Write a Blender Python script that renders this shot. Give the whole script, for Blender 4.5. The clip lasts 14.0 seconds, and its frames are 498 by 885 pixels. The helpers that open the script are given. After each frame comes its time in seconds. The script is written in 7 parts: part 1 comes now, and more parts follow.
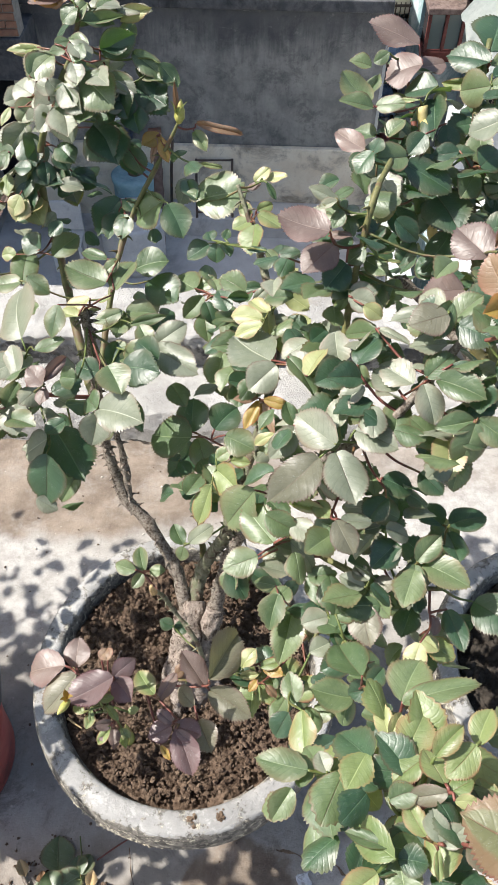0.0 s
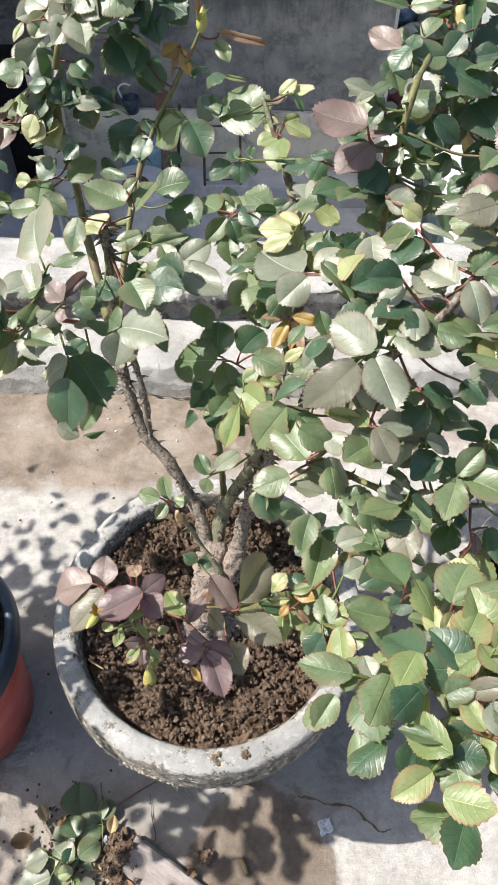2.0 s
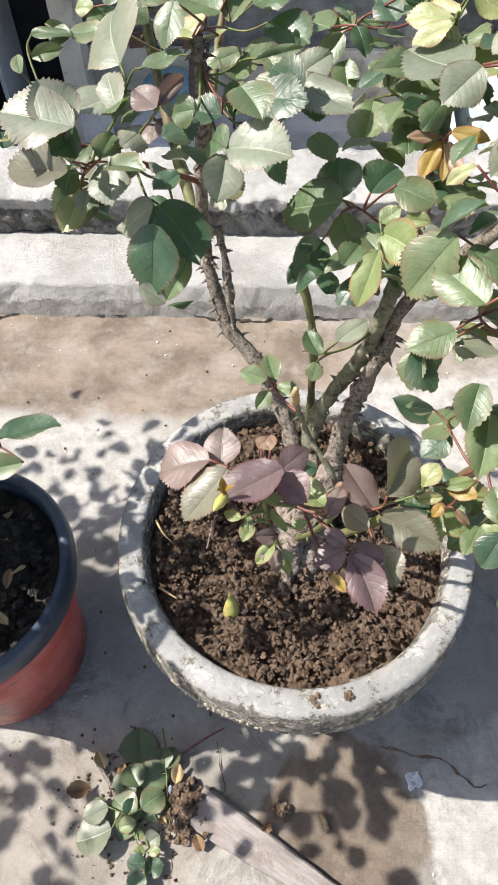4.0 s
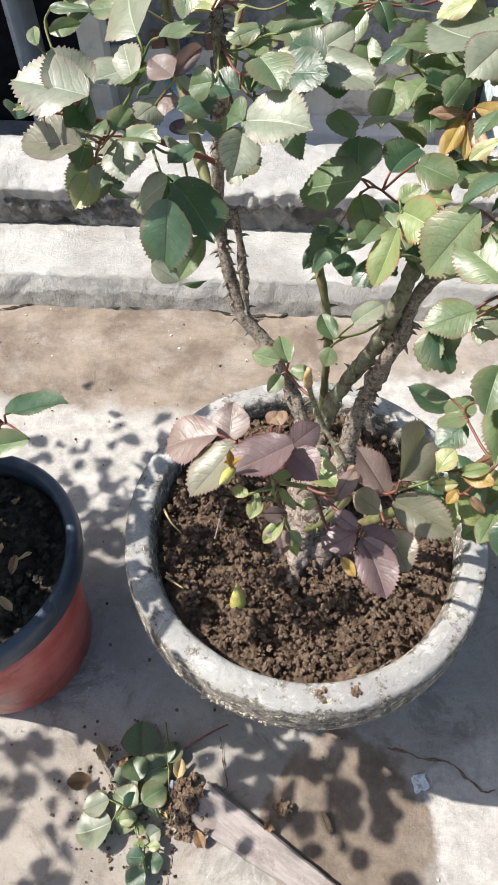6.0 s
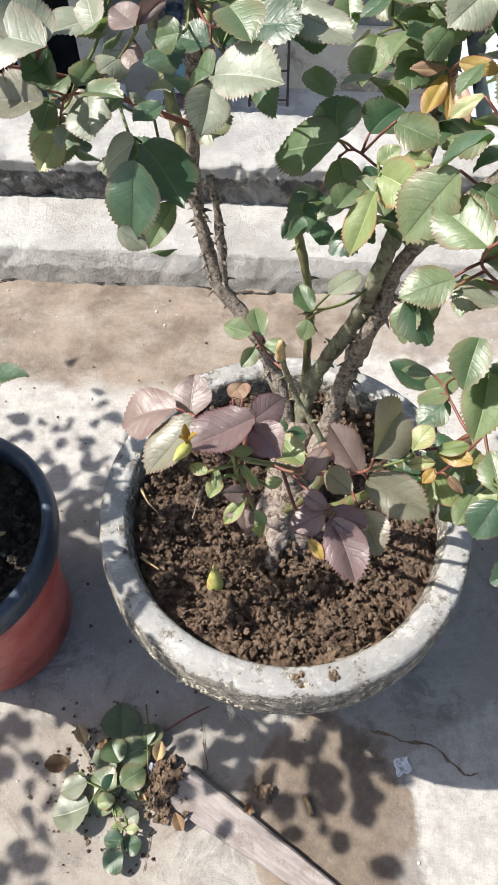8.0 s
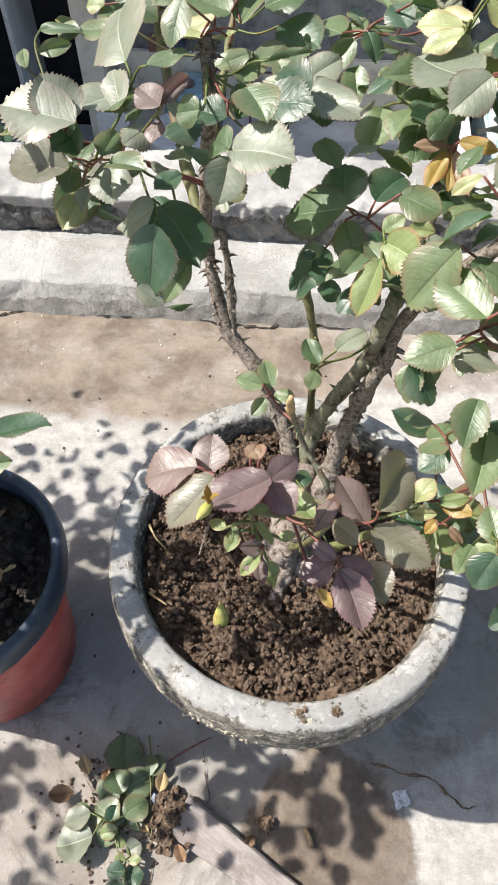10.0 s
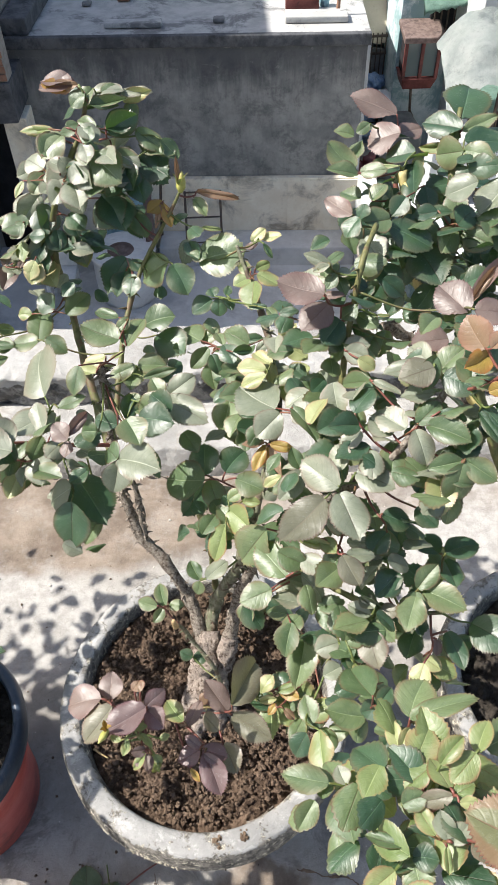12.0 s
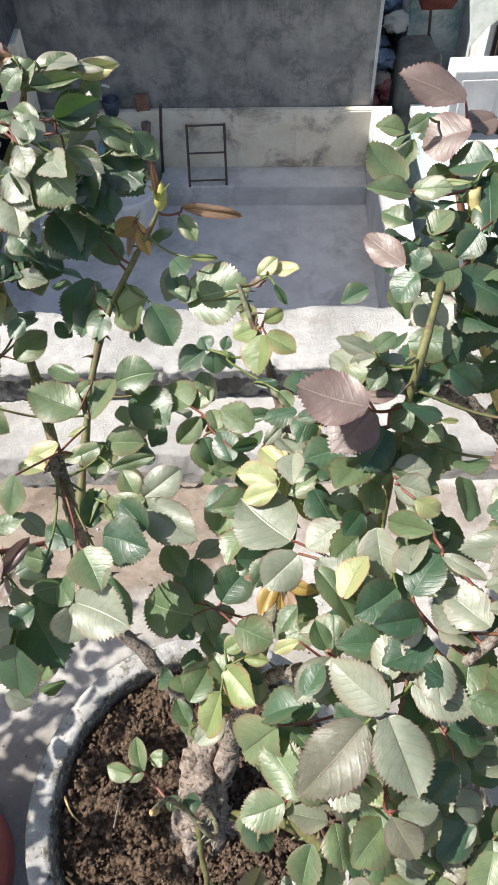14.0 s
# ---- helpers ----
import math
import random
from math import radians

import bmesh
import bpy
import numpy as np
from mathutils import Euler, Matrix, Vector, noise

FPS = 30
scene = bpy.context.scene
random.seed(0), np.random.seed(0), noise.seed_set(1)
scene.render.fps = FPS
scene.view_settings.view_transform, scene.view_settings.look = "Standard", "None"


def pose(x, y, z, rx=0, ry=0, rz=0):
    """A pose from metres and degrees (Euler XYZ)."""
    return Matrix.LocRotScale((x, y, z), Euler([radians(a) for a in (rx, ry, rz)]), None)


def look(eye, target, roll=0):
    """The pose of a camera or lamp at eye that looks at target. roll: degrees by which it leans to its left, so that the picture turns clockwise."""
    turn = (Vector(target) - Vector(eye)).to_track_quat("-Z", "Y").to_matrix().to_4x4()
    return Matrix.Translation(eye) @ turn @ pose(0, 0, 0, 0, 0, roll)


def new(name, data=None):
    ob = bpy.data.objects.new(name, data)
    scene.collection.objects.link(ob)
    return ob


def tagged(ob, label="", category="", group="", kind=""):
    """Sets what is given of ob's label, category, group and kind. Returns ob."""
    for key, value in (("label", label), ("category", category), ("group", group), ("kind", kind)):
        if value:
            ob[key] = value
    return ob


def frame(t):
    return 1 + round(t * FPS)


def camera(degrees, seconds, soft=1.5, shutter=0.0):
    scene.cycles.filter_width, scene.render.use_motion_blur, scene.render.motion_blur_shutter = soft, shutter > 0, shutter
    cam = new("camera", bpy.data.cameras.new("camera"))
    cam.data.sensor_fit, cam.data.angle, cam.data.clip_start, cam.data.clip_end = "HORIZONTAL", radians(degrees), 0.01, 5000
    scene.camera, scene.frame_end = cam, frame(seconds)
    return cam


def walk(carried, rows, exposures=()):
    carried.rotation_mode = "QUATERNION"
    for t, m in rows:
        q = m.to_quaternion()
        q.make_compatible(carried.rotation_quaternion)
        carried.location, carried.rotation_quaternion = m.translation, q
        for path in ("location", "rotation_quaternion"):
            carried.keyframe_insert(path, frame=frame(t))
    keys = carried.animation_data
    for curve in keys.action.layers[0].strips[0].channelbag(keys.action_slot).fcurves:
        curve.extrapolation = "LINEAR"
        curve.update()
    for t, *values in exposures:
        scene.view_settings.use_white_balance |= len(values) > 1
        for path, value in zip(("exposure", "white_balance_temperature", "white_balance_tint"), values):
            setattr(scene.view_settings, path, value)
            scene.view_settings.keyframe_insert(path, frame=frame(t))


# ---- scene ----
cam = camera(38.0, 14.0, soft=1.0)
PATH = [
    (0, 0.0007, -0.0025, 1.5808, 39.96, -0.46, -0.40),
    (0.5, 0.0054, -0.0121, 1.5817, 39.91, -0.97, -0.41),
    (1, 0.0104, -0.0358, 1.5463, 37.09, -0.79, -1.01),
    (1.5, 0.0041, -0.0354, 1.5546, 37.73, -1.13, -0.75),
    (2, -0.0230, -0.0305, 1.5177, 38.07, 0.13, -0.21),
    (2.5, -0.0716, -0.0121, 1.3931, 35.86, 1.34, 0.78),
    (3, -0.1166, -0.0046, 1.3366, 34.38, 1.08, 1.64),
    (3.2, -0.1230, 0.0033, 1.3394, 34.70, 1.32, 0.72),
    (5.3, -0.1268, -0.0083, 1.3181, 35.54, 1.49, 1.72),
    (5.5, -0.1215, -0.0051, 1.3210, 35.77, 1.66, 1.87),
    (6, -0.1241, -0.0070, 1.3083, 35.43, 1.27, 2.68),
    (6.5, -0.1294, -0.0089, 1.3011, 35.38, 1.10, 3.06),
    (7, -0.1252, -0.0099, 1.2976, 35.43, 1.13, 3.06),
    (7.5, -0.1096, 0.0036, 1.2958, 34.77, 0.64, 3.06),
    (7.7, -0.1032, 0.0070, 1.2818, 33.90, 0.82, 2.72),
    (9.8, -0.1111, 0.0088, 1.3086, 35.16, 0.59, 2.90),
    (10, -0.1156, 0.0081, 1.3231, 35.61, 0.30, 3.00),
    (10.5, -0.0767, 0.0106, 1.4366, 37.20, 0.04, 0.52),
    (11, -0.0415, 0.0045, 1.5366, 37.96, -1.12, -0.98),
    (11.5, -0.0259, -0.0158, 1.6038, 39.92, 0.58, -2.26),
    (12, -0.0132, -0.0313, 1.6520, 41.75, 0.97, -2.37),
    (12.5, 0.0388, -0.0099, 1.6872, 43.14, 2.10, -0.32),
    (13, 0.0567, 0.0888, 1.6327, 40.40, 2.86, -1.71),
    (13.5, 0.0471, 0.2161, 1.6063, 38.81, 2.03, -2.97),
    (14, -0.0019, 0.2769, 1.5770, 36.63, 1.15, -1.96),
]
walk(cam, [(t, pose(x, y, z, rx, ry, rz)) for t, x, y, z, rx, ry, rz in PATH])

# ---- world, sun, exposure ----
world = bpy.data.worlds.new("sky")
scene.world = world
world.use_nodes = True
wn = world.node_tree
sky = wn.nodes.new("ShaderNodeTexSky")
sky.sky_type = "NISHITA"
sky.sun_disc = False
SUN_TO = Vector((-0.80, 0.03, 1.0)).normalized()
sky.sun_elevation = math.asin(SUN_TO.z)
sky.sun_rotation = math.atan2(SUN_TO.x, SUN_TO.y)
sky.dust_density = 2.5
wn.links.new(sky.outputs[0], wn.nodes["Background"].inputs[0])
wn.nodes["Background"].inputs[1].default_value = 0.105
sun = new("sun", bpy.data.lights.new("sun", "SUN"))
sun.data.energy, sun.data.angle, sun.data.color = 5.0, radians(0.53), (1.0, 0.955, 0.888)
sun.matrix_world = look(SUN_TO * 20, (0, 0, 0))
scene.view_settings.exposure = 0.80


# ---- materials ----
def rgb(c):
    return (*c, 1.0)


class Mat:
    """A node material with a few short ways to add and join nodes."""

    def __init__(self, name, rough=0.8, spec=0.35, metal=0.0):
        self.m = bpy.data.materials.new(name)
        self.m.use_nodes = True
        self.t = self.m.node_tree
        self.p = self.t.nodes["Principled BSDF"]
        self.p.inputs["Roughness"].default_value = rough
        self.p.inputs["Specular IOR Level"].default_value = spec
        self.p.inputs["Metallic"].default_value = metal
        self.co = self.t.nodes.new("ShaderNodeTexCoord")

    def link(self, a, b):
        self.t.links.new(a, b)

    def noise(self, scale, detail=6, rough=0.6, coord="Object", warp=0.0):
        n = self.t.nodes.new("ShaderNodeTexNoise")
        n.inputs["Scale"].default_value = scale
        n.inputs["Detail"].default_value = detail
        n.inputs["Roughness"].default_value = rough
        n.inputs["Distortion"].default_value = warp
        self.link(self.co.outputs[coord], n.inputs["Vector"])
        return n.outputs["Fac"]

    def ramp(self, fac, a, b):
        n = self.t.nodes.new("ShaderNodeMapRange")
        n.inputs["From Min"].default_value, n.inputs["From Max"].default_value = a, b
        n.interpolation_type = "SMOOTHSTEP"
        self.link(fac, n.inputs["Value"])
        return n.outputs["Result"]

    def calc(self, op, a, b=None):
        n = self.t.nodes.new("ShaderNodeMath")
        n.operation = op
        for i, v in enumerate((a, b)):
            if v is None:
                continue
            if isinstance(v, (int, float)):
                n.inputs[i].default_value = v
            else:
                self.link(v, n.inputs[i])
        return n.outputs[0]

    def mix(self, fac, a, b):
        n = self.t.nodes.new("ShaderNodeMix")
        n.data_type = "RGBA"
        for v, k in ((fac, 0), (a, 6), (b, 7)):
            if isinstance(v, (int, float)):
                n.inputs[k].default_value = v
            elif isinstance(v, tuple):
                n.inputs[k].default_value = rgb(v)
            else:
                self.link(v, n.inputs[k])
        return n.outputs[2]

    def patch(self, x, y, rx, ry, soft=0.35, wob=0.6, scale=6.0):
        """A stain with a ragged edge on a level surface, round (x, y)."""
        s = self.t.nodes.new("ShaderNodeSeparateXYZ")
        self.link(self.co.outputs["Object"], s.inputs[0])
        dx = self.calc("DIVIDE", self.calc("SUBTRACT", s.outputs[0], x), rx)
        dy = self.calc("DIVIDE", self.calc("SUBTRACT", s.outputs[1], y), ry)
        d = self.calc("SQRT", self.calc("ADD", self.calc("MULTIPLY", dx, dx), self.calc("MULTIPLY", dy, dy)))
        n = self.calc("MULTIPLY", self.calc("SUBTRACT", self.noise(scale, 5), 0.5), wob * 2)
        return self.ramp(self.calc("ADD", d, n), 1 + soft / 2, 1 - soft / 2)

    def bump(self, height, strength=0.3, dist=0.002):
        n = self.t.nodes.new("ShaderNodeBump")
        n.inputs["Strength"].default_value = strength
        n.inputs["Distance"].default_value = dist
        self.link(height, n.inputs["Height"])
        self.link(n.outputs[0], self.p.inputs["Normal"])

    def colour(self, c):
        if isinstance(c, tuple):
            self.p.inputs["Base Color"].default_value = rgb(c)
        else:
            self.link(c, self.p.inputs["Base Color"])
        return self

    def shine(self, fac, a, b):
        n = self.t.nodes.new("ShaderNodeMapRange")
        n.inputs["To Min"].default_value, n.inputs["To Max"].default_value = a, b
        self.link(fac, n.inputs["Value"])
        self.link(n.outputs[0], self.p.inputs["Roughness"])


def worn(name, a, b, stain, scale=3.0, rough=0.8, bump=0.35, grain=90.0, cut=(0.52, 0.68), dist=0.002, spec=0.3, metal=0.0):
    """Two mingled tones, ragged stains and a fine grain."""
    k = Mat(name, rough, spec, metal)
    base = k.mix(k.ramp(k.noise(scale * 2.2, 8, 0.65), 0.35, 0.65), a, b)
    st = k.ramp(k.noise(scale, 9, 0.72, warp=0.4), *cut)
    fine = k.noise(grain, 4, 0.7)
    c = k.mix(st, base, stain)
    dark = tuple(v * 0.72 for v in a)
    k.colour(k.mix(k.calc("MULTIPLY", k.ramp(fine, 0.55, 0.75), 0.5), c, dark))
    k.bump(k.calc("ADD", fine, k.calc("MULTIPLY", k.noise(grain / 6, 6), 1.6)), bump, dist)
    return k.m


def floor_material():
    k = Mat("floor_concrete", 0.85, 0.3)
    base = k.mix(k.ramp(k.noise(2.6, 9, 0.72, warp=0.5), 0.36, 0.64), (0.245, 0.228, 0.205), (0.385, 0.365, 0.335))
    base = k.mix(k.calc("MULTIPLY", k.ramp(k.noise(9, 10, 0.8, warp=0.6), 0.50, 0.62), 0.7), base, (0.165, 0.152, 0.138))
    pale = k.calc("MAXIMUM", k.patch(-0.70, 0.86, 0.42, 0.16, 0.4, 0.6, 6.0), k.patch(0.34, 0.11, 0.25, 0.24, 0.12, 0.35, 7.0))
    pale = k.calc("MAXIMUM", pale, k.patch(0.38, 1.10, 0.42, 0.26, 0.3, 0.5, 5.0))
    base = k.mix(k.calc("MULTIPLY", pale, 0.85), base, k.mix(k.ramp(k.noise(24, 8, 0.75), 0.35, 0.65), (0.32, 0.305, 0.285), (0.47, 0.455, 0.43)))
    mud = k.calc("MAXIMUM", k.patch(-0.50, 1.22, 0.62, 0.21, 0.25, 0.45, 5.0), k.patch(-0.01, 0.15, 0.13, 0.17, 0.15, 0.5, 9.0))
    mud = k.calc("MAXIMUM", mud, k.calc("MULTIPLY", k.patch(0.2, 1.22, 0.5, 0.1, 0.5, 0.7, 6.0), 0.7))
    mud = k.calc("MAXIMUM", mud, k.calc("MULTIPLY", k.patch(-0.42, 0.12, 0.22, 0.2, 0.5, 0.9, 7.0), 0.5))
    mud = k.calc("MULTIPLY", mud, k.ramp(k.noise(11, 8, 0.75), 0.15, 0.55))
    brown = k.mix(k.ramp(k.noise(7, 9, 0.72, warp=0.2), 0.34, 0.66), (0.128, 0.094, 0.069), (0.275, 0.222, 0.174))
    c = k.mix(k.calc("MULTIPLY", mud, 0.95), base, brown)
    wet = k.calc("MULTIPLY", k.patch(0.02, 0.13, 0.12, 0.15, 0.3, 0.8, 12.0), 0.55)
    c = k.mix(wet, c, k.mix(k.ramp(k.noise(40, 8, 0.8), 0.38, 0.62), (0.070, 0.052, 0.038), (0.155, 0.120, 0.090)))
    streak = k.ramp(k.noise(34, 8, 0.8, warp=1.2), 0.57, 0.68)
    c = k.mix(k.calc("MULTIPLY", streak, 0.55), c, (0.14, 0.125, 0.11))
    white = k.ramp(k.noise(48, 6, 0.8), 0.66, 0.72)
    c = k.mix(k.calc("MULTIPLY", white, 0.35), c, (0.58, 0.56, 0.53))
    grain = k.noise(85, 8, 0.82)
    c = k.mix(k.calc("MULTIPLY", k.ramp(grain, 0.50, 0.62), 0.15), c, (0.16, 0.145, 0.13))
    c = k.mix(k.calc("MULTIPLY", k.ramp(grain, 0.44, 0.34), 0.12), c, (0.56, 0.54, 0.51))
    fine = k.noise(260, 5, 0.8)
    c = k.mix(k.calc("MULTIPLY", k.ramp(fine, 0.54, 0.66), 0.22), c, (0.15, 0.132, 0.118))
    k.colour(c)
    k.bump(k.calc("ADD", fine, k.calc("MULTIPLY", k.noise(26, 8, 0.75), 2.2)), 0.55, 0.003)
    return k.m


def white_material(name="limewash", foot=0.026, ragged=0.030, grime=0.25):
    """Limewash on rough plaster, worn to grey cement below the height foot, with dark grime in the hollows."""
    k = Mat(name, 0.88, 0.25)
    base = k.mix(k.ramp(k.noise(5, 9, 0.75), 0.35, 0.66), (0.485, 0.475, 0.455), (0.325, 0.316, 0.298))
    s = k.t.nodes.new("ShaderNodeSeparateXYZ")
    k.link(k.co.outputs["Object"], s.inputs[0])
    height = k.calc("ADD", s.outputs[2], k.calc("MULTIPLY", k.calc("SUBTRACT", k.noise(7, 9, 0.72, warp=0.4), 0.5), ragged * 2))
    low = k.ramp(height, foot + 0.002, foot - 0.003)
    grey = k.mix(k.ramp(k.noise(22, 9, 0.75), 0.36, 0.64), (0.215, 0.205, 0.190), (0.340, 0.326, 0.304))
    grey = k.mix(k.calc("MULTIPLY", k.ramp(k.noise(13, 8, 0.75, warp=0.5), 0.46, 0.58), grime), grey, (0.06, 0.056, 0.050))
    c = k.mix(k.calc("MULTIPLY", low, 0.94), base, grey)
    stain = k.calc("MULTIPLY", k.ramp(k.noise(9, 9, 0.76, warp=0.7), 0.55, 0.65), 0.55)
    c = k.mix(stain, c, (0.30, 0.278, 0.245))
    peel = k.ramp(k.noise(30, 9, 0.78, warp=0.3), 0.60, 0.66)
    c = k.mix(k.calc("MULTIPLY", peel, 0.5), c, (0.27, 0.26, 0.24))
    speck = k.ramp(k.noise(95, 6, 0.8), 0.60, 0.68)
    c = k.mix(k.calc("MULTIPLY", speck, 0.4), c, (0.30, 0.28, 0.25))
    k.colour(c)
    k.bump(k.calc("ADD", k.noise(150, 5, 0.75), k.calc("MULTIPLY", k.noise(30, 9, 0.76), 2.6)), 0.9, 0.004)
    return k.m


def cement_material():
    """Grey cement with white lime bloom, pits and dark stains."""
    k = Mat("cement_pot", 0.92, 0.25)
    base = k.mix(k.ramp(k.noise(11, 9, 0.75), 0.36, 0.64), (0.26, 0.256, 0.248), (0.375, 0.367, 0.352))
    lime = k.ramp(k.noise(24, 10, 0.8, warp=0.6), 0.51, 0.61)
    c = k.mix(k.calc("MULTIPLY", lime, 0.5), base, (0.56, 0.55, 0.53))
    dirt = k.ramp(k.noise(15, 9, 0.78, warp=0.8), 0.63, 0.69)
    c = k.mix(k.calc("MULTIPLY", dirt, 0.85), c, (0.10, 0.09, 0.078))
    s = k.t.nodes.new("ShaderNodeSeparateXYZ")
    k.link(k.co.outputs["Object"], s.inputs[0])
    low = k.ramp(k.calc("ADD", s.outputs[2], k.calc("MULTIPLY", k.noise(26, 8, 0.8), 0.060)), 0.4690, 0.4645)
    algae = k.mix(k.ramp(k.noise(60, 8, 0.8), 0.40, 0.60), (0.055, 0.049, 0.042), (0.24, 0.218, 0.185))
    c = k.mix(k.calc("MULTIPLY", low, 0.92), c, algae)
    flake = k.ramp(k.noise(75, 9, 0.8, warp=0.5), 0.54, 0.60)
    c = k.mix(k.calc("MULTIPLY", k.calc("MULTIPLY", low, flake), 0.9), c, (0.62, 0.57, 0.45))
    fine = k.noise(170, 5, 0.8)
    pits = k.ramp(fine, 0.60, 0.68)
    c = k.mix(k.calc("MULTIPLY", pits, 0.35), c, (0.16, 0.155, 0.15))
    k.colour(c)
    k.bump(k.calc("ADD", k.calc("SUBTRACT", fine, pits), k.calc("MULTIPLY", k.noise(40, 8, 0.75), 2.0)), 0.6, 0.003)
    return k.m


def render_material():
    """Dark weathered wall render: blotches, runs of rain and a damp band under the roof edge."""
    k = Mat("streaked_render", 0.9, 0.2)
    base = k.mix(k.ramp(k.noise(2.0, 8, 0.7), 0.35, 0.65), (0.195, 0.196, 0.192), (0.345, 0.338, 0.316))
    run = k.t.nodes.new("ShaderNodeMapping")
    run.inputs["Scale"].default_value = (7, 7, 0.8)
    k.link(k.co.outputs["Object"], run.inputs["Vector"])
    n = k.t.nodes.new("ShaderNodeTexNoise")
    n.inputs["Scale"].default_value, n.inputs["Detail"].default_value, n.inputs["Roughness"].default_value = 1.0, 9, 0.7
    k.link(run.outputs[0], n.inputs["Vector"])
    c = k.mix(k.calc("MULTIPLY", k.ramp(n.outputs["Fac"], 0.44, 0.70), 0.22), base, (0.105, 0.106, 0.11))
    spots = k.ramp(k.noise(3.0, 10, 0.78, warp=0.3), 0.47, 0.62)
    c = k.mix(k.calc("MULTIPLY", spots, 0.58), c, (0.085, 0.086, 0.090))
    s = k.t.nodes.new("ShaderNodeSeparateXYZ")
    k.link(k.co.outputs["Object"], s.inputs[0])
    damp = k.ramp(k.calc("ADD", s.outputs[2], k.calc("MULTIPLY", n.outputs["Fac"], 0.9)), -1.30, -0.82)
    c = k.mix(k.calc("MULTIPLY", damp, 0.72), c, (0.07, 0.072, 0.078))
    pale = k.ramp(k.noise(3.4, 9, 0.8, warp=1.8), 0.58, 0.70)
    c = k.mix(k.calc("MULTIPLY", pale, 0.5), c, (0.38, 0.365, 0.34))
    k.colour(c)
    k.bump(k.calc("ADD", k.noise(60, 5, 0.7), k.calc("MULTIPLY", k.noise(9, 8, 0.75), 2)), 0.4, 0.004)
    return k.m


def wood_material():
    """Weathered wood with its grain along the hoe's handle."""
    k = Mat("grey_wood", 0.85, 0.25)
    turn = k.t.nodes.new("ShaderNodeMapping")
    turn.vector_type = "TEXTURE"
    turn.inputs["Rotation"].default_value = (0, 0, radians(-30.6))
    turn.inputs["Scale"].default_value = (1 / 14, 1 / 75, 1 / 60)
    k.link(k.co.outputs["Object"], turn.inputs["Vector"])
    n = k.t.nodes.new("ShaderNodeTexNoise")
    n.inputs["Scale"].default_value, n.inputs["Detail"].default_value, n.inputs["Roughness"].default_value = 1.0, 8, 0.7
    k.link(turn.outputs[0], n.inputs["Vector"])
    c = k.mix(k.ramp(n.outputs["Fac"], 0.36, 0.64), (0.225, 0.196, 0.182), (0.335, 0.300, 0.282))
    c = k.mix(k.calc("MULTIPLY", k.ramp(k.noise(30, 8, 0.75), 0.52, 0.64), 0.55), c, (0.155, 0.120, 0.105))
    k.colour(c)
    k.bump(k.calc("ADD", n.outputs["Fac"], k.noise(160, 6, 0.75)), 0.6, 0.002)
    return k.m


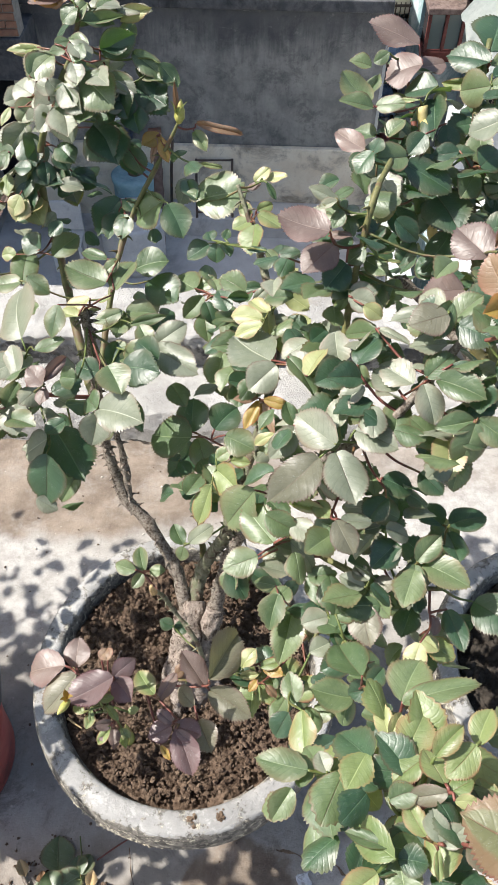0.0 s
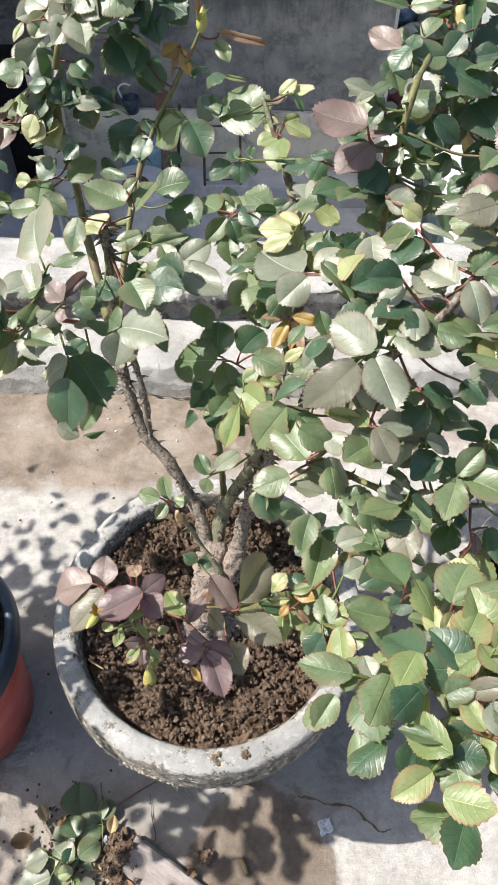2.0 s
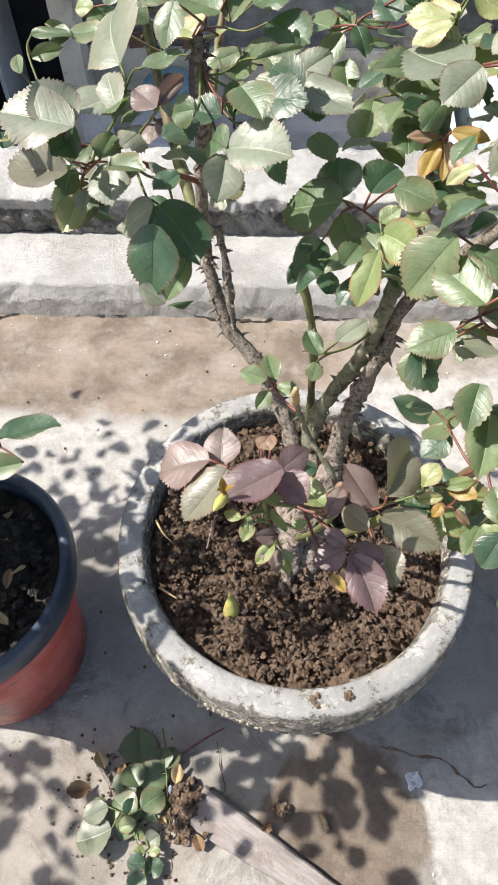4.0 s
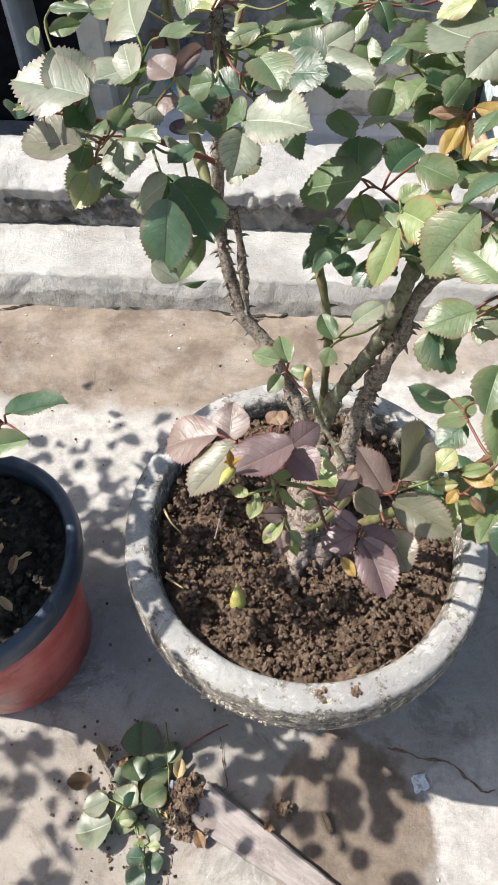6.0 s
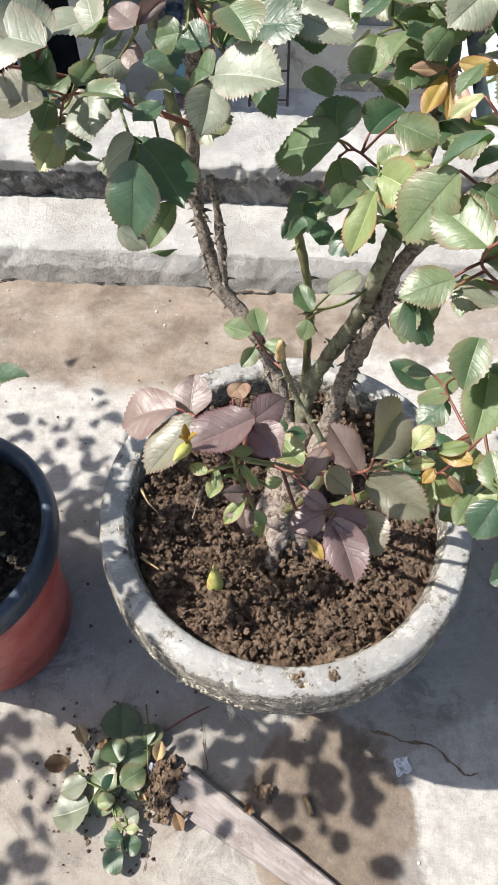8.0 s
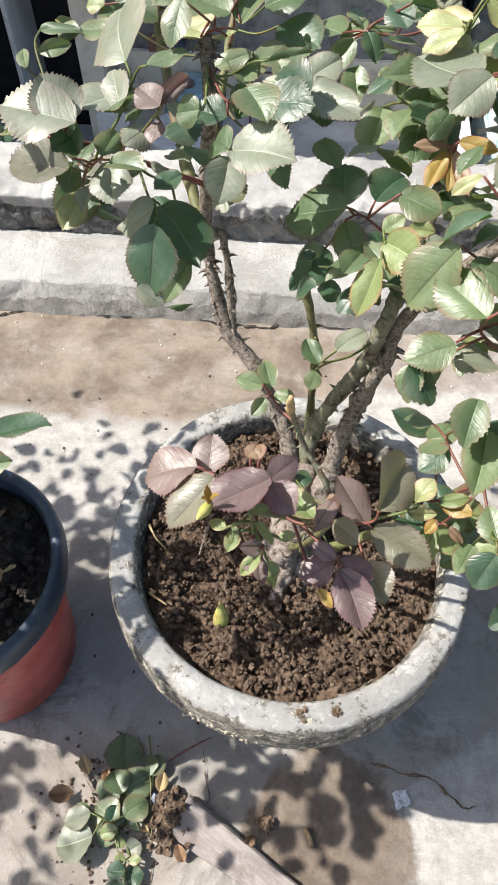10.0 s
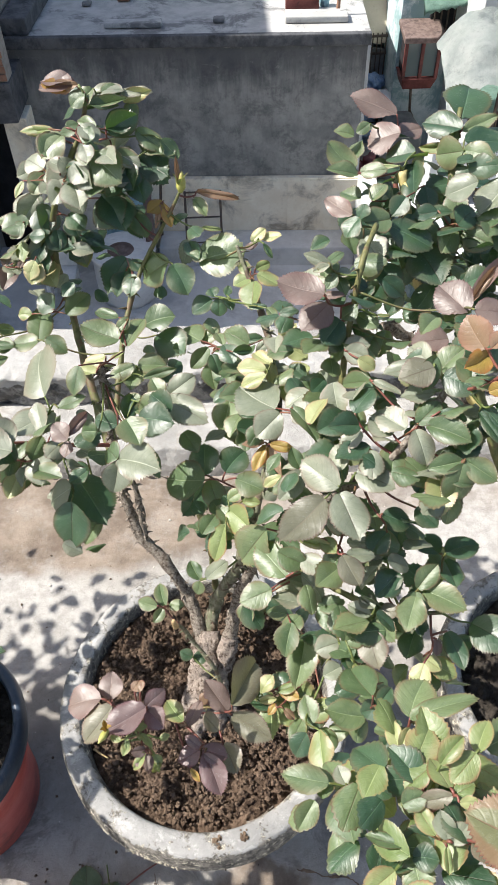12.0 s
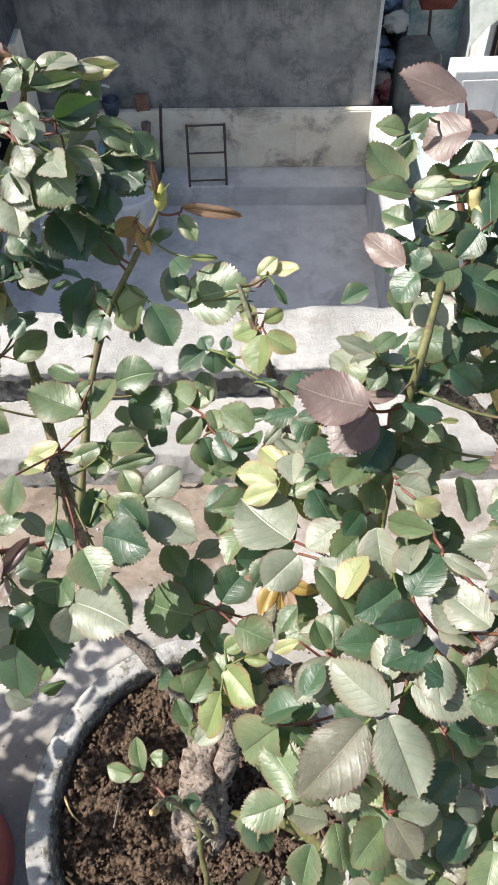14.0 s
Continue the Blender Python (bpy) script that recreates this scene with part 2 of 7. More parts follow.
def leaf_material(name, tone, pale, edge, under, rough=0.42, edge_at=0.8):
    """Rose leaf: creased veins along the blade's own coordinates, tinted margin, light through the blade."""
    k = Mat(name, rough, 0.68)
    uv = k.t.nodes.new("ShaderNodeSeparateXYZ")
    k.link(k.co.outputs["UV"], uv.inputs[0])
    across = k.calc("ABSOLUTE", k.calc("SUBTRACT", k.calc("MULTIPLY", uv.outputs[0], 2.0), 1.0))
    mid = k.ramp(across, 0.040, 0.010)
    wander = k.calc("MULTIPLY", k.noise(3, 3, 0.6, "UV"), 0.7)
    slant = k.calc("ADD", k.calc("SUBTRACT", k.calc("MULTIPLY", uv.outputs[1], 7.5), k.calc("MULTIPLY", across, 2.1)), wander)
    wave = k.calc("ABSOLUTE", k.calc("SUBTRACT", k.calc("FRACT", slant), 0.5))
    side = k.calc("MULTIPLY", k.ramp(wave, 0.09, 0.01), k.ramp(across, 1.0, 0.75))
    net_ = k.t.nodes.new("ShaderNodeTexVoronoi")
    net_.feature = "DISTANCE_TO_EDGE"
    net_.inputs["Scale"].default_value = 15.0
    k.link(k.co.outputs["UV"], net_.inputs["Vector"])
    mesh_ = k.ramp(net_.outputs["Distance"], 0.10, 0.0)
    obj = k.t.nodes.new("ShaderNodeObjectInfo")
    geo = k.t.nodes.new("ShaderNodeNewGeometry")
    chance = k.calc("FRACT", k.calc("ADD", obj.outputs["Random"], geo.outputs["Random Per Island"]))
    second = k.calc("FRACT", k.calc("MULTIPLY", chance, 13.0))
    mott = k.ramp(k.noise(5, 7, 0.75, "UV"), 0.3, 0.7)
    c = k.mix(k.calc("ADD", k.calc("MULTIPLY", chance, 0.65), k.calc("MULTIPLY", mott, 0.35)), tone, pale)
    dark = tuple(v * 0.62 for v in tone)
    c = k.mix(k.calc("MULTIPLY", mesh_, 0.12), c, dark)
    c = k.mix(k.calc("MULTIPLY", side, 0.30), c, dark)
    vein = k.mix(k.ramp(second, 0.35, 0.65), tuple(min(1, v * 1.35 + 0.02) for v in pale), tuple(0.55 * p + 0.45 * q for p, q in zip(dark, edge)))
    c = k.mix(k.calc("MULTIPLY", mid, 0.75), c, vein)
    rim = k.ramp(k.calc("ADD", across, k.calc("MULTIPLY", k.noise(6, 4, 0.6, "UV"), 0.34)), edge_at + 0.14, edge_at + 0.30)
    tip = k.ramp(k.calc("ADD", uv.outputs[1], k.calc("MULTIPLY", k.noise(5, 3, 0.6, "UV"), 0.2)), 1.0, 1.12)
    c = k.mix(k.calc("MULTIPLY", k.calc("MAXIMUM", rim, tip), k.calc("ADD", k.calc("MULTIPLY", chance, 0.55), 0.16)), c, edge)
    hem = k.ramp(k.calc("ADD", across, k.calc("MULTIPLY", k.noise(9, 3, 0.6, "UV"), 0.10)), 0.97, 1.02)
    c = k.mix(k.calc("MULTIPLY", hem, k.ramp(second, 0.05, 0.5)), c, tuple(0.55 * v for v in edge))
    blush = k.calc("MULTIPLY", k.ramp(k.calc("ADD", across, k.calc("MULTIPLY", k.noise(3, 4, 0.6, "UV"), 0.8)), 0.65, 1.35), k.ramp(k.calc("FRACT", k.calc("MULTIPLY", chance, 7.0)), 0.35, 0.95))
    c = k.mix(k.calc("MULTIPLY", blush, 0.62), c, tuple(0.5 * (p + q) for p, q in zip(pale, edge)))
    blot = k.ramp(k.noise(8, 7, 0.8, "UV"), 0.54, 0.68)
    c = k.mix(k.calc("MULTIPLY", blot, 0.65), c, dark)
    dust = k.calc("MULTIPLY", k.ramp(k.noise(42, 4, 0.75, "UV"), 0.58, 0.68), k.ramp(k.noise(4, 3, 0.6, "UV"), 0.40, 0.58))
    c = k.mix(k.calc("MULTIPLY", dust, 0.6), c, (0.55, 0.57, 0.53))
    k.colour(c)
    k.shine(mott, rough - 0.05, rough + 0.09)
    relief = k.calc("SUBTRACT", k.calc("MULTIPLY", k.ramp(wave, 0.0, 0.22), 0.13), k.calc("ADD", k.calc("MULTIPLY", mid, 0.6), k.calc("MULTIPLY", mesh_, 0.03)))
    relief = k.calc("ADD", relief, k.calc("ADD", k.calc("MULTIPLY", k.noise(4, 2, 0.5, "UV", 0.6), 0.9), k.calc("MULTIPLY", k.noise(30, 3, 0.6, "UV"), 0.05)))
    k.bump(relief, 0.55, 0.0011)
    tr = k.t.nodes.new("ShaderNodeBsdfTranslucent")
    tr.inputs[0].default_value = rgb(under)
    out = k.t.nodes["Material Output"]
    mx = k.t.nodes.new("ShaderNodeMixShader")
    mx.inputs[0].default_value = 0.15
    k.link(k.p.outputs[0], mx.inputs[1])
    k.link(tr.outputs[0], mx.inputs[2])
    k.link(mx.outputs[0], out.inputs[0])
    return k.m


M_FLOOR = floor_material()
M_WHITE = white_material(foot=0.034, ragged=0.045)
M_RISER = white_material("parapet_limewash", 0.155, 0.035, 0.85)
M_POT = cement_material()
M_POT_IN = worn("cement_inside", (0.30, 0.30, 0.29), (0.40, 0.39, 0.37), (0.15, 0.12, 0.10), 8, 0.9, 0.5, 120, (0.5, 0.66))
M_CRUST = worn("lime_crust", (0.36, 0.32, 0.24), (0.50, 0.46, 0.38), (0.16, 0.135, 0.10), 40, 0.95, 0.9, 160, (0.54, 0.66), 0.004)
M_SOIL = worn("garden_soil", (0.092, 0.062, 0.044), (0.190, 0.134, 0.096), (0.040, 0.026, 0.018), 40, 0.95, 1.0, 260, (0.5, 0.66), 0.005, 0.15)
M_SOIL_DRY = worn("dry_clods", (0.130, 0.090, 0.062), (0.225, 0.162, 0.115), (0.065, 0.044, 0.030), 30, 0.95, 1.0, 260, (0.5, 0.66), 0.004, 0.15)
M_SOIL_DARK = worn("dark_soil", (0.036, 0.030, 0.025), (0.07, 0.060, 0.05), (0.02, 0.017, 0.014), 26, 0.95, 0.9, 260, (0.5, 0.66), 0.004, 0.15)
M_RED = worn("red_plastic", (0.46, 0.085, 0.070), (0.56, 0.155, 0.130), (0.25, 0.065, 0.055), 9, 0.36, 0.25, 60, (0.52, 0.64), 0.001, 0.5)
M_BLACK = worn("black_rim", (0.026, 0.040, 0.064), (0.05, 0.068, 0.095), (0.12, 0.13, 0.14), 12, 0.36, 0.3, 80, (0.56, 0.68), 0.001, 0.5)
M_BARK = worn("rose_bark", (0.185, 0.150, 0.122), (0.35, 0.31, 0.265), (0.080, 0.060, 0.046), 150, 0.9, 1.0, 420, (0.47, 0.62), 0.003, 0.2)
M_PALE_BARK = worn("pale_bark", (0.235, 0.190, 0.160), (0.385, 0.325, 0.280), (0.095, 0.068, 0.052), 90, 0.92, 1.0, 320, (0.50, 0.60), 0.004, 0.2)
M_CANE = worn("green_cane", (0.085, 0.10, 0.035), (0.15, 0.15, 0.06), (0.13, 0.085, 0.05), 40, 0.6, 0.4, 220, (0.5, 0.62), 0.001, 0.4)
M_OLD_CANE = worn("weathered_cane", (0.125, 0.135, 0.080), (0.235, 0.225, 0.165), (0.105, 0.075, 0.055), 60, 0.8, 0.9, 300, (0.50, 0.60), 0.002, 0.3)
M_CUT_CANE = worn("yellow_green_cane", (0.085, 0.095, 0.034), (0.165, 0.155, 0.060), (0.12, 0.075, 0.045), 70, 0.6, 0.4, 220, (0.54, 0.66), 0.001, 0.4)
M_YELLOW_CANE = worn("yellow_cane", (0.40, 0.33, 0.12), (0.50, 0.42, 0.20), (0.25, 0.17, 0.08), 40, 0.6, 0.4, 220, (0.54, 0.66), 0.001, 0.4)
M_STALK = worn("red_stalk", (0.125, 0.038, 0.032), (0.20, 0.075, 0.052), (0.12, 0.09, 0.03), 30, 0.5, 0.2, 200, (0.5, 0.66), 0.0006, 0.45)
M_GREEN_STALK = worn("green_stalk", (0.085, 0.115, 0.03), (0.13, 0.165, 0.05), (0.12, 0.08, 0.03), 30, 0.5, 0.2, 200, (0.5, 0.66), 0.0006, 0.45)
M_LOWER = worn("yard_cement", (0.53, 0.525, 0.515), (0.66, 0.655, 0.64), (0.40, 0.395, 0.39), 1.1, 0.85, 0.3, 40, (0.50, 0.66))
M_CREAM = worn("cream_plaster", (0.76, 0.68, 0.54), (0.84, 0.78, 0.65), (0.33, 0.285, 0.225), 2.2, 0.9, 0.3, 40, (0.50, 0.70))
M_GREY = worn("weathered_render", (0.165, 0.165, 0.164), (0.25, 0.246, 0.238), (0.09, 0.09, 0.092), 4.5, 0.9, 0.3, 40, (0.48, 0.70))
M_WALL = render_material()
M_ROOF = worn("roof_screed", (0.37, 0.37, 0.36), (0.50, 0.495, 0.48), (0.20, 0.20, 0.20), 2.0, 0.9, 0.3, 40, (0.50, 0.62))
# Grey render with the tall house's shade put into its colour.
M_SHADED_RENDER = worn("shade_dark_render", (0.070, 0.073, 0.080), (0.125, 0.127, 0.133), (0.045, 0.046, 0.050), 4.0, 0.9, 0.4, 40, (0.48, 0.66))
M_BRICK = worn("old_brick", (0.22, 0.115, 0.08), (0.31, 0.175, 0.12), (0.19, 0.155, 0.13), 4, 0.9, 0.4, 60, (0.5, 0.66))
M_MORTAR = worn("mortar", (0.24, 0.22, 0.20), (0.32, 0.30, 0.27), (0.15, 0.14, 0.13), 4, 0.95, 0.4, 60)
# Near-black colour that paints in the lack of light behind openings.
M_DARK = worn("painted_unlit_dark", (0.015, 0.015, 0.017), (0.025, 0.025, 0.028), (0.01, 0.01, 0.01), 3, 0.9)
M_IRON = worn("rusty_iron", (0.09, 0.07, 0.06), (0.13, 0.10, 0.08), (0.18, 0.09, 0.05), 14, 0.7, 0.3, 90, (0.55, 0.68), 0.001, 0.4, 0.5)
M_BLUE_HOUSE = worn("pale_blue_paint", (0.46, 0.57, 0.58), (0.66, 0.73, 0.74), (0.27, 0.40, 0.42), 2.4, 0.85, 0.25, 40, (0.47, 0.60))
M_LID = worn("weathered_boards", (0.125, 0.088, 0.078), (0.20, 0.15, 0.135), (0.07, 0.05, 0.045), 9, 0.85, 0.3, 60)
M_WHITE_HOUSE = worn("white_paint", (0.47, 0.485, 0.49), (0.57, 0.58, 0.585), (0.32, 0.36, 0.375), 1.8, 0.8, 0.2, 40, (0.54, 0.68))
M_TARP = worn("pale_tarpaulin", (0.36, 0.40, 0.385), (0.47, 0.50, 0.48), (0.27, 0.30, 0.29), 3.0, 0.6, 0.4, 30, (0.52, 0.68), 0.004)
M_AWNING = worn("green_awning", (0.20, 0.33, 0.27), (0.27, 0.41, 0.34), (0.14, 0.23, 0.19), 5, 0.7, 0.2, 40)
M_BOXRED = worn("red_frame_paint", (0.105, 0.030, 0.026), (0.15, 0.048, 0.042), (0.06, 0.025, 0.022), 6, 0.6, 0.2, 60)
M_PANE = Mat("dim_glass", 0.12, 0.6).colour((0.10, 0.13, 0.13)).m
M_BLUE = worn("blue_plastic", (0.20, 0.38, 0.45), (0.30, 0.48, 0.54), (0.15, 0.26, 0.32), 3, 0.5, 0.1, 40, (0.5, 0.7), 0.001, 0.45)
M_TUB = worn("pale_plastic", (0.62, 0.62, 0.61), (0.72, 0.72, 0.70), (0.45, 0.45, 0.44), 4, 0.5, 0.1, 40, (0.55, 0.7), 0.001, 0.45)
M_SAND = worn("dry_ground", (0.46, 0.40, 0.30), (0.56, 0.50, 0.39), (0.30, 0.27, 0.20), 0.5, 0.95, 0.4, 20, (0.5, 0.66), 0.01)
M_WOOD = wood_material()
M_STEEL = worn("dull_steel", (0.05, 0.06, 0.085), (0.10, 0.11, 0.14), (0.10, 0.075, 0.055), 30, 0.4, 0.2, 120, (0.55, 0.66), 0.0006, 0.5, 0.6)
M_DRYLEAF = worn("dry_leaf", (0.22, 0.125, 0.065), (0.34, 0.22, 0.125), (0.12, 0.07, 0.04), 60, 0.8, 0.5, 300, (0.5, 0.62), 0.001)
M_BUD = worn("bud_green", (0.30, 0.31, 0.07), (0.42, 0.40, 0.13), (0.36, 0.20, 0.10), 90, 0.5, 0.2, 200, (0.52, 0.64), 0.0006, 0.4)
M_PETAL = worn("pink_petal", (0.62, 0.20, 0.24), (0.74, 0.40, 0.40), (0.76, 0.58, 0.50), 26, 0.6, 0.2, 220, (0.48, 0.66), 0.0006, 0.35)
M_SHEET = worn("dark_sheet", (0.07, 0.078, 0.08), (0.11, 0.12, 0.12), (0.05, 0.055, 0.06), 4, 0.7, 0.3, 40)
M_STRAW = worn("straw", (0.36, 0.25, 0.12), (0.48, 0.36, 0.20), (0.22, 0.15, 0.08), 90, 0.8, 0.3, 300, (0.5, 0.66), 0.0006)
M_PEBBLE = worn("pebble", (0.50, 0.46, 0.40), (0.66, 0.62, 0.56), (0.30, 0.27, 0.24), 70, 0.85, 0.4, 300)
M_TAPE = worn("white_scrap", (0.48, 0.51, 0.56), (0.64, 0.66, 0.70), (0.34, 0.34, 0.35), 90, 0.6, 0.3, 200, (0.5, 0.62))
M_CLOTH_B = worn("blue_cloth", (0.16, 0.26, 0.46), (0.30, 0.40, 0.56), (0.08, 0.12, 0.22), 9, 0.9, 0.3, 50)
M_CLOTH_R = worn("rose_cloth", (0.52, 0.20, 0.22), (0.60, 0.30, 0.30), (0.30, 0.10, 0.12), 9, 0.9, 0.3, 50)
M_CLOTH_D = worn("dark_cloth", (0.05, 0.05, 0.07), (0.10, 0.10, 0.12), (0.22, 0.22, 0.26), 9, 0.9, 0.3, 50)

LEAF = {
    "g": leaf_material("leaf_green", (0.040, 0.080, 0.036), (0.160, 0.204, 0.100), (0.16, 0.090, 0.055), (0.25, 0.40, 0.06)),
    # This deep green also carries the shade of leaves turned from the sun.
    "d": leaf_material("leaf_shade_dark", (0.016, 0.046, 0.026), (0.060, 0.114, 0.058), (0.11, 0.080, 0.045), (0.13, 0.28, 0.04), 0.40),
    # Silvery tone: the sheen of sunlit leaves is put into the base colour.
    "s": leaf_material("leaf_sheen_silver", (0.132, 0.154, 0.108), (0.272, 0.290, 0.218), (0.19, 0.125, 0.095), (0.30, 0.40, 0.12), 0.44),
    "y": leaf_material("leaf_lime", (0.090, 0.140, 0.044), (0.235, 0.276, 0.118), (0.28, 0.105, 0.060), (0.48, 0.56, 0.10), 0.45),
    "l": leaf_material("leaf_pale_lime", (0.225, 0.255, 0.100), (0.350, 0.372, 0.185), (0.38, 0.20, 0.12), (0.56, 0.58, 0.18), 0.46),
    "p": leaf_material("leaf_mauve", (0.108, 0.080, 0.070), (0.195, 0.146, 0.124), (0.13, 0.060, 0.056), (0.42, 0.22, 0.16), 0.45),
    "P": leaf_material("leaf_purple", (0.092, 0.060, 0.060), (0.170, 0.122, 0.116), (0.11, 0.042, 0.048), (0.30, 0.11, 0.10), 0.44),
    "r": leaf_material("leaf_bronze", (0.155, 0.098, 0.055), (0.255, 0.175, 0.108), (0.22, 0.080, 0.055), (0.54, 0.26, 0.11), 0.46),
    "o": leaf_material("leaf_amber", (0.215, 0.140, 0.024), (0.310, 0.225, 0.055), (0.34, 0.085, 0.040), (0.62, 0.38, 0.05), 0.46),
    "v": leaf_material("leaf_red_green", (0.098, 0.110, 0.048), (0.165, 0.168, 0.080), (0.25, 0.075, 0.055), (0.42, 0.36, 0.10), 0.46, 0.50),
    "b": leaf_material("leaf_brown_green", (0.104, 0.104, 0.068), (0.200, 0.192, 0.140), (0.14, 0.075, 0.060), (0.30, 0.30, 0.10), 0.42),
}


# ---- building helpers ----
HOME = {}


def thing(name, at, label, category, group="", kind=""):
    """An empty at a thing's base, to hold its parts."""
    ob = new(name)
    ob.empty_display_size = 0.05
    m = at if isinstance(at, Matrix) else Matrix.Translation(at)
    ob.matrix_basis = m
    HOME[ob.name] = m
    return tagged(ob, label, category, group, kind)


def mesh_of(name, bm, mat, smooth=True):
    me = bpy.data.meshes.new(name)
    bmesh.ops.recalc_face_normals(bm, faces=bm.faces)
    bm.to_mesh(me)
    bm.free()
    for m in mat if isinstance(mat, (list, tuple)) else [mat]:
        me.materials.append(m)
    if smooth:
        me.shade_smooth()
    return me


def hang(ob, parent, world_matrix):
    """Makes ob a child of parent, standing at world_matrix."""
    if parent is not None:
        ob.parent = parent
        ob.matrix_basis = HOME[parent.name].inverted() @ world_matrix
    else:
        ob.matrix_basis = world_matrix
    HOME[ob.name] = world_matrix
    return ob


def part(name, bm, mat, parent, label="", smooth=True, m=None):
    ob = new(name, mesh_of(name, bm, mat, smooth))
    if label:
        ob["label"] = label
    return hang(ob, parent, m or Matrix.Identity(4))


def structure(name, bm, mat, label="", category="", m=None, smooth=False):
    ob = new(name, mesh_of(name, bm, mat, smooth))
    ob.matrix_basis = m or Matrix.Identity(4)
    HOME[ob.name] = ob.matrix_basis.copy()
    return tagged(ob, label, category, "", "structure")


def block(x0, x1, y0, y1, z0, z1, bevel=0.0, seg=2, bm=None):
    bm = bm or bmesh.new()
    r = bmesh.ops.create_cube(bm, size=1, matrix=Matrix.Translation(((x0 + x1) / 2, (y0 + y1) / 2, (z0 + z1) / 2)) @ Matrix.Diagonal((x1 - x0, y1 - y0, z1 - z0, 1)))
    if bevel:
        es = {e for v in r["verts"] for e in v.link_edges}
        bmesh.ops.bevel(bm, geom=list(es), offset=bevel, segments=seg, affect="EDGES", profile=0.6)
    return bm


def turned(profile, seg=64, sx=1.0, sy=1.0, wob=0.0, seed=0.0, bm=None, grit=0.0):
    """A surface turned round z from (radius, height) pairs, a little uneven."""
    bm = bm or bmesh.new()
    rings = []
    for r, z in profile:
        ring = []
        for i in range(seg):
            a = math.tau * i / seg
            k = 1 + wob * noise.noise(Vector((math.cos(a) * 2 + seed, math.sin(a) * 2, z * 9)))
            k += grit * noise.noise(Vector((math.cos(a) * 14 + seed, math.sin(a) * 14, z * 60))) + grit * 0.6 * noise.noise(Vector((math.cos(a) * 37, math.sin(a) * 37 + seed, z * 160)))
            ring.append(bm.verts.new((r * k * sx * math.cos(a), r * k * sy * math.sin(a), z + wob * 0.1 * noise.noise(Vector((math.cos(a) * 3, math.sin(a) * 3, seed))))))
        rings.append(ring)
    for a, b in zip(rings, rings[1:]):
        for i in range(seg):
            bm.faces.new((a[i], a[(i + 1) % seg], b[(i + 1) % seg], b[i]))
    return bm


def curve_points(pts, per=6):
    """Points along a smooth line through pts."""
    p = [Vector(q) for q in pts]
    p = [p[0] * 2 - p[1]] + p + [p[-1] * 2 - p[-2]]
    out = []
    for i in range(1, len(p) - 2):
        for s in range(per):
            t = s / per
            a, b, c, d = p[i - 1:i + 3]
            out.append(0.5 * ((2 * b) + (c - a) * t + (2 * a - 5 * b + 4 * c - d) * t * t + (3 * b - a - 3 * c + d) * t ** 3))
    out.append(p[-2])
    return out


def tube(pts, r0, r1, seg=8, rough=0.0, seed=0.0, bm=None, cap=True):
    """A tapered tube along pts; rough makes it knobbly."""
    bm = bm or bmesh.new()
    n = len(pts)
    ref = Vector((0.3, 0.2, 1)).normalized()
    rings = []
    for i, p in enumerate(pts):
        d = (pts[min(i + 1, n - 1)] - pts[max(i - 1, 0)]).normalized()
        s = d.cross(ref)
        if s.length < 1e-3:
            s = d.cross(Vector((1, 0, 0)))
        s.normalize()
        u = s.cross(d)
        r = r0 + (r1 - r0) * i / max(1, n - 1)
        ring = []
        for k in range(seg):
            a = math.tau * k / seg
            rr = r * (1 + rough * noise.noise(Vector((p.x * 60 + math.cos(a), p.y * 60 + math.sin(a) + seed, p.z * 60))) + 0.45 * rough * noise.noise(Vector((math.cos(a) * 4 + seed, math.sin(a) * 4, (p.x + p.y + p.z) * 150))))
            ring.append(bm.verts.new(p + (s * math.cos(a) + u * math.sin(a)) * rr))
        rings.append(ring)
    for a, b in zip(rings, rings[1:]):
        for k in range(seg):
            bm.faces.new((a[k], a[(k + 1) % seg], b[(k + 1) % seg], b[k]))
    if cap:
        bm.faces.new(rings[0][::-1])
        bm.faces.new(rings[-1])
    return bm


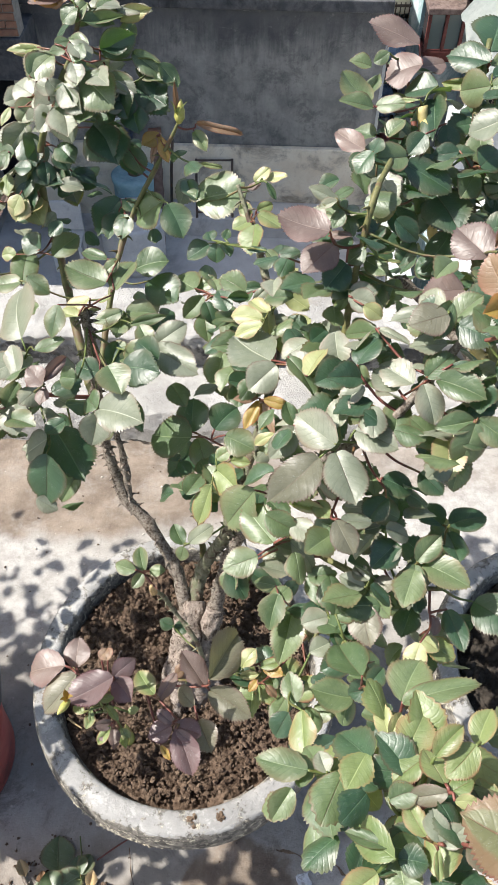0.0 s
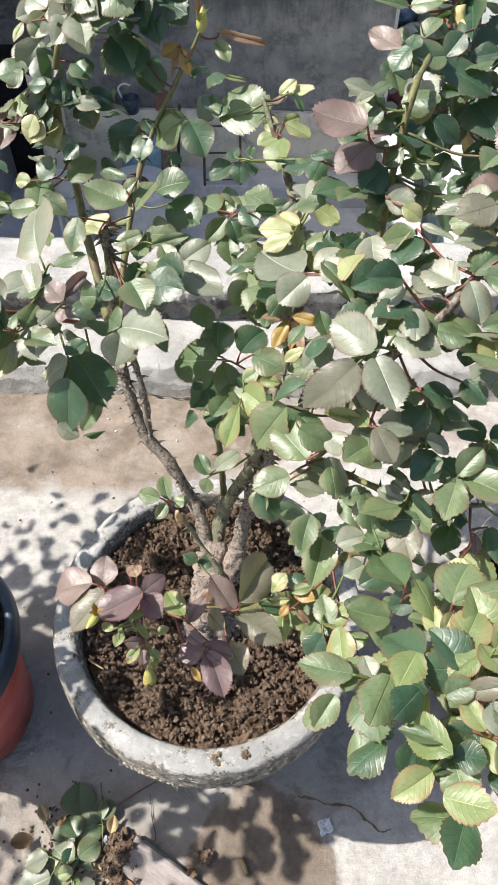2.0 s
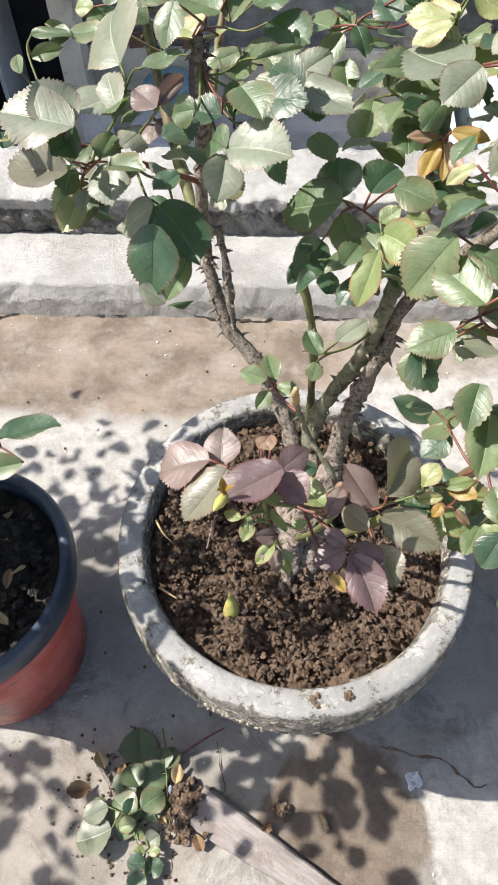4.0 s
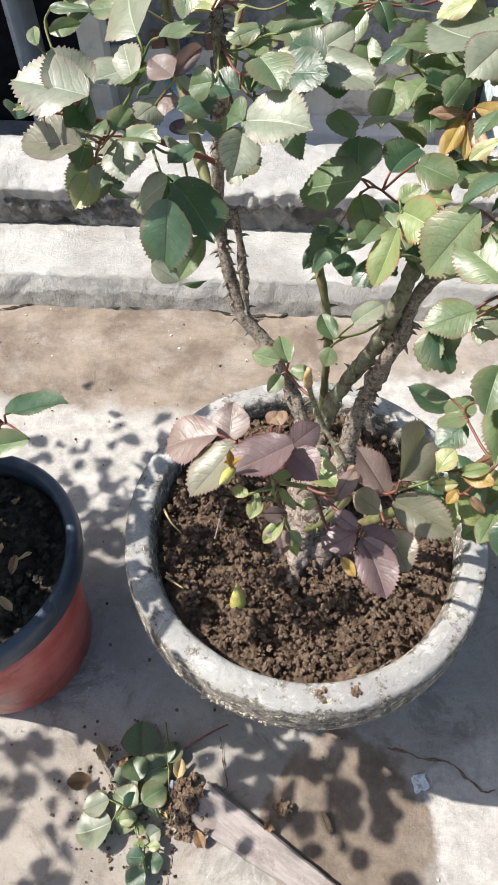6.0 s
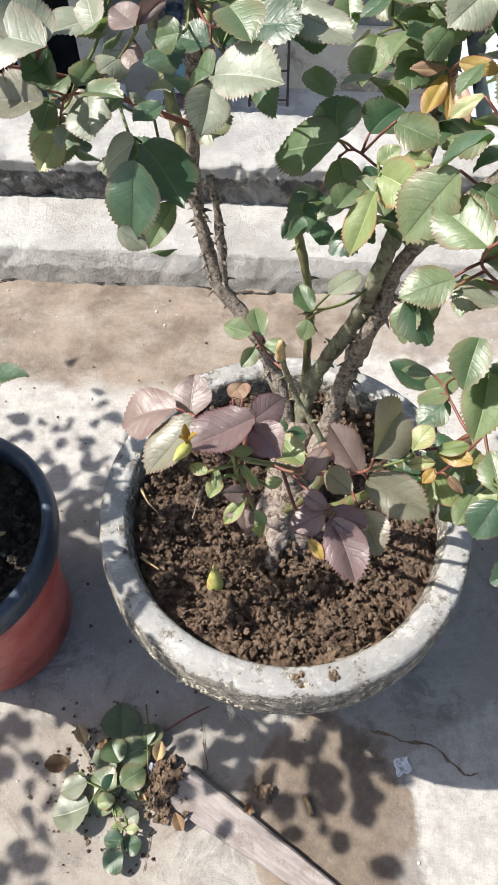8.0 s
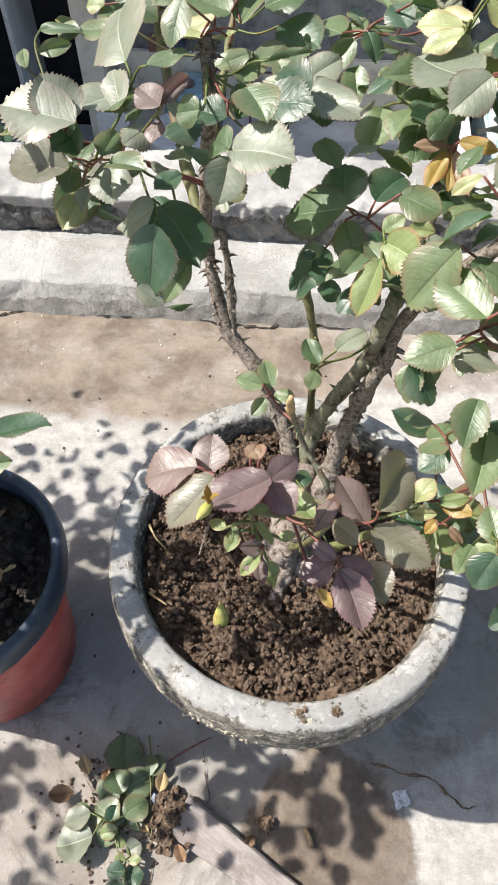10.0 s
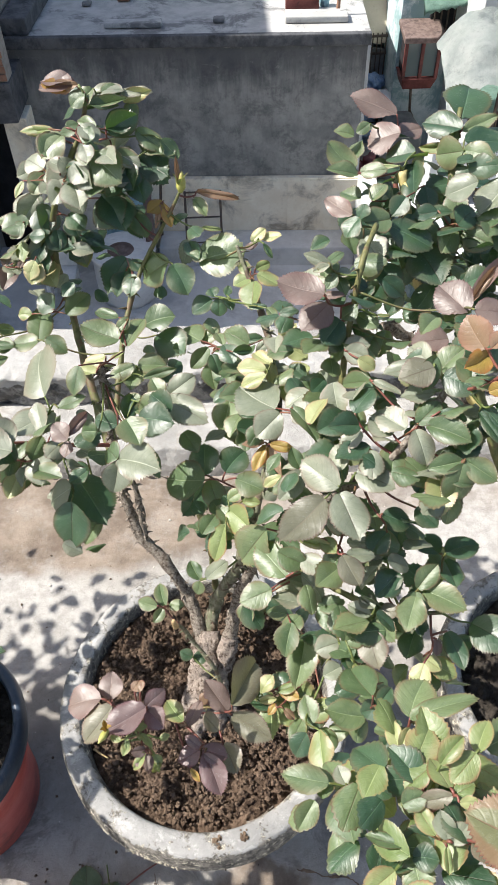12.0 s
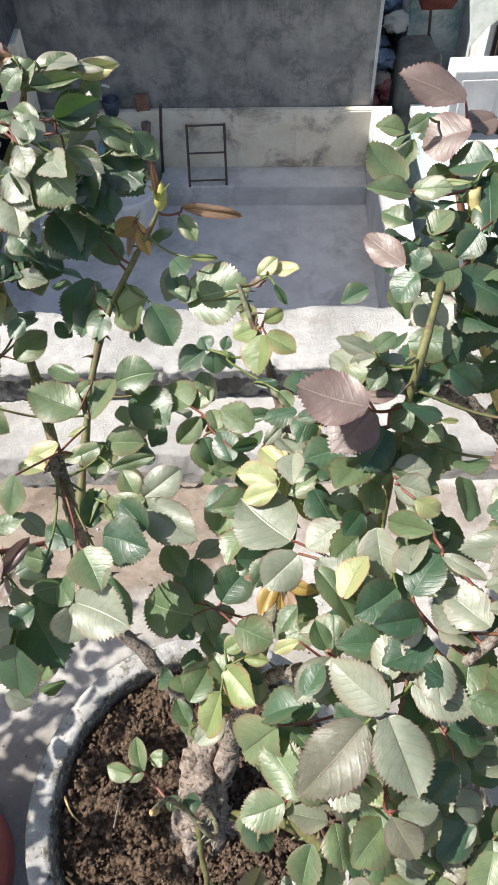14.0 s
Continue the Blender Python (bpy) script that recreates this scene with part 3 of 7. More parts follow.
def rough_slab(x0, x1, y0, y1, z0, z1, nx, ny, nz, amp, freq, seed=0.0, pit=0.0, lean=0.0):
    """A block of masonry with uneven, chipped faces and edges; its front leans back by lean."""
    bm = block(x0, x1, y0, y1, z0, z1)
    grow = {"x": nx, "y": ny, "z": nz}
    for axis, n in enumerate((grow["x"], grow["y"], grow["z"])):
        if n > 1:
            es = [e for e in bm.edges if abs((e.verts[0].co - e.verts[1].co).normalized()[axis]) > 0.9]
            bmesh.ops.subdivide_edges(bm, edges=es, cuts=n - 1, use_grid_fill=True)
    for v in bm.verts:
        q = v.co * freq + Vector((seed, seed, 0))
        front = v.co.y < y0 + 0.001
        on_edge = front and v.co.z > z1 - 0.001
        v.co.y += lean * ((v.co.z - z0) / (z1 - z0) - 0.5) * (1 - (v.co.y - y0) / (y1 - y0)) ** 2
        v.co += Vector((0, noise.noise(q), noise.noise(q + Vector((7, 3, 1))))) * amp
        v.co += Vector((0, noise.noise(q * 3.4), 0.6 * noise.noise(q * 3.4 + Vector((5, 1, 8))))) * amp * 0.55
        if front and not on_edge:
            v.co.y += max(0.0, noise.noise(q * 1.9 + Vector((1, 6, 2))) + 0.5 * noise.noise(q * 5.1)) * amp * 1.4
        if pit and front and v.co.z < z1 - 0.02:
            w = v.co + Vector((seed, 0, 0))
            v.co.y += pit * (max(0.0, noise.noise(w * 34) + 0.15) + 0.7 * max(0.0, noise.noise(w * 85)) + 0.25 * noise.noise(w * 190))
        if on_edge:
            chip = max(0.0, noise.noise(q * 2.3 + Vector((2, 9, 4)))) * amp * 2.2 + amp * 0.8
            v.co += Vector((0, chip, -chip))
    return bm


# ---- terrace ----
ALONG = pose(0, 1.5, 0, 0, 0, -1.5) @ pose(0, -1.5, 0)

bm = bmesh.new()
bmesh.ops.create_grid(bm, x_segments=150, y_segments=110, size=1, matrix=Matrix.Translation((0, -0.55, 0)) @ Matrix.Diagonal((2.6, 2.0, 1, 1)))
for v in bm.verts:
    v.co.z += 0.0025 * noise.noise(v.co * 5) + 0.0015 * noise.noise(v.co * 17)
    if v.co.y > 1.28 and noise.noise(Vector((v.co.x * 7, 2, 0))) > 0.05:
        v.co.z -= 0.004
floor = structure("floor", bm, M_FLOOR, "worn grey concrete terrace floor with brown mud stains", "floor", smooth=True)
bm = block(-2.6, 2.6, -2.55, 1.43, -0.35, -0.02)
structure("floor_slab", bm, M_POT_IN, "concrete slab edge under the terrace floor", "floor")
structure("ledge", rough_slab(-2.6, 2.6, 1.335, 1.56, -0.02, 0.08, 800, 10, 18, 0.004, 13, 1.0, 0.0, 0.050), M_WHITE, "low whitewashed kerb with peeling grey base", "ledge", ALONG, True)
structure("parapet_wall", rough_slab(-2.6, 2.6, 1.545, 1.765, -0.3, 0.195, 900, 10, 70, 0.007, 12, 5.0, 0.016), M_RISER, "low whitewashed parapet with a stained dark riser", "parapet", ALONG, True)
structure("building", block(-2.55, 2.55, -2.5, 1.49, -3.75, -0.36), M_CREAM, "plain plastered storey below the terrace", "building")
structure("building_wall", block(-2.6, 2.6, 1.50, 1.74, -3.7, -0.3), M_CREAM, "plain plastered wall below the terrace", "wall", ALONG)

# ---- pots and soil ----
def soil_heap(name, cx, cy, rx, ry, z, mat, parent, seed, amp=0.012, label="", step=0.0023):
    """Dug soil: a level bed thrown up into clods and crumbs."""
    bm = bmesh.new()
    nx, ny = int(2 * rx / step), int(2 * ry / step)
    grid = {}
    for i in range(nx + 1):
        for j in range(ny + 1):
            u, v = 2 * i / nx - 1, 2 * j / ny - 1
            r = math.hypot(u, v)
            if r > 1.02:
                continue
            q = Vector((cx + rx * u, cy + ry * v, seed * 0.1))
            w = q + Vector((noise.noise(q * 90), noise.noise(q * 90 + Vector((5, 0, 0))), 0)) * 0.008
            d = noise.voronoi(w * 62)[0]
            e = noise.voronoi(w * 150 + Vector((3, 1, 0)))[0]
            h = 1.3 * noise.noise(q * 13) + 1.1 * noise.noise(q * 30) + 1.3 * min(0.40, d[1] - d[0]) + 0.75 * min(0.45, e[1] - e[0]) + 0.6 * noise.noise(q * 75) + 0.40 * noise.noise(q * 230) - 0.5
            grid[i, j] = bm.verts.new((q.x, q.y, z + amp * h - 0.006 * r ** 6))
    for i in range(nx):
        for j in range(ny):
            c = [grid.get(k) for k in ((i, j), (i + 1, j), (i + 1, j + 1), (i, j + 1))]
            if all(c):
                bm.faces.new(c)
    return part(name, bm, mat, parent, label)


def joined(name, mat, makers, parent, label="", kind=""):
    """Many small pieces in one mesh: makers yields (verts, faces) lists."""
    vs, fs = [], []
    for v, f_ in makers:
        o = len(vs)
        vs += v
        fs += [tuple(i + o for i in q) for q in f_]
    me = bpy.data.meshes.new(name)
    me.from_pydata(vs, [], fs)
    me.materials.append(mat)
    ob = new(name, me)
    if label:
        ob["label"] = label
    if kind:
        ob["kind"] = kind
    return hang(ob, parent, Matrix.Identity(4))


def crumbs(n, place, size, seed):
    """n lumps; place(i) gives a point, size(i) a radius."""
    bm = bmesh.new()
    bmesh.ops.create_icosphere(bm, subdivisions=2 if n < 1000 else 1, radius=1)
    base = [v.co.copy() for v in bm.verts]
    faces = [[v.index for v in f_.verts] for f_ in bm.faces]
    bm.free()
    for i in range(n):
        p, r, s = Vector(place(i)), size(i), seed + i * 3.7
        yield [tuple(p + Vector((c.x * r, c.y * r, c.z * r * 0.75)) * (1 + 0.9 * noise.noise(c * 1.5 + Vector((s, 0, 0))) + 0.6 * noise.noise(c * 3.7 + Vector((0, s, 0))))) for c in base], faces


POT = Vector((-0.0893, 0.480, 0.0))
pot = thing("cement_pot", POT, "large round grey cement flower pot, lime-stained and chipped", "flower pot")
outer = [(0.0, 0.0), (0.135, 0.0), (0.147, 0.02), (0.167, 0.14), (0.188, 0.25), (0.205, 0.310), (0.213, 0.332), (0.226, 0.346), (0.2400, 0.354), (0.2472, 0.366), (0.2500, 0.382), (0.2508, 0.398), (0.2503, 0.412), (0.2488, 0.424), (0.2466, 0.4335), (0.2442, 0.4385), (0.2405, 0.4403), (0.231, 0.4410), (0.2225, 0.4412), (0.2155, 0.4400), (0.2118, 0.4365), (0.2095, 0.430), (0.2075, 0.415), (0.201, 0.33)]
part("body", turned(outer, 300, 1.0, 1.03, 0.012, 3.0, None, 0.0022), M_POT, pot, "rough grey cement", True, Matrix.Translation(POT))
random.seed(28)


def on_side(i):
    """A spot on the outside of the rim's band, most of them towards the front."""
    a = radians(random.gauss(243, 15) if i % 6 else random.uniform(205, 330))
    z = 0.424 - abs(random.gauss(0, 0.016))
    r = 0.2440 + (0.424 - z) * 0.22 if z > 0.395 else 0.2495
    return POT.x + r * math.cos(a), POT.y + 1.03 * r * math.sin(a), z


crust = joined("lime_crust", M_CRUST, crumbs(620, on_side, lambda i: random.choice([0.0009, 0.0012, 0.0016, 0.002, 0.0027]), 55.0), pot, "flaking yellowish lime crust", "stuff")
soil = thing("potting_soil", POT + Vector((0, 0, 0.40)), "freshly dug crumbly dark brown soil filling the pot", "soil", kind="stuff")
soil_heap("surface", POT.x, POT.y, 0.2075, 0.2135, 0.410, M_SOIL, soil, 1.0, 0.013)
random.seed(3)


def in_pot(i):
    a, r = random.uniform(0, math.tau), math.sqrt(random.random()) * 0.98
    return POT.x + 0.200 * r * math.cos(a), POT.y + 0.206 * r * math.sin(a), 0.414 + random.uniform(-0.003, 0.006)


joined("clods", M_SOIL, crumbs(3400, in_pot, lambda i: random.choice([0.0010, 0.0012, 0.0015, 0.002, 0.0025, 0.0033, 0.005]), 11.0), soil, "small dark clods")
joined("dry_clods", M_SOIL_DRY, crumbs(420, in_pot, lambda i: random.choice([0.0012, 0.0016, 0.002, 0.003]), 91.0), soil, "paler dry crumbs")

stuck = thing("rim_dirt", POT + Vector((0.02, -0.23, 0.44)), "small dry soil clods stuck on the pot rim", "dirt", kind="stuff")
random.seed(77)
joined("clods", M_SOIL_DRY, crumbs(26, lambda i: ((-0.071, -0.030)[i % 2] + random.gauss(0, 0.0025), (0.2485, 0.2555)[i % 2] + random.gauss(0, 0.004), 0.4415), lambda i: random.uniform(0.0012, 0.0035), 17.0), stuck, "dry clods")

LPOT = Vector((-0.606, 0.455, 0.0))
lpot = thing("plastic_pot", LPOT, "round red plastic flower pot with a black rim", "flower pot")
part("body", turned([(0.0, 0.0), (0.130, 0.0), (0.136, 0.01), (0.152, 0.17), (0.1765, 0.318), (0.170, 0.318), (0.147, 0.17), (0.140, 0.02), (0, 0.02)], 96, 1, 1, 0.008, 6.0), M_RED, lpot, "faded red plastic", True, Matrix.Translation(LPOT))
part("rim", turned([(0.178, 0.308), (0.186, 0.313), (0.1885, 0.332), (0.1865, 0.349), (0.180, 0.358), (0.171, 0.357), (0.1655, 0.345), (0.164, 0.30), (0.174, 0.302), (0.178, 0.308)], 96, 1, 1, 0.006, 8.0), M_BLACK, lpot, "glossy black rolled rim", True, Matrix.Translation(LPOT))
lsoil = thing("pot_soil", LPOT + Vector((0, 0, 0.315)), "dark soil with dry leaf scraps in the red pot", "soil", kind="stuff")
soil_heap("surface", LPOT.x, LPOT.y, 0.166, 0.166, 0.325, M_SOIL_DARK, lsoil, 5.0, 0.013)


def in_lpot(i):
    a, r = random.uniform(0, math.tau), math.sqrt(random.random()) * 0.93
    return LPOT.x + 0.158 * r * math.cos(a), LPOT.y + 0.158 * r * math.sin(a), 0.327 + random.uniform(-0.002, 0.005)


joined("clods", M_SOIL_DARK, crumbs(240, in_lpot, lambda i: random.choice([0.003, 0.004, 0.006]), 31.0), lsoil, "small dark clods")

RPOT = Vector((0.562, 0.470, 0.0))
rpot = thing("cement_pot", RPOT, "round grey cement flower pot with white lime streaks", "flower pot")
part("body", turned(outer, 240, 0.97, 0.985, 0.016, 13.0, None, 0.0022), M_POT, rpot, "rough grey cement", True, Matrix.Translation(RPOT))
rsoil = thing("pot_soil", RPOT + Vector((0, 0, 0.40)), "dark shaded soil in the neighbouring pot", "soil", kind="stuff")
# The dark soil colour includes the shade under the dense bush.
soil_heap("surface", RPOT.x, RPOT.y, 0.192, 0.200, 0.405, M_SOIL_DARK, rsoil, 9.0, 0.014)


# ---- leaves ----
def leaflet_mesh(name, mat, seed, fold=0.16, droop=0.16, teeth=21, broad=0.5):
    """One rose leaflet with forward-pointing teeth, a creased midrib and quilted side veins: base at the origin, tip at y = 1, one unit wide, facing +z."""
    rnd = random.Random(seed)
    bm = bmesh.new()
    uv = bm.loops.layers.uv.new("UVMap")
    n = teeth * 2
    lean, turn = rnd.uniform(-0.05, 0.05), rnd.uniform(-0.22, 0.22)
    curl_l, curl_r = rnd.uniform(0.1, 0.65), rnd.uniform(0.1, 0.65)
    swing = rnd.uniform(-0.10, 0.10)
    skew = rnd.uniform(-0.05, 0.05)
    phase = rnd.uniform(0, 6.28)
    cols = (-1.0, -0.74, -0.40, -0.06, 0.0, 0.06, 0.40, 0.74, 1.0)
    rows_ = []
    for i in range(n + 1):
        t = i / n
        body = math.sin(math.pi * min(1.0, t / (2 * broad) if t < broad else 0.5 + (t - broad) / (2 - 2 * broad))) if 0 < t < 1 else 0.0
        half = 0.5 * body ** (0.52 if t < broad else 0.62 + 0.55 * max(0.0, t - broad))
        toothed = 0.07 < t < 0.97
        row = []
        for s in cols:
            if half == 0.0 and s != 0.0:
                row.append(None)
                continue
            w = half * s * (1.0 + skew * (1 if s > 0 else -1))
            push = 0.0
            if abs(s) == 1 and toothed:
                if i % 2:
                    w += math.copysign(0.029 * rnd.uniform(0.4, 1.5), s)
                    push = 0.040 * rnd.uniform(0.6, 1.3)
                else:
                    w -= math.copysign(0.016, s)
                    push = 0.012
            curl = curl_l if s < 0 else curl_r
            z = fold * abs(w) - curl * w * w * 1.5 - droop * t * t + turn * w * t + swing * math.sin(t * 3.1) * 0.5
            vein = (t * 7.5 - abs(s) * 2.1) % 1.0
            z += 0.0040 * min(1.0, abs(s) * 2.2) * (math.sin(math.pi * vein) - 0.5) * (1 - 0.4 * (abs(s) == 1))
            z += 0.030 * abs(s) * math.sin(t * 8 + phase + (2 if s > 0 else 0))
            row.append((bm.verts.new((w + lean * math.sin(t * 3), t + push - 0.02 * abs(s) * t, z)), (0.5 + 0.5 * s, t)))
        rows_.append(row)
    mid = len(cols) // 2
    for a, b in zip(rows_, rows_[1:]):
        for k in range(len(cols) - 1):
            if a[mid] and not a[0]:
                q = [a[mid], b[k + 1], b[k]]
            elif b[mid] and not b[0]:
                q = [a[k], a[k + 1], b[mid]]
            else:
                q = [a[k], a[k + 1], b[k + 1], b[k]]
            f_ = bm.faces.new([v[0] for v in q])
            for lp, (_, c) in zip(f_.loops, q):
                lp[uv].uv = c
    return mesh_of(name, bm, mat)


SHAPES = {c: [leaflet_mesh("leaf", m, 3 + 7 * k + len(c), (0.26, 0.38, 0.46, 0.32, 0.54, 0.20)[k], (0.06, 0.12, 0.17, 0.20, 0.10, 0.14)[k], 21, (0.44, 0.49, 0.46, 0.50, 0.48, 0.42)[k]) for k in range(6)] for c, m in LEAF.items()}
SPARE = {c: [leaflet_mesh("leaf", m, 5 + 7 * k, (0.15, 0.35, 0.55)[k], (0.10, 0.24, 0.34)[k], 9) for k in range(3)] for c, m in LEAF.items() if c in "gdsy"}
LEAVES = {}
CANES = {}


def cane(bush, pts, r0, r1, mat, thorns=0, seed=1, label="", rough=0.25, name="cane", seg=9):
    """A rose cane through pts with its thorns in one mesh."""
    line = curve_points(pts, 14)
    bm = tube(line, r0, r1, seg, rough, seed)
    for v in bm.verts:
        near_ = min(line, key=lambda p: (p - v.co).length_squared)
        v.co += (v.co - near_) * (0.22 * noise.noise(Vector((near_.x * 31, near_.y * 31 + seed, near_.z * 31))) + 0.18 * rough * noise.noise(v.co * 260))
    rnd = random.Random(seed)
    for _ in range(int(thorns * 1.5)):
        i = rnd.randrange(2, len(line) - 2)
        d = (line[i + 1] - line[i - 1]).normalized()
        side = d.cross(Vector((rnd.uniform(-1, 1), rnd.uniform(-1, 1), rnd.uniform(-1, 1)))).normalized()
        r = r0 + (r1 - r0) * i / len(line)
        b = line[i] + side * r * 0.7
        ln = rnd.uniform(0.007, 0.014)
        tube([b, b + side * ln * 0.55 - d * ln * 0.1, b + side * ln - d * ln * 0.35], min(0.0032, r * 0.55), 0.0002, 5, 0, 0, bm)
    ob = part(name, bm, mat, bush, label)
    CANES.setdefault(bush.name, []).append((ob, line))
    return ob


def sprig(bush, *leaflets, stalk=None):
    """A compound leaf: leaflets of (tone, x, y, z, heading, rise, twist, length, width) on a stalk from the nearest cane."""
    pts = [Vector(q[1:4]) for q in leaflets]
    mid = sum(pts, Vector()) / len(pts)
    holder, line = min(CANES[bush.name], key=lambda c: min((p - mid).length for p in c[1]))
    foot = min(line, key=lambda p: (p - mid).length + 0.25 * max(0, p.z - mid.z))
    warm = sum(q[0] in "pPro" for q in leaflets) * 2 >= len(leaflets)
    mat = stalk or (M_CANE if (foot - mid).length > 0.11 else M_STALK if warm or (int(mid.x * 1e4) % 2) else M_GREEN_STALK)
    bm = bmesh.new()
    far = max(pts, key=lambda p: (p - foot).length)
    sag = Vector((0, 0, -0.12 * (mid - foot).length))
    line2 = curve_points([foot, (foot + mid) / 2 + sag, mid, far] if (far - mid).length > 0.004 else [foot, (foot + mid) / 2 + sag, mid], 5)
    tube(line2, 0.0016, 0.0011, 5, 0.1, 1.0, bm)
    for p in pts:
        q = min(line2, key=lambda c: (c - p).length)
        if (q - p).length > 0.002:
            tube([q, (q + p) / 2 + Vector((0, 0, 0.002)), p + Vector((0, 0, 0.0012))], 0.0014, 0.0011, 5, 0, 0, bm)
    part("petiole", bm, mat, holder)
    for c, x, y, z, az, el, tw, ln, wd in leaflets:
        k = int(abs(x * 7919 + y * 104729 + z * 1299709)) % 6
        LEAVES.setdefault(bush.name, []).append(Vector((x, y, z)))
        ob = new("leaf", SHAPES[c][k])
        turn = Matrix.Rotation(radians(-az), 4, "Z") @ Matrix.Rotation(radians(el), 4, "X") @ Matrix.Rotation(radians(tw), 4, "Y")
        hang(ob, holder, Matrix.Translation((x, y, z)) @ turn @ Matrix.Diagonal((wd * 1.10, ln * 1.05, ln, 1)))


def leaf_mass(bush, n, lo, hi, tones, seed, size=(0.028, 0.046), places=None):
    """Leaves deep in the bush, too hidden to pick apart, in one mesh a tone."""
    rnd = random.Random(seed)
    for c in tones:
        kinds = [([v.co.copy() for v in me.vertices], [tuple(p.vertices) for p in me.polygons], [tuple(d.uv) for d in me.uv_layers[0].data]) for me in SPARE[c]]
        vs, faces, allv = [], [], []
        for _ in range(n // len(tones)):
            p = places.pop() if places else Vector([rnd.uniform(a, b) for a, b in zip(lo, hi)])
            co, fs, uvs = rnd.choice(kinds)
            ln = rnd.uniform(*size)
            m = Matrix.Translation(p) @ Euler((rnd.uniform(-0.6, 0.6), rnd.uniform(-0.6, 0.6), rnd.uniform(0, 6.28))).to_matrix().to_4x4() @ Matrix.Diagonal((ln * 0.78, ln, ln, 1))
            o = len(vs)
            vs += [tuple(m @ v) for v in co]
            faces += [tuple(i + o for i in f_) for f_ in fs]
            allv += uvs
        data = bpy.data.meshes.new("inner_leaves")
        data.from_pydata(vs, [], faces)
        layer = data.uv_layers.new(name="UVMap")
        for d, c2 in zip(layer.data, allv):
            d.uv = c2
        data.materials.append(LEAF[c])
        data.shade_smooth()
        ob = new("inner_leaves", data)
        ob["kind"] = "stuff"
        hang(ob, bush, Matrix.Identity(4))


def under_leaves(bush, n, tones, seed, lo, hi, size=(0.026, 0.042), drop=(0.012, 0.06), spread=0.021):
    """Leaves just beneath those on the outside of the bush, within a box, in one mesh a tone."""
    rnd = random.Random(seed)
    near = [p for p in LEAVES[bush.name] if all(a <= v <= b for a, v, b in zip(lo, p, hi))]
    places = []
    for _ in range(n):
        p = rnd.choice(near)
        places.append(p + Vector((rnd.gauss(0, spread), rnd.gauss(0, spread), -rnd.uniform(*drop))))
    leaf_mass(bush, n, lo, hi, tones, seed + 1, size, places)


def leafy_canes(bush, foot, tips, n, tones, seed, reach=0.10):
    """Arching canes from foot to each tip, with n leaves crowded round their upper parts."""
    rnd = random.Random(seed)
    line = []
    for i, tip in enumerate(tips):
        a, b = Vector(foot), Vector(tip)
        mid = (a + b) / 2 + Vector((0, 0, 0.10 * (b - a).length))
        ob = cane(bush, [a, (a + mid) / 2 + Vector((0, 0, 0.04)), mid, (mid + b) / 2 + Vector((0, 0, 0.02)), b], 0.006, 0.002, M_CANE, 8, seed + i, "green thorny cane")
        pts = CANES[bush.name][-1][1]
        line += pts[len(pts) * 2 // 5:]
    places = [rnd.choice(line) + Vector((rnd.gauss(0, reach), rnd.gauss(0, reach), rnd.gauss(0, reach * 0.6))) for _ in range(n)]
    leaf_mass(bush, n, None, None, tones, seed + 50, (0.03, 0.05), places)


# ---- the rose in the cement pot ----
rose = thing("rose_bush", (-0.09, 0.47, 0.41), "leafy thorny rose bush with glossy green leaves in a pot", "rose bush")
stump = cane(rose, [(-0.098, 0.440, 0.385), (-0.094, 0.462, 0.43), (-0.088, 0.488, 0.475), (-0.084, 0.505, 0.51)], 0.027, 0.017, M_PALE_BARK, 0, 1, "pale gnarled base of the rose", 0.45, "stump", 28)
for pts, r0, r1, sd in (([(-0.125, 0.445, 0.392), (-0.112, 0.465, 0.43), (-0.102, 0.490, 0.468), (-0.096, 0.540, 0.508)], 0.015, 0.0125, 41), ([(-0.068, 0.432, 0.392), (-0.072, 0.462, 0.44), (-0.078, 0.500, 0.478), (-0.074, 0.555, 0.515)], 0.017, 0.0135, 42),
                        ([(-0.050, 0.455, 0.395), (-0.062, 0.475, 0.44), (-0.056, 0.500, 0.475), (-0.040, 0.535, 0.530)], 0.016, 0.0135, 43), ([(-0.105, 0.405, 0.398), (-0.100, 0.430, 0.418), (-0.092, 0.460, 0.450)], 0.011, 0.016, 44)):
    cane(rose, pts, r0, r1, M_PALE_BARK, 0, sd, "pale peeling old wood", 0.6, "old_wood", 18)
cane(rose, [(-0.12, 0.50, 0.40), (-0.105, 0.47, 0.43), (-0.06, 0.47, 0.44), (-0.03, 0.45, 0.40)], 0.013, 0.007, M_PALE_BARK, 0, 2, "pale surface root", 0.6, "root", 14)
cane(rose, [(-0.085, 0.525, 0.48), (-0.094, 0.565, 0.52), (-0.107, 0.594, 0.555), (-0.138, 0.628, 0.610), (-0.178, 0.657, 0.656), (-0.196, 0.682, 0.71), (-0.205, 0.70, 0.77), (-0.200, 0.70, 0.86), (-0.192, 0.695, 0.95), (-0.195, 0.70, 1.00)], 0.011, 0.006, M_BARK, 34, 3, "grey-brown thorny cane", 0.35)
cane(rose, [(-0.204, 0.70, 0.74), (-0.25, 0.84, 0.82), (-0.278, 0.935, 0.90), (-0.286, 0.95, 1.02), (-0.262, 0.95, 1.11), (-0.216, 0.975, 1.19), (-0.20, 0.98, 1.235)], 0.008, 0.003, M_CANE, 12, 4, "tall green-brown cane")
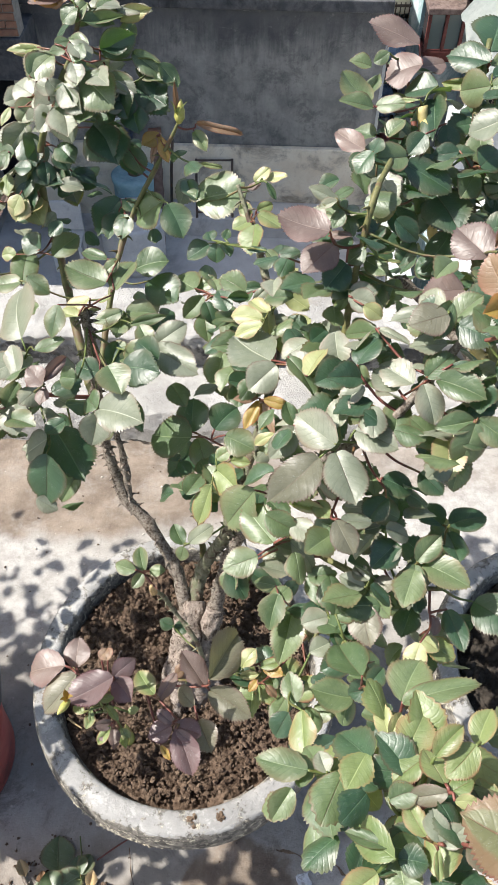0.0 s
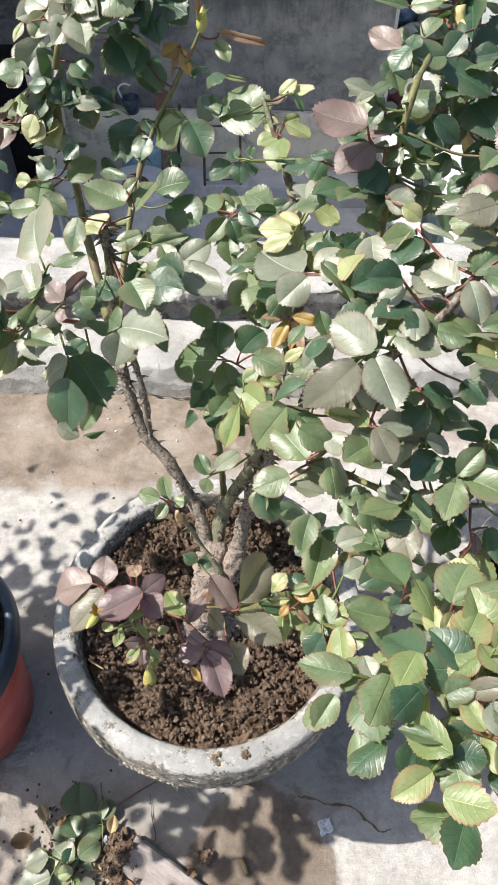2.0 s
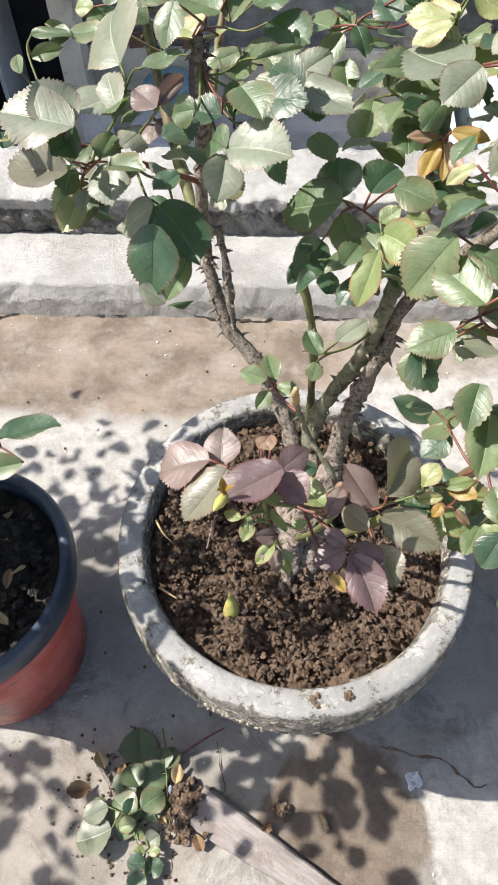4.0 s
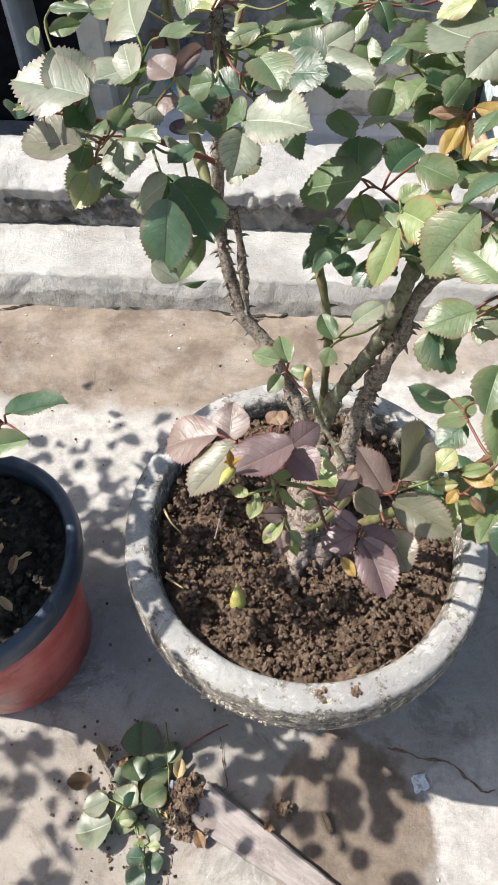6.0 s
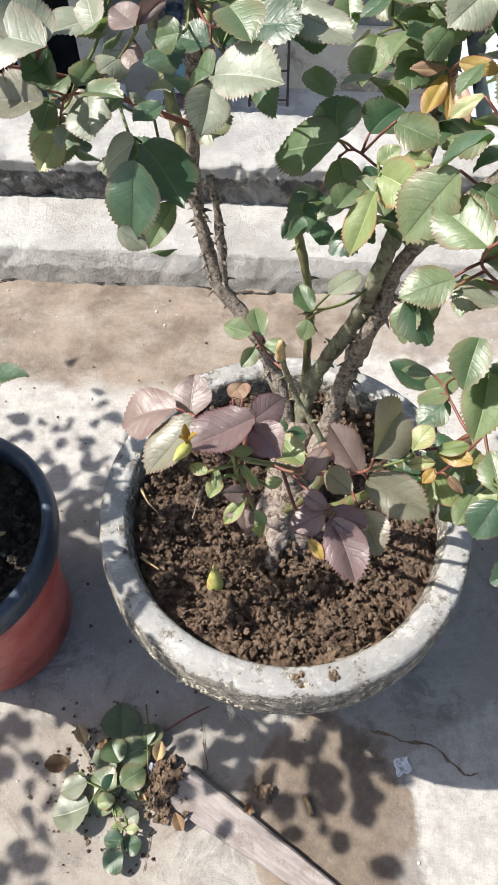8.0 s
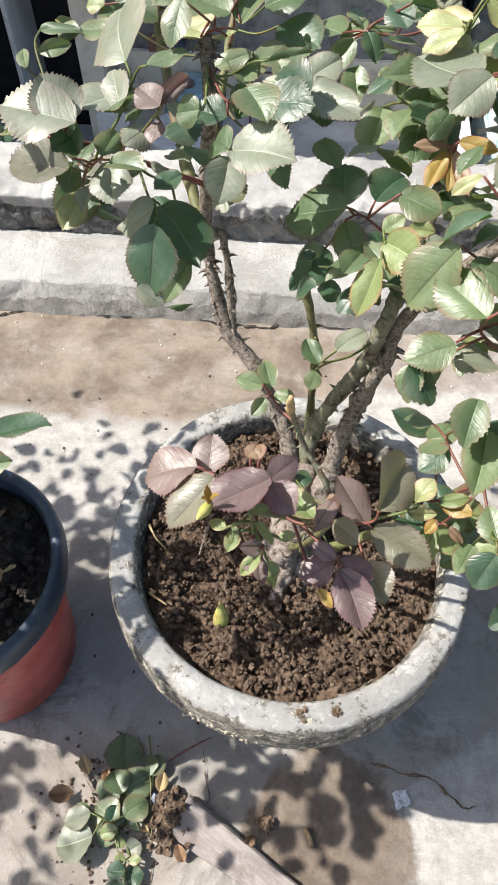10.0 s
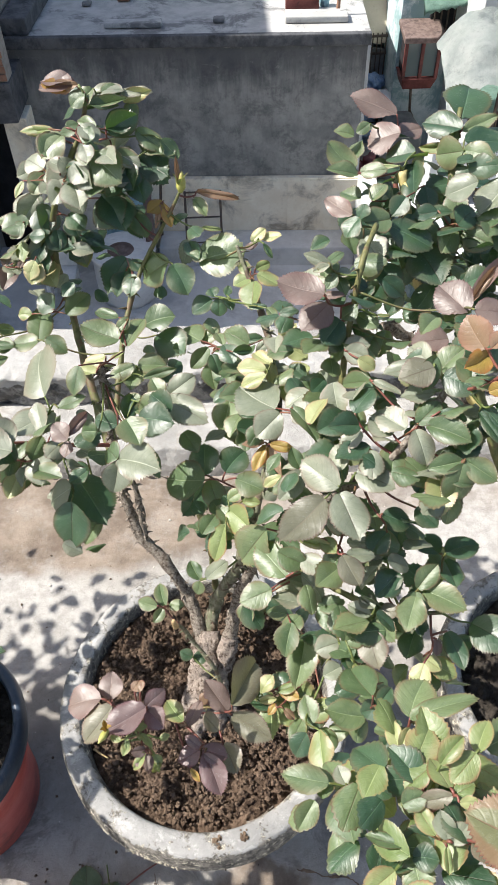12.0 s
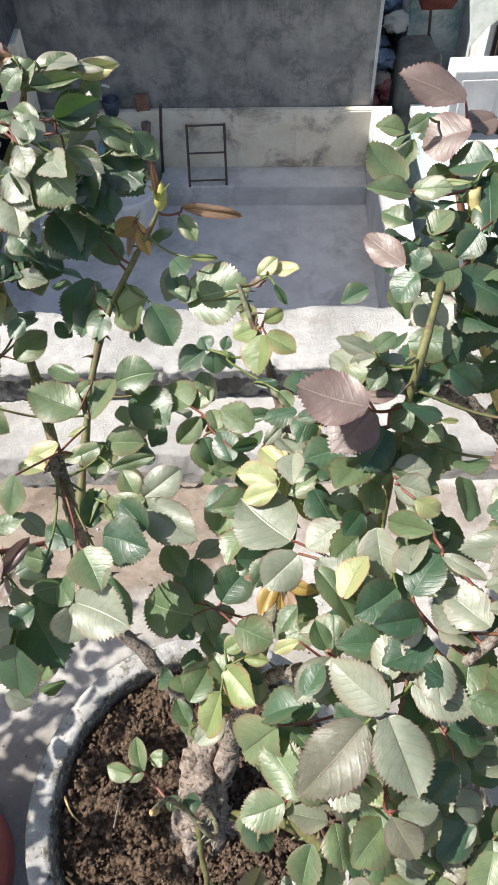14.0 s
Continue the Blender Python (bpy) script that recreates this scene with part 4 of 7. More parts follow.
cane(rose, [(-0.198, 0.71, 0.86), (-0.178, 0.84, 0.95), (-0.155, 0.895, 1.00), (-0.128, 0.90, 1.05), (-0.093, 0.902, 1.11), (-0.080, 0.903, 1.135)], 0.005, 0.0022, M_CANE, 6, 5, "green shoot that ends in a bud")
cane(rose, [(-0.20, 0.70, 0.84), (-0.26, 0.65, 0.90), (-0.30, 0.63, 0.93), (-0.36, 0.60, 0.96)], 0.0036, 0.0016, M_STALK, 6, 6, "reddish side shoot")
cane(rose, [(-0.080, 0.545, 0.49), (-0.066, 0.583, 0.545), (-0.045, 0.578, 0.62), (-0.022, 0.563, 0.695), (-0.014, 0.528, 0.79), (0.004, 0.545, 0.86), (0.034, 0.62, 0.92), (0.045, 0.70, 0.96), (0.030, 0.78, 1.00), (0.012, 0.82, 1.045), (-0.004, 0.85, 1.08)], 0.0115, 0.003, M_OLD_CANE, 34, 7, "grey-green thorny cane", 0.35)
cane(rose, [(-0.050, 0.520, 0.48), (-0.036, 0.545, 0.55), (-0.024, 0.552, 0.62), (-0.011, 0.545, 0.69), (0.000, 0.538, 0.75), (0.006, 0.535, 0.80), (0.034, 0.520, 0.87), (0.090, 0.478, 0.98), (0.14, 0.45, 1.07), (0.20, 0.48, 1.15)], 0.013, 0.004, M_BARK, 34, 8, "stout brown thorny cane", 0.4)
cane(rose, [(-0.065, 0.66, 0.40), (-0.066, 0.655, 0.55), (-0.070, 0.655, 0.65), (-0.088, 0.672, 0.735)], 0.0062, 0.0052, M_CANE, 14, 9, "pruned green thorny stem")
cane(rose, [(-0.05, 0.47, 0.42), (0.03, 0.43, 0.58), (0.062, 0.385, 0.72), (0.09, 0.335, 0.87), (0.118, 0.23, 0.97), (0.112, 0.12, 1.03)], 0.0075, 0.003, M_CANE, 14, 10, "green cane leaning out over the rim")
cane(rose, [(0.05, 0.47, 0.85), (0.12, 0.38, 0.91), (0.175, 0.35, 0.935), (0.20, 0.345, 0.94)], 0.004, 0.002, M_CANE, 6, 11, "reddish side shoot")
cane(rose, [(0.08, 0.46, 0.94), (0.108, 0.57, 1.00), (0.120, 0.62, 1.10), (0.135, 0.655, 1.18), (0.160, 0.72, 1.185)], 0.0042, 0.0032, M_CUT_CANE, 8, 12, "yellow-green cane, cut at the top")
cane(rose, [(0.20, 0.48, 1.14), (0.22, 0.45, 1.18), (0.235, 0.43, 1.22), (0.25, 0.41, 1.25)], 0.0024, 0.0012, M_STALK, 3, 13, "bronze young shoot")
cane(rose, [(-0.09, 0.46, 0.45), (-0.075, 0.40, 0.58), (-0.060, 0.35, 0.72), (-0.085, 0.30, 0.81), (-0.13, 0.265, 0.88)], 0.0042, 0.0020, M_CANE, 4, 14, "young purple-leaved shoot")
cane(rose, [(-0.075, 0.47, 0.47), (-0.058, 0.435, 0.56), (-0.054, 0.410, 0.64), (-0.060, 0.407, 0.695), (-0.083, 0.425, 0.730), (-0.096, 0.428, 0.770), (-0.103, 0.409, 0.822)], 0.0038, 0.0026, M_OLD_CANE, 8, 15, "short weathered stub shoot")
cane(rose, [(-0.176, 0.655, 0.652), (-0.176, 0.675, 0.69), (-0.180, 0.69, 0.735), (-0.186, 0.70, 0.78)], 0.0062, 0.0045, M_BARK, 9, 16, "dead thorny stub", 0.5)
bm = bmesh.new()
tube(curve_points([(-0.102, 0.411, 0.812), (-0.103, 0.407, 0.826), (-0.102, 0.404, 0.840)]), 0.0045, 0.0022, 8, 0.5, 3, bm)
part("dry_tip", bm, M_STRAW, rose, "withered orange stub")

# bud with its sepals
bud = part("bud", turned([(0.0, 0.0), (0.003, 0.001), (0.0068, 0.008), (0.0062, 0.017), (0.0030, 0.026), (0.0, 0.031)], 14), M_BUD, rose, "closed green flower bud", True, pose(-0.079, 0.903, 1.133, -12, 8, 0))
for i, (ln, c) in enumerate(((0.045, "r"), (0.026, "y"), (0.022, "y"), (0.024, "y"))):
    ob = new("sepal", SHAPES[c][i % 4])
    hang(ob, bud, pose(-0.079, 0.903, 1.140, 80 - 4 * i, 0, i * 90 + 20) @ Matrix.Diagonal((0.008, ln, ln, 1)))
yb = part("bud", turned([(0.0, 0.0), (0.002, 0.001), (0.0034, 0.005), (0.0036, 0.009), (0.0018, 0.015), (0.0, 0.018)], 14), M_BUD, rose, "small pale yellow bud", True, pose(-0.153, 0.238, 0.936, 60, -60, 0))
for i in range(3):
    ob = new("sepal", SHAPES["o"][i % 4])
    hang(ob, yb, pose(-0.154, 0.237, 0.937, 70, 0, i * 120 + 20) @ Matrix.Diagonal((0.005, 0.014, 0.014, 1)))

# leaves of the left-hand canes
sprig(rose, ("p", -0.214, 0.997, 1.248, -86, -2, -24, 0.052, 0.030), ("r", -0.208, 0.986, 1.250, -68, -12, -52, 0.046, 0.015), ("g", -0.191, 0.993, 1.241, -118, -24, -34, 0.038, 0.027), ("g", -0.178, 0.993, 1.226, 49, 33, 42, 0.027, 0.025), ("l", -0.155, 1.020, 1.214, 124, 25, 76, 0.052, 0.019), ("g", -0.146, 0.981, 1.231, -88, -8, -42, 0.060, 0.013))
sprig(rose, ("d", -0.176, 0.966, 1.195, 92, 25, 84, 0.048, 0.035), ("g", -0.185, 0.933, 1.215, -49, 6, -29, 0.036, 0.017))
sprig(rose, ("y", -0.260, 0.979, 1.194, -58, -16, -54, 0.051, 0.013), ("g", -0.241, 0.978, 1.187, -131, -19, -13, 0.044, 0.041), ("g", -0.214, 0.953, 1.207, -106, -9, -31, 0.025, 0.017), ("g", -0.200, 0.907, 1.206, 33, 43, -2, 0.024, 0.022), ("g", -0.203, 0.911, 1.201, 171, -17, 12, 0.030, 0.023))
sprig(rose, ("g", -0.168, 0.942, 1.176, 108, -21, 29, 0.038, 0.020), ("d", -0.162, 0.941, 1.156, 157, -13, 18, 0.046, 0.034), ("d", -0.137, 0.964, 1.155, 129, -22, 37, 0.051, 0.041), ("g", -0.135, 0.972, 1.173, 128, -2, 17, 0.043, 0.022), ("g", -0.114, 0.959, 1.175, 102, -16, 18, 0.031, 0.023), ("d", -0.142, 0.935, 1.140, 166, -14, 19, 0.041, 0.032))
sprig(rose, ("d", -0.186, 0.935, 1.119, 156, -18, 15, 0.062, 0.051))
sprig(rose, ("d", -0.161, 0.959, 1.078, 152, -38, 14, 0.045, 0.033))
sprig(rose, ("s", -0.226, 0.929, 1.159, -69, 14, -36, 0.038, 0.024), ("s", -0.234, 0.953, 1.140, -136, -27, -23, 0.051, 0.036), ("s", -0.217, 0.902, 1.171, 144, -12, 45, 0.037, 0.027), ("s", -0.239, 0.918, 1.136, 140, -29, 13, 0.039, 0.033), ("g", -0.284, 1.006, 1.114, -130, -24, -26, 0.037, 0.032), ("s", -0.301, 1.000, 1.084, -155, -14, -34, 0.056, 0.035), ("y", -0.323, 1.010, 1.103, -150, -28, -11, 0.028, 0.013))
sprig(rose, ("s", -0.288, 1.013, 1.120, -50, 10, -37, 0.039, 0.035))
sprig(rose, ("g", -0.325, 0.963, 1.058, -70, 3, -32, 0.043, 0.027), ("g", -0.319, 0.944, 1.072, -120, -33, -19, 0.030, 0.025))
sprig(rose, ("d", -0.297, 0.963, 1.082, 163, -31, 11, 0.041, 0.036))
sprig(rose, ("d", -0.251, 0.948, 1.080, 141, -7, 29, 0.037, 0.030), ("d", -0.254, 0.950, 1.048, -159, -37, 0, 0.032, 0.027), ("d", -0.241, 0.962, 1.034, 99, -31, 38, 0.037, 0.031), ("y", -0.253, 0.979, 1.009, 158, -34, 24, 0.038, 0.029))
sprig(rose, ("d", -0.287, 0.927, 1.060, -85, -1, -29, 0.024, 0.022), ("d", -0.287, 0.934, 1.053, 127, -26, 22, 0.027, 0.023), ("d", -0.297, 0.942, 1.040, -149, -33, -2, 0.035, 0.032), ("y", -0.331, 0.947, 1.037, 172, -16, 14, 0.034, 0.021), ("l", -0.304, 0.920, 1.018, -155, -26, -3, 0.035, 0.029), ("l", -0.309, 0.940, 1.004, 149, -17, 19, 0.047, 0.036), ("p", -0.357, 0.948, 0.994, -172, -5, -20, 0.046, 0.026))
sprig(rose, ("p", -0.359, 0.920, 1.013, 24, 34, 6, 0.023, 0.013), ("p", -0.333, 0.908, 1.017, 17, 16, 19, 0.022, 0.010))
sprig(rose, ("d", -0.181, 0.980, 0.980, -161, -2, -9, 0.075, 0.044), ("d", -0.163, 0.923, 1.015, 148, -13, -2, 0.029, 0.023), ("d", -0.178, 0.934, 0.986, -157, -18, 6, 0.043, 0.029), ("d", -0.165, 0.902, 1.004, -175, -30, 10, 0.037, 0.029))
sprig(rose, ("g", -0.103, 0.878, 1.040, -76, -37, -36, 0.061, 0.046), ("d", -0.097, 0.860, 1.046, 148, -39, 21, 0.047, 0.039))
sprig(rose, ("g", -0.059, 0.862, 1.050, 98, 20, 35, 0.068, 0.063), ("d", -0.058, 0.853, 1.057, -21, 7, -24, 0.045, 0.022))
sprig(rose, ("y", -0.052, 0.879, 1.092, 77, -14, 37, 0.030, 0.009))
sprig(rose, ("l", 0.018, 0.869, 1.073, 67, 37, 27, 0.026, 0.018), ("l", 0.030, 0.875, 1.075, 106, 17, 14, 0.032, 0.017), ("p", 0.027, 0.864, 1.075, -109, -13, -17, 0.021, 0.012), ("d", 0.033, 0.828, 1.096, 137, -44, 42, 0.023, 0.008))
sprig(rose, ("y", 0.015, 0.826, 1.052, -51, 21, -63, 0.022, 0.017), ("y", 0.020, 0.796, 1.077, 54, 0, 39, 0.026, 0.015), ("y", 0.016, 0.822, 1.048, -107, -15, -19, 0.029, 0.025), ("y", 0.021, 0.760, 1.095, 120, -10, 7, 0.031, 0.026), ("y", 0.018, 0.802, 1.053, -166, -24, 29, 0.040, 0.034))
sprig(rose, ("r", -0.058, 0.911, 1.130, 88, -12, 44, 0.062, 0.014), ("g", -0.061, 0.910, 1.120, 145, -23, 20, 0.031, 0.017))
sprig(rose, ("o", -0.106, 0.920, 1.111, -133, -5, -29, 0.029, 0.020), ("r", -0.110, 0.913, 1.111, -158, -49, -18, 0.033, 0.008), ("o", -0.106, 0.916, 1.109, 160, -28, 22, 0.035, 0.015))
sprig(rose, ("d", -0.043, 0.834, 1.001, -115, -16, -12, 0.034, 0.029), ("d", -0.038, 0.818, 1.017, -18, 13, -6, 0.020, 0.018), ("d", -0.032, 0.822, 1.011, -168, -56, 18, 0.025, 0.023), ("d", -0.025, 0.821, 1.011, 148, -11, -12, 0.022, 0.018), ("d", -0.021, 0.808, 1.026, 17, 17, 9, 0.018, 0.012), ("d", 0.008, 0.721, 1.072, 101, 9, 25, 0.023, 0.010), ("g", 0.029, 0.694, 1.090, 139, -20, -7, 0.018, 0.013))
sprig(rose, ("d", 0.040, 0.633, 1.128, 90, 14, 20, 0.022, 0.012))
sprig(rose, ("g", -0.174, 0.762, 0.992, -69, 14, -17, 0.059, 0.044), ("g", -0.165, 0.756, 0.984, 28, 23, -9, 0.051, 0.037), ("g", -0.176, 0.796, 1.003, -62, 2, -28, 0.040, 0.018), ("g", -0.160, 0.787, 1.010, -120, -28, -36, 0.024, 0.017))
sprig(rose, ("g", -0.143, 0.814, 0.976, 88, 18, 16, 0.045, 0.041))
sprig(rose, ("g", -0.062, 0.786, 0.963, -38, -4, -16, 0.050, 0.043), ("g", -0.061, 0.793, 0.953, 62, 32, 20, 0.032, 0.022), ("g", -0.050, 0.768, 0.966, -124, -35, -39, 0.039, 0.023), ("d", -0.044, 0.716, 0.998, 157, -27, 0, 0.029, 0.023), ("g", -0.042, 0.724, 0.997, 64, -10, 18, 0.032, 0.014), ("d", -0.015, 0.668, 1.043, 64, -17, 35, 0.029, 0.012), ("d", -0.007, 0.738, 0.997, 96, 21, 14, 0.035, 0.013))
sprig(rose, ("s", 0.015, 0.683, 1.027, 52, 22, 39, 0.024, 0.012))
sprig(rose, ("d", -0.125, 0.807, 0.961, 137, 0, 23, 0.056, 0.048))
sprig(rose, ("g", -0.318, 0.852, 0.919, 0, 17, 2, 0.070, 0.038), ("g", -0.305, 0.816, 0.952, -93, -3, -16, 0.040, 0.031), ("g", -0.271, 0.749, 1.011, 121, -22, 33, 0.034, 0.024))
sprig(rose, ("d", -0.290, 0.885, 0.955, -44, 6, -41, 0.042, 0.034), ("g", -0.273, 0.881, 0.948, 51, 18, 46, 0.049, 0.031), ("y", -0.331, 0.897, 0.939, -79, -2, -27, 0.024, 0.020))
sprig(rose, ("g", -0.385, 0.872, 0.931, 50, -29, 40, 0.034, 0.018), ("g", -0.368, 0.815, 0.943, 101, 20, 24, 0.027, 0.025))
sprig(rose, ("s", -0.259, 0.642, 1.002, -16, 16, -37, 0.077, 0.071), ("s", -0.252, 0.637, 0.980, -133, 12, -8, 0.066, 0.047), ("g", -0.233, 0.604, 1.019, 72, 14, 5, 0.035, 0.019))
sprig(rose, ("g", -0.205, 0.639, 1.056, -159, -40, 0, 0.037, 0.025), ("l", -0.196, 0.677, 1.007, -66, 2, 0, 0.027, 0.024), ("l", -0.184, 0.702, 1.014, -104, -19, -10, 0.037, 0.021), ("y", -0.168, 0.747, 0.982, -110, -10, 3, 0.021, 0.011), ("l", -0.174, 0.703, 0.996, -82, -17, -28, 0.027, 0.010))
sprig(rose, ("g", -0.153, 0.733, 0.968, -107, -9, -33, 0.040, 0.020), ("g", -0.157, 0.750, 0.952, -176, 7, -7, 0.046, 0.035), ("g", -0.152, 0.744, 0.957, 93, 5, 21, 0.040, 0.032), ("g", -0.138, 0.699, 0.976, 82, 11, 44, 0.044, 0.014))
sprig(rose, ("g", -0.112, 0.666, 0.971, -31, 29, -7, 0.030, 0.022), ("s", -0.105, 0.662, 0.975, 61, 21, 33, 0.045, 0.031), ("s", -0.106, 0.653, 0.979, 129, 0, 27, 0.066, 0.038), ("g", -0.141, 0.673, 0.964, -87, -26, -31, 0.041, 0.024), ("g", -0.101, 0.653, 0.985, -92, -22, -13, 0.050, 0.024), ("d", -0.140, 0.619, 0.979, 123, 22, 34, 0.054, 0.043), ("d", -0.162, 0.645, 0.950, 14, 22, 24, 0.038, 0.024))
sprig(rose, ("d", -0.169, 0.622, 0.965, -66, 4, -25, 0.035, 0.028), ("g", -0.150, 0.588, 1.011, 155, -2, 9, 0.041, 0.036))
sprig(rose, ("p", -0.217, 0.556, 1.012, -37, 2, -27, 0.035, 0.024), ("p", -0.221, 0.569, 1.004, 38, 17, 29, 0.039, 0.013), ("p", -0.223, 0.577, 0.987, -164, -19, 20, 0.021, 0.017))
sprig(rose, ("g", -0.187, 0.588, 0.991, -67, -18, -46, 0.029, 0.025))
sprig(rose, ("g", -0.162, 0.553, 0.977, -35, -8, -31, 0.031, 0.028), ("s", -0.161, 0.554, 0.976, 122, 16, 17, 0.062, 0.044), ("s", -0.163, 0.554, 0.970, -164, -41, -16, 0.038, 0.033))
sprig(rose, ("d", -0.206, 0.564, 0.945, -124, -7, -13, 0.027, 0.023))
sprig(rose, ("d", -0.134, 0.582, 0.971, 153, -25, 51, 0.049, 0.025))
sprig(rose, ("g", -0.278, 0.580, 0.950, 8, -1, 18, 0.044, 0.024), ("g", -0.310, 0.603, 0.925, 22, 21, -10, 0.030, 0.021), ("g", -0.307, 0.588, 0.941, -21, 38, 4, 0.031, 0.015), ("s", -0.281, 0.616, 0.922, 174, -20, 20, 0.043, 0.039), ("l", -0.318, 0.623, 0.881, -158, -21, -26, 0.041, 0.027))
sprig(rose, ("b", -0.316, 0.596, 0.926, -77, 2, -23, 0.063, 0.042), ("b", -0.308, 0.630, 0.893, 28, 19, -3, 0.032, 0.030), ("g", -0.315, 0.650, 0.876, -154, -17, -19, 0.056, 0.043))
sprig(rose, ("g", -0.269, 0.598, 0.916, 49, 18, 11, 0.029, 0.018))
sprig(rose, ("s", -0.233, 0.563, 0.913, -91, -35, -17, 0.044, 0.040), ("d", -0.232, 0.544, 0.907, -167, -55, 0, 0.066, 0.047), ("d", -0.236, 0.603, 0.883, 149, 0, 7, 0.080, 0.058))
sprig(rose, ("g", -0.206, 0.568, 0.846, -141, -30, -11, 0.047, 0.025))
sprig(rose, ("s", -0.288, 0.557, 0.995, -78, 10, -14, 0.066, 0.052), ("s", -0.294, 0.571, 0.989, -50, 40, -5, 0.043, 0.045), ("d", -0.298, 0.591, 0.977, -117, -53, -36, 0.033, 0.030), ("y", -0.315, 0.591, 0.980, -136, 7, -52, 0.051, 0.009))
sprig(rose, ("g", -0.385, 0.810, 0.950, 102, 9, 31, 0.045, 0.018), ("g", -0.380, 0.776, 0.943, 81, 11, 62, 0.034, 0.016), ("g", -0.363, 0.681, 0.975, -20, 34, -20, 0.020, 0.013))
sprig(rose, ("s", -0.233, 0.947, 1.141, -96, -9, -53, 0.039, 0.036), ("s", -0.228, 0.914, 1.150, 164, -15, 0, 0.047, 0.043), ("s", -0.242, 0.930, 1.176, 117, -46, 53, 0.023, 0.021), ("s", -0.297, 1.038, 1.110, -122, -2, -38, 0.040, 0.031), ("g", -0.304, 1.005, 1.114, 156, -40, 19, 0.029, 0.027), ("s", -0.311, 1.004, 1.085, -145, -26, -7, 0.046, 0.042))
sprig(rose, ("g", -0.271, 0.954, 1.171, 51, 23, 42, 0.037, 0.034))
sprig(rose, ("g", -0.313, 0.952, 1.070, -107, -3, -19, 0.041, 0.038))
sprig(rose, ("d", -0.280, 0.974, 1.076, -173, -1, -43, 0.044, 0.041), ("d", -0.251, 0.944, 1.078, 148, -40, 30, 0.030, 0.027))
sprig(rose, ("d", -0.197, 0.930, 1.115, 148, -17, 38, 0.056, 0.052))
sprig(rose, ("d", -0.152, 0.934, 1.158, 170, -34, -3, 0.034, 0.031), ("d", -0.141, 0.979, 1.147, 139, 1, 36, 0.061, 0.056))
sprig(rose, ("g", -0.192, 0.905, 1.190, 137, -17, 36, 0.054, 0.049))
sprig(rose, ("s", -0.171, 0.946, 1.175, 118, -12, 31, 0.043, 0.026), ("d", -0.178, 0.968, 1.200, 78, 16, 20, 0.043, 0.040))
sprig(rose, ("g", -0.138, 0.973, 1.192, 118, -24, 35, 0.046, 0.027), ("g", -0.103, 0.959, 1.184, 110, -44, 22, 0.034, 0.024))
sprig(rose, ("s", -0.206, 0.932, 1.219, 130, -14, 13, 0.032, 0.029), ("s", -0.203, 0.909, 1.206, 161, -28, 17, 0.029, 0.022), ("g", -0.225, 0.932, 1.216, 62, 10, 38, 0.018, 0.017))
sprig(rose, ("o", -0.219, 0.995, 1.245, -84, 3, -57, 0.042, 0.019), ("p", -0.217, 0.992, 1.252, -63, -4, -27, 0.051, 0.028), ("g", -0.201, 0.982, 1.241, -111, -27, -21, 0.026, 0.024), ("s", -0.194, 1.004, 1.231, 98, 14, 21, 0.042, 0.033), ("g", -0.198, 0.974, 1.228, 73, -7, 29, 0.041, 0.017))
sprig(rose, ("s", -0.156, 1.005, 1.229, 89, 6, 23, 0.043, 0.016))
sprig(rose, ("y", -0.257, 0.992, 1.189, -88, -1, -49, 0.048, 0.013))
sprig(rose, ("d", -0.236, 0.964, 1.032, 107, -14, 7, 0.030, 0.027), ("s", -0.253, 0.979, 1.011, 160, -35, 42, 0.036, 0.033))
sprig(rose, ("l", -0.289, 0.938, 1.007, -152, -10, 4, 0.040, 0.037), ("l", -0.294, 0.943, 0.993, 145, -6, 28, 0.023, 0.021), ("l", -0.308, 0.913, 1.026, -135, -44, -25, 0.031, 0.025), ("s", -0.357, 0.941, 1.002, -159, -30, -8, 0.042, 0.024), ("g", -0.283, 0.949, 1.044, -131, -24, -38, 0.046, 0.033), ("d", -0.272, 0.941, 1.060, 165, -43, -12, 0.028, 0.025))
sprig(rose, ("g", -0.154, 0.932, 1.087, 137, -35, 10, 0.038, 0.033))
sprig(rose, ("s", -0.267, 0.982, 1.116, -141, -8, -19, 0.031, 0.028), ("s", -0.254, 0.972, 1.146, -90, -32, -51, 0.025, 0.023), ("s", -0.222, 0.902, 1.179, 138, -15, 35, 0.034, 0.031))
sprig(rose, ("g", -0.188, 0.900, 1.166, -161, -24, 11, 0.035, 0.032), ("d", -0.164, 0.917, 1.146, -145, -19, 2, 0.029, 0.027))
sprig(rose, ("d", -0.250, 0.956, 1.049, -159, -31, -14, 0.035, 0.028))

# leaves of the middle and right-hand canes
sprig(rose, ("g", -0.059, 0.562, 0.916, -61, -23, -32, 0.071, 0.051), ("d", -0.060, 0.579, 0.906, 0, 26, -12, 0.044, 0.041), ("d", -0.032, 0.576, 0.914, 42, 13, 3, 0.041, 0.038), ("d", -0.067, 0.652, 0.798, -152, -4, -36, 0.058, 0.042), ("g", -0.055, 0.597, 0.875, 165, -28, 17, 0.044, 0.031), ("g", -0.018, 0.536, 0.950, 116, -6, 27, 0.036, 0.032))
sprig(rose, ("o", 0.022, 0.576, 0.966, -148, -22, 12, 0.038, 0.015), ("o", 0.026, 0.560, 0.985, 112, 2, 40, 0.031, 0.013), ("r", 0.027, 0.570, 0.969, 165, -20, 30, 0.039, 0.012), ("r", 0.020, 0.574, 0.972, -95, 6, -20, 0.028, 0.010), ("o", 0.024, 0.572, 0.966, 178, -34, -8, 0.030, 0.011))
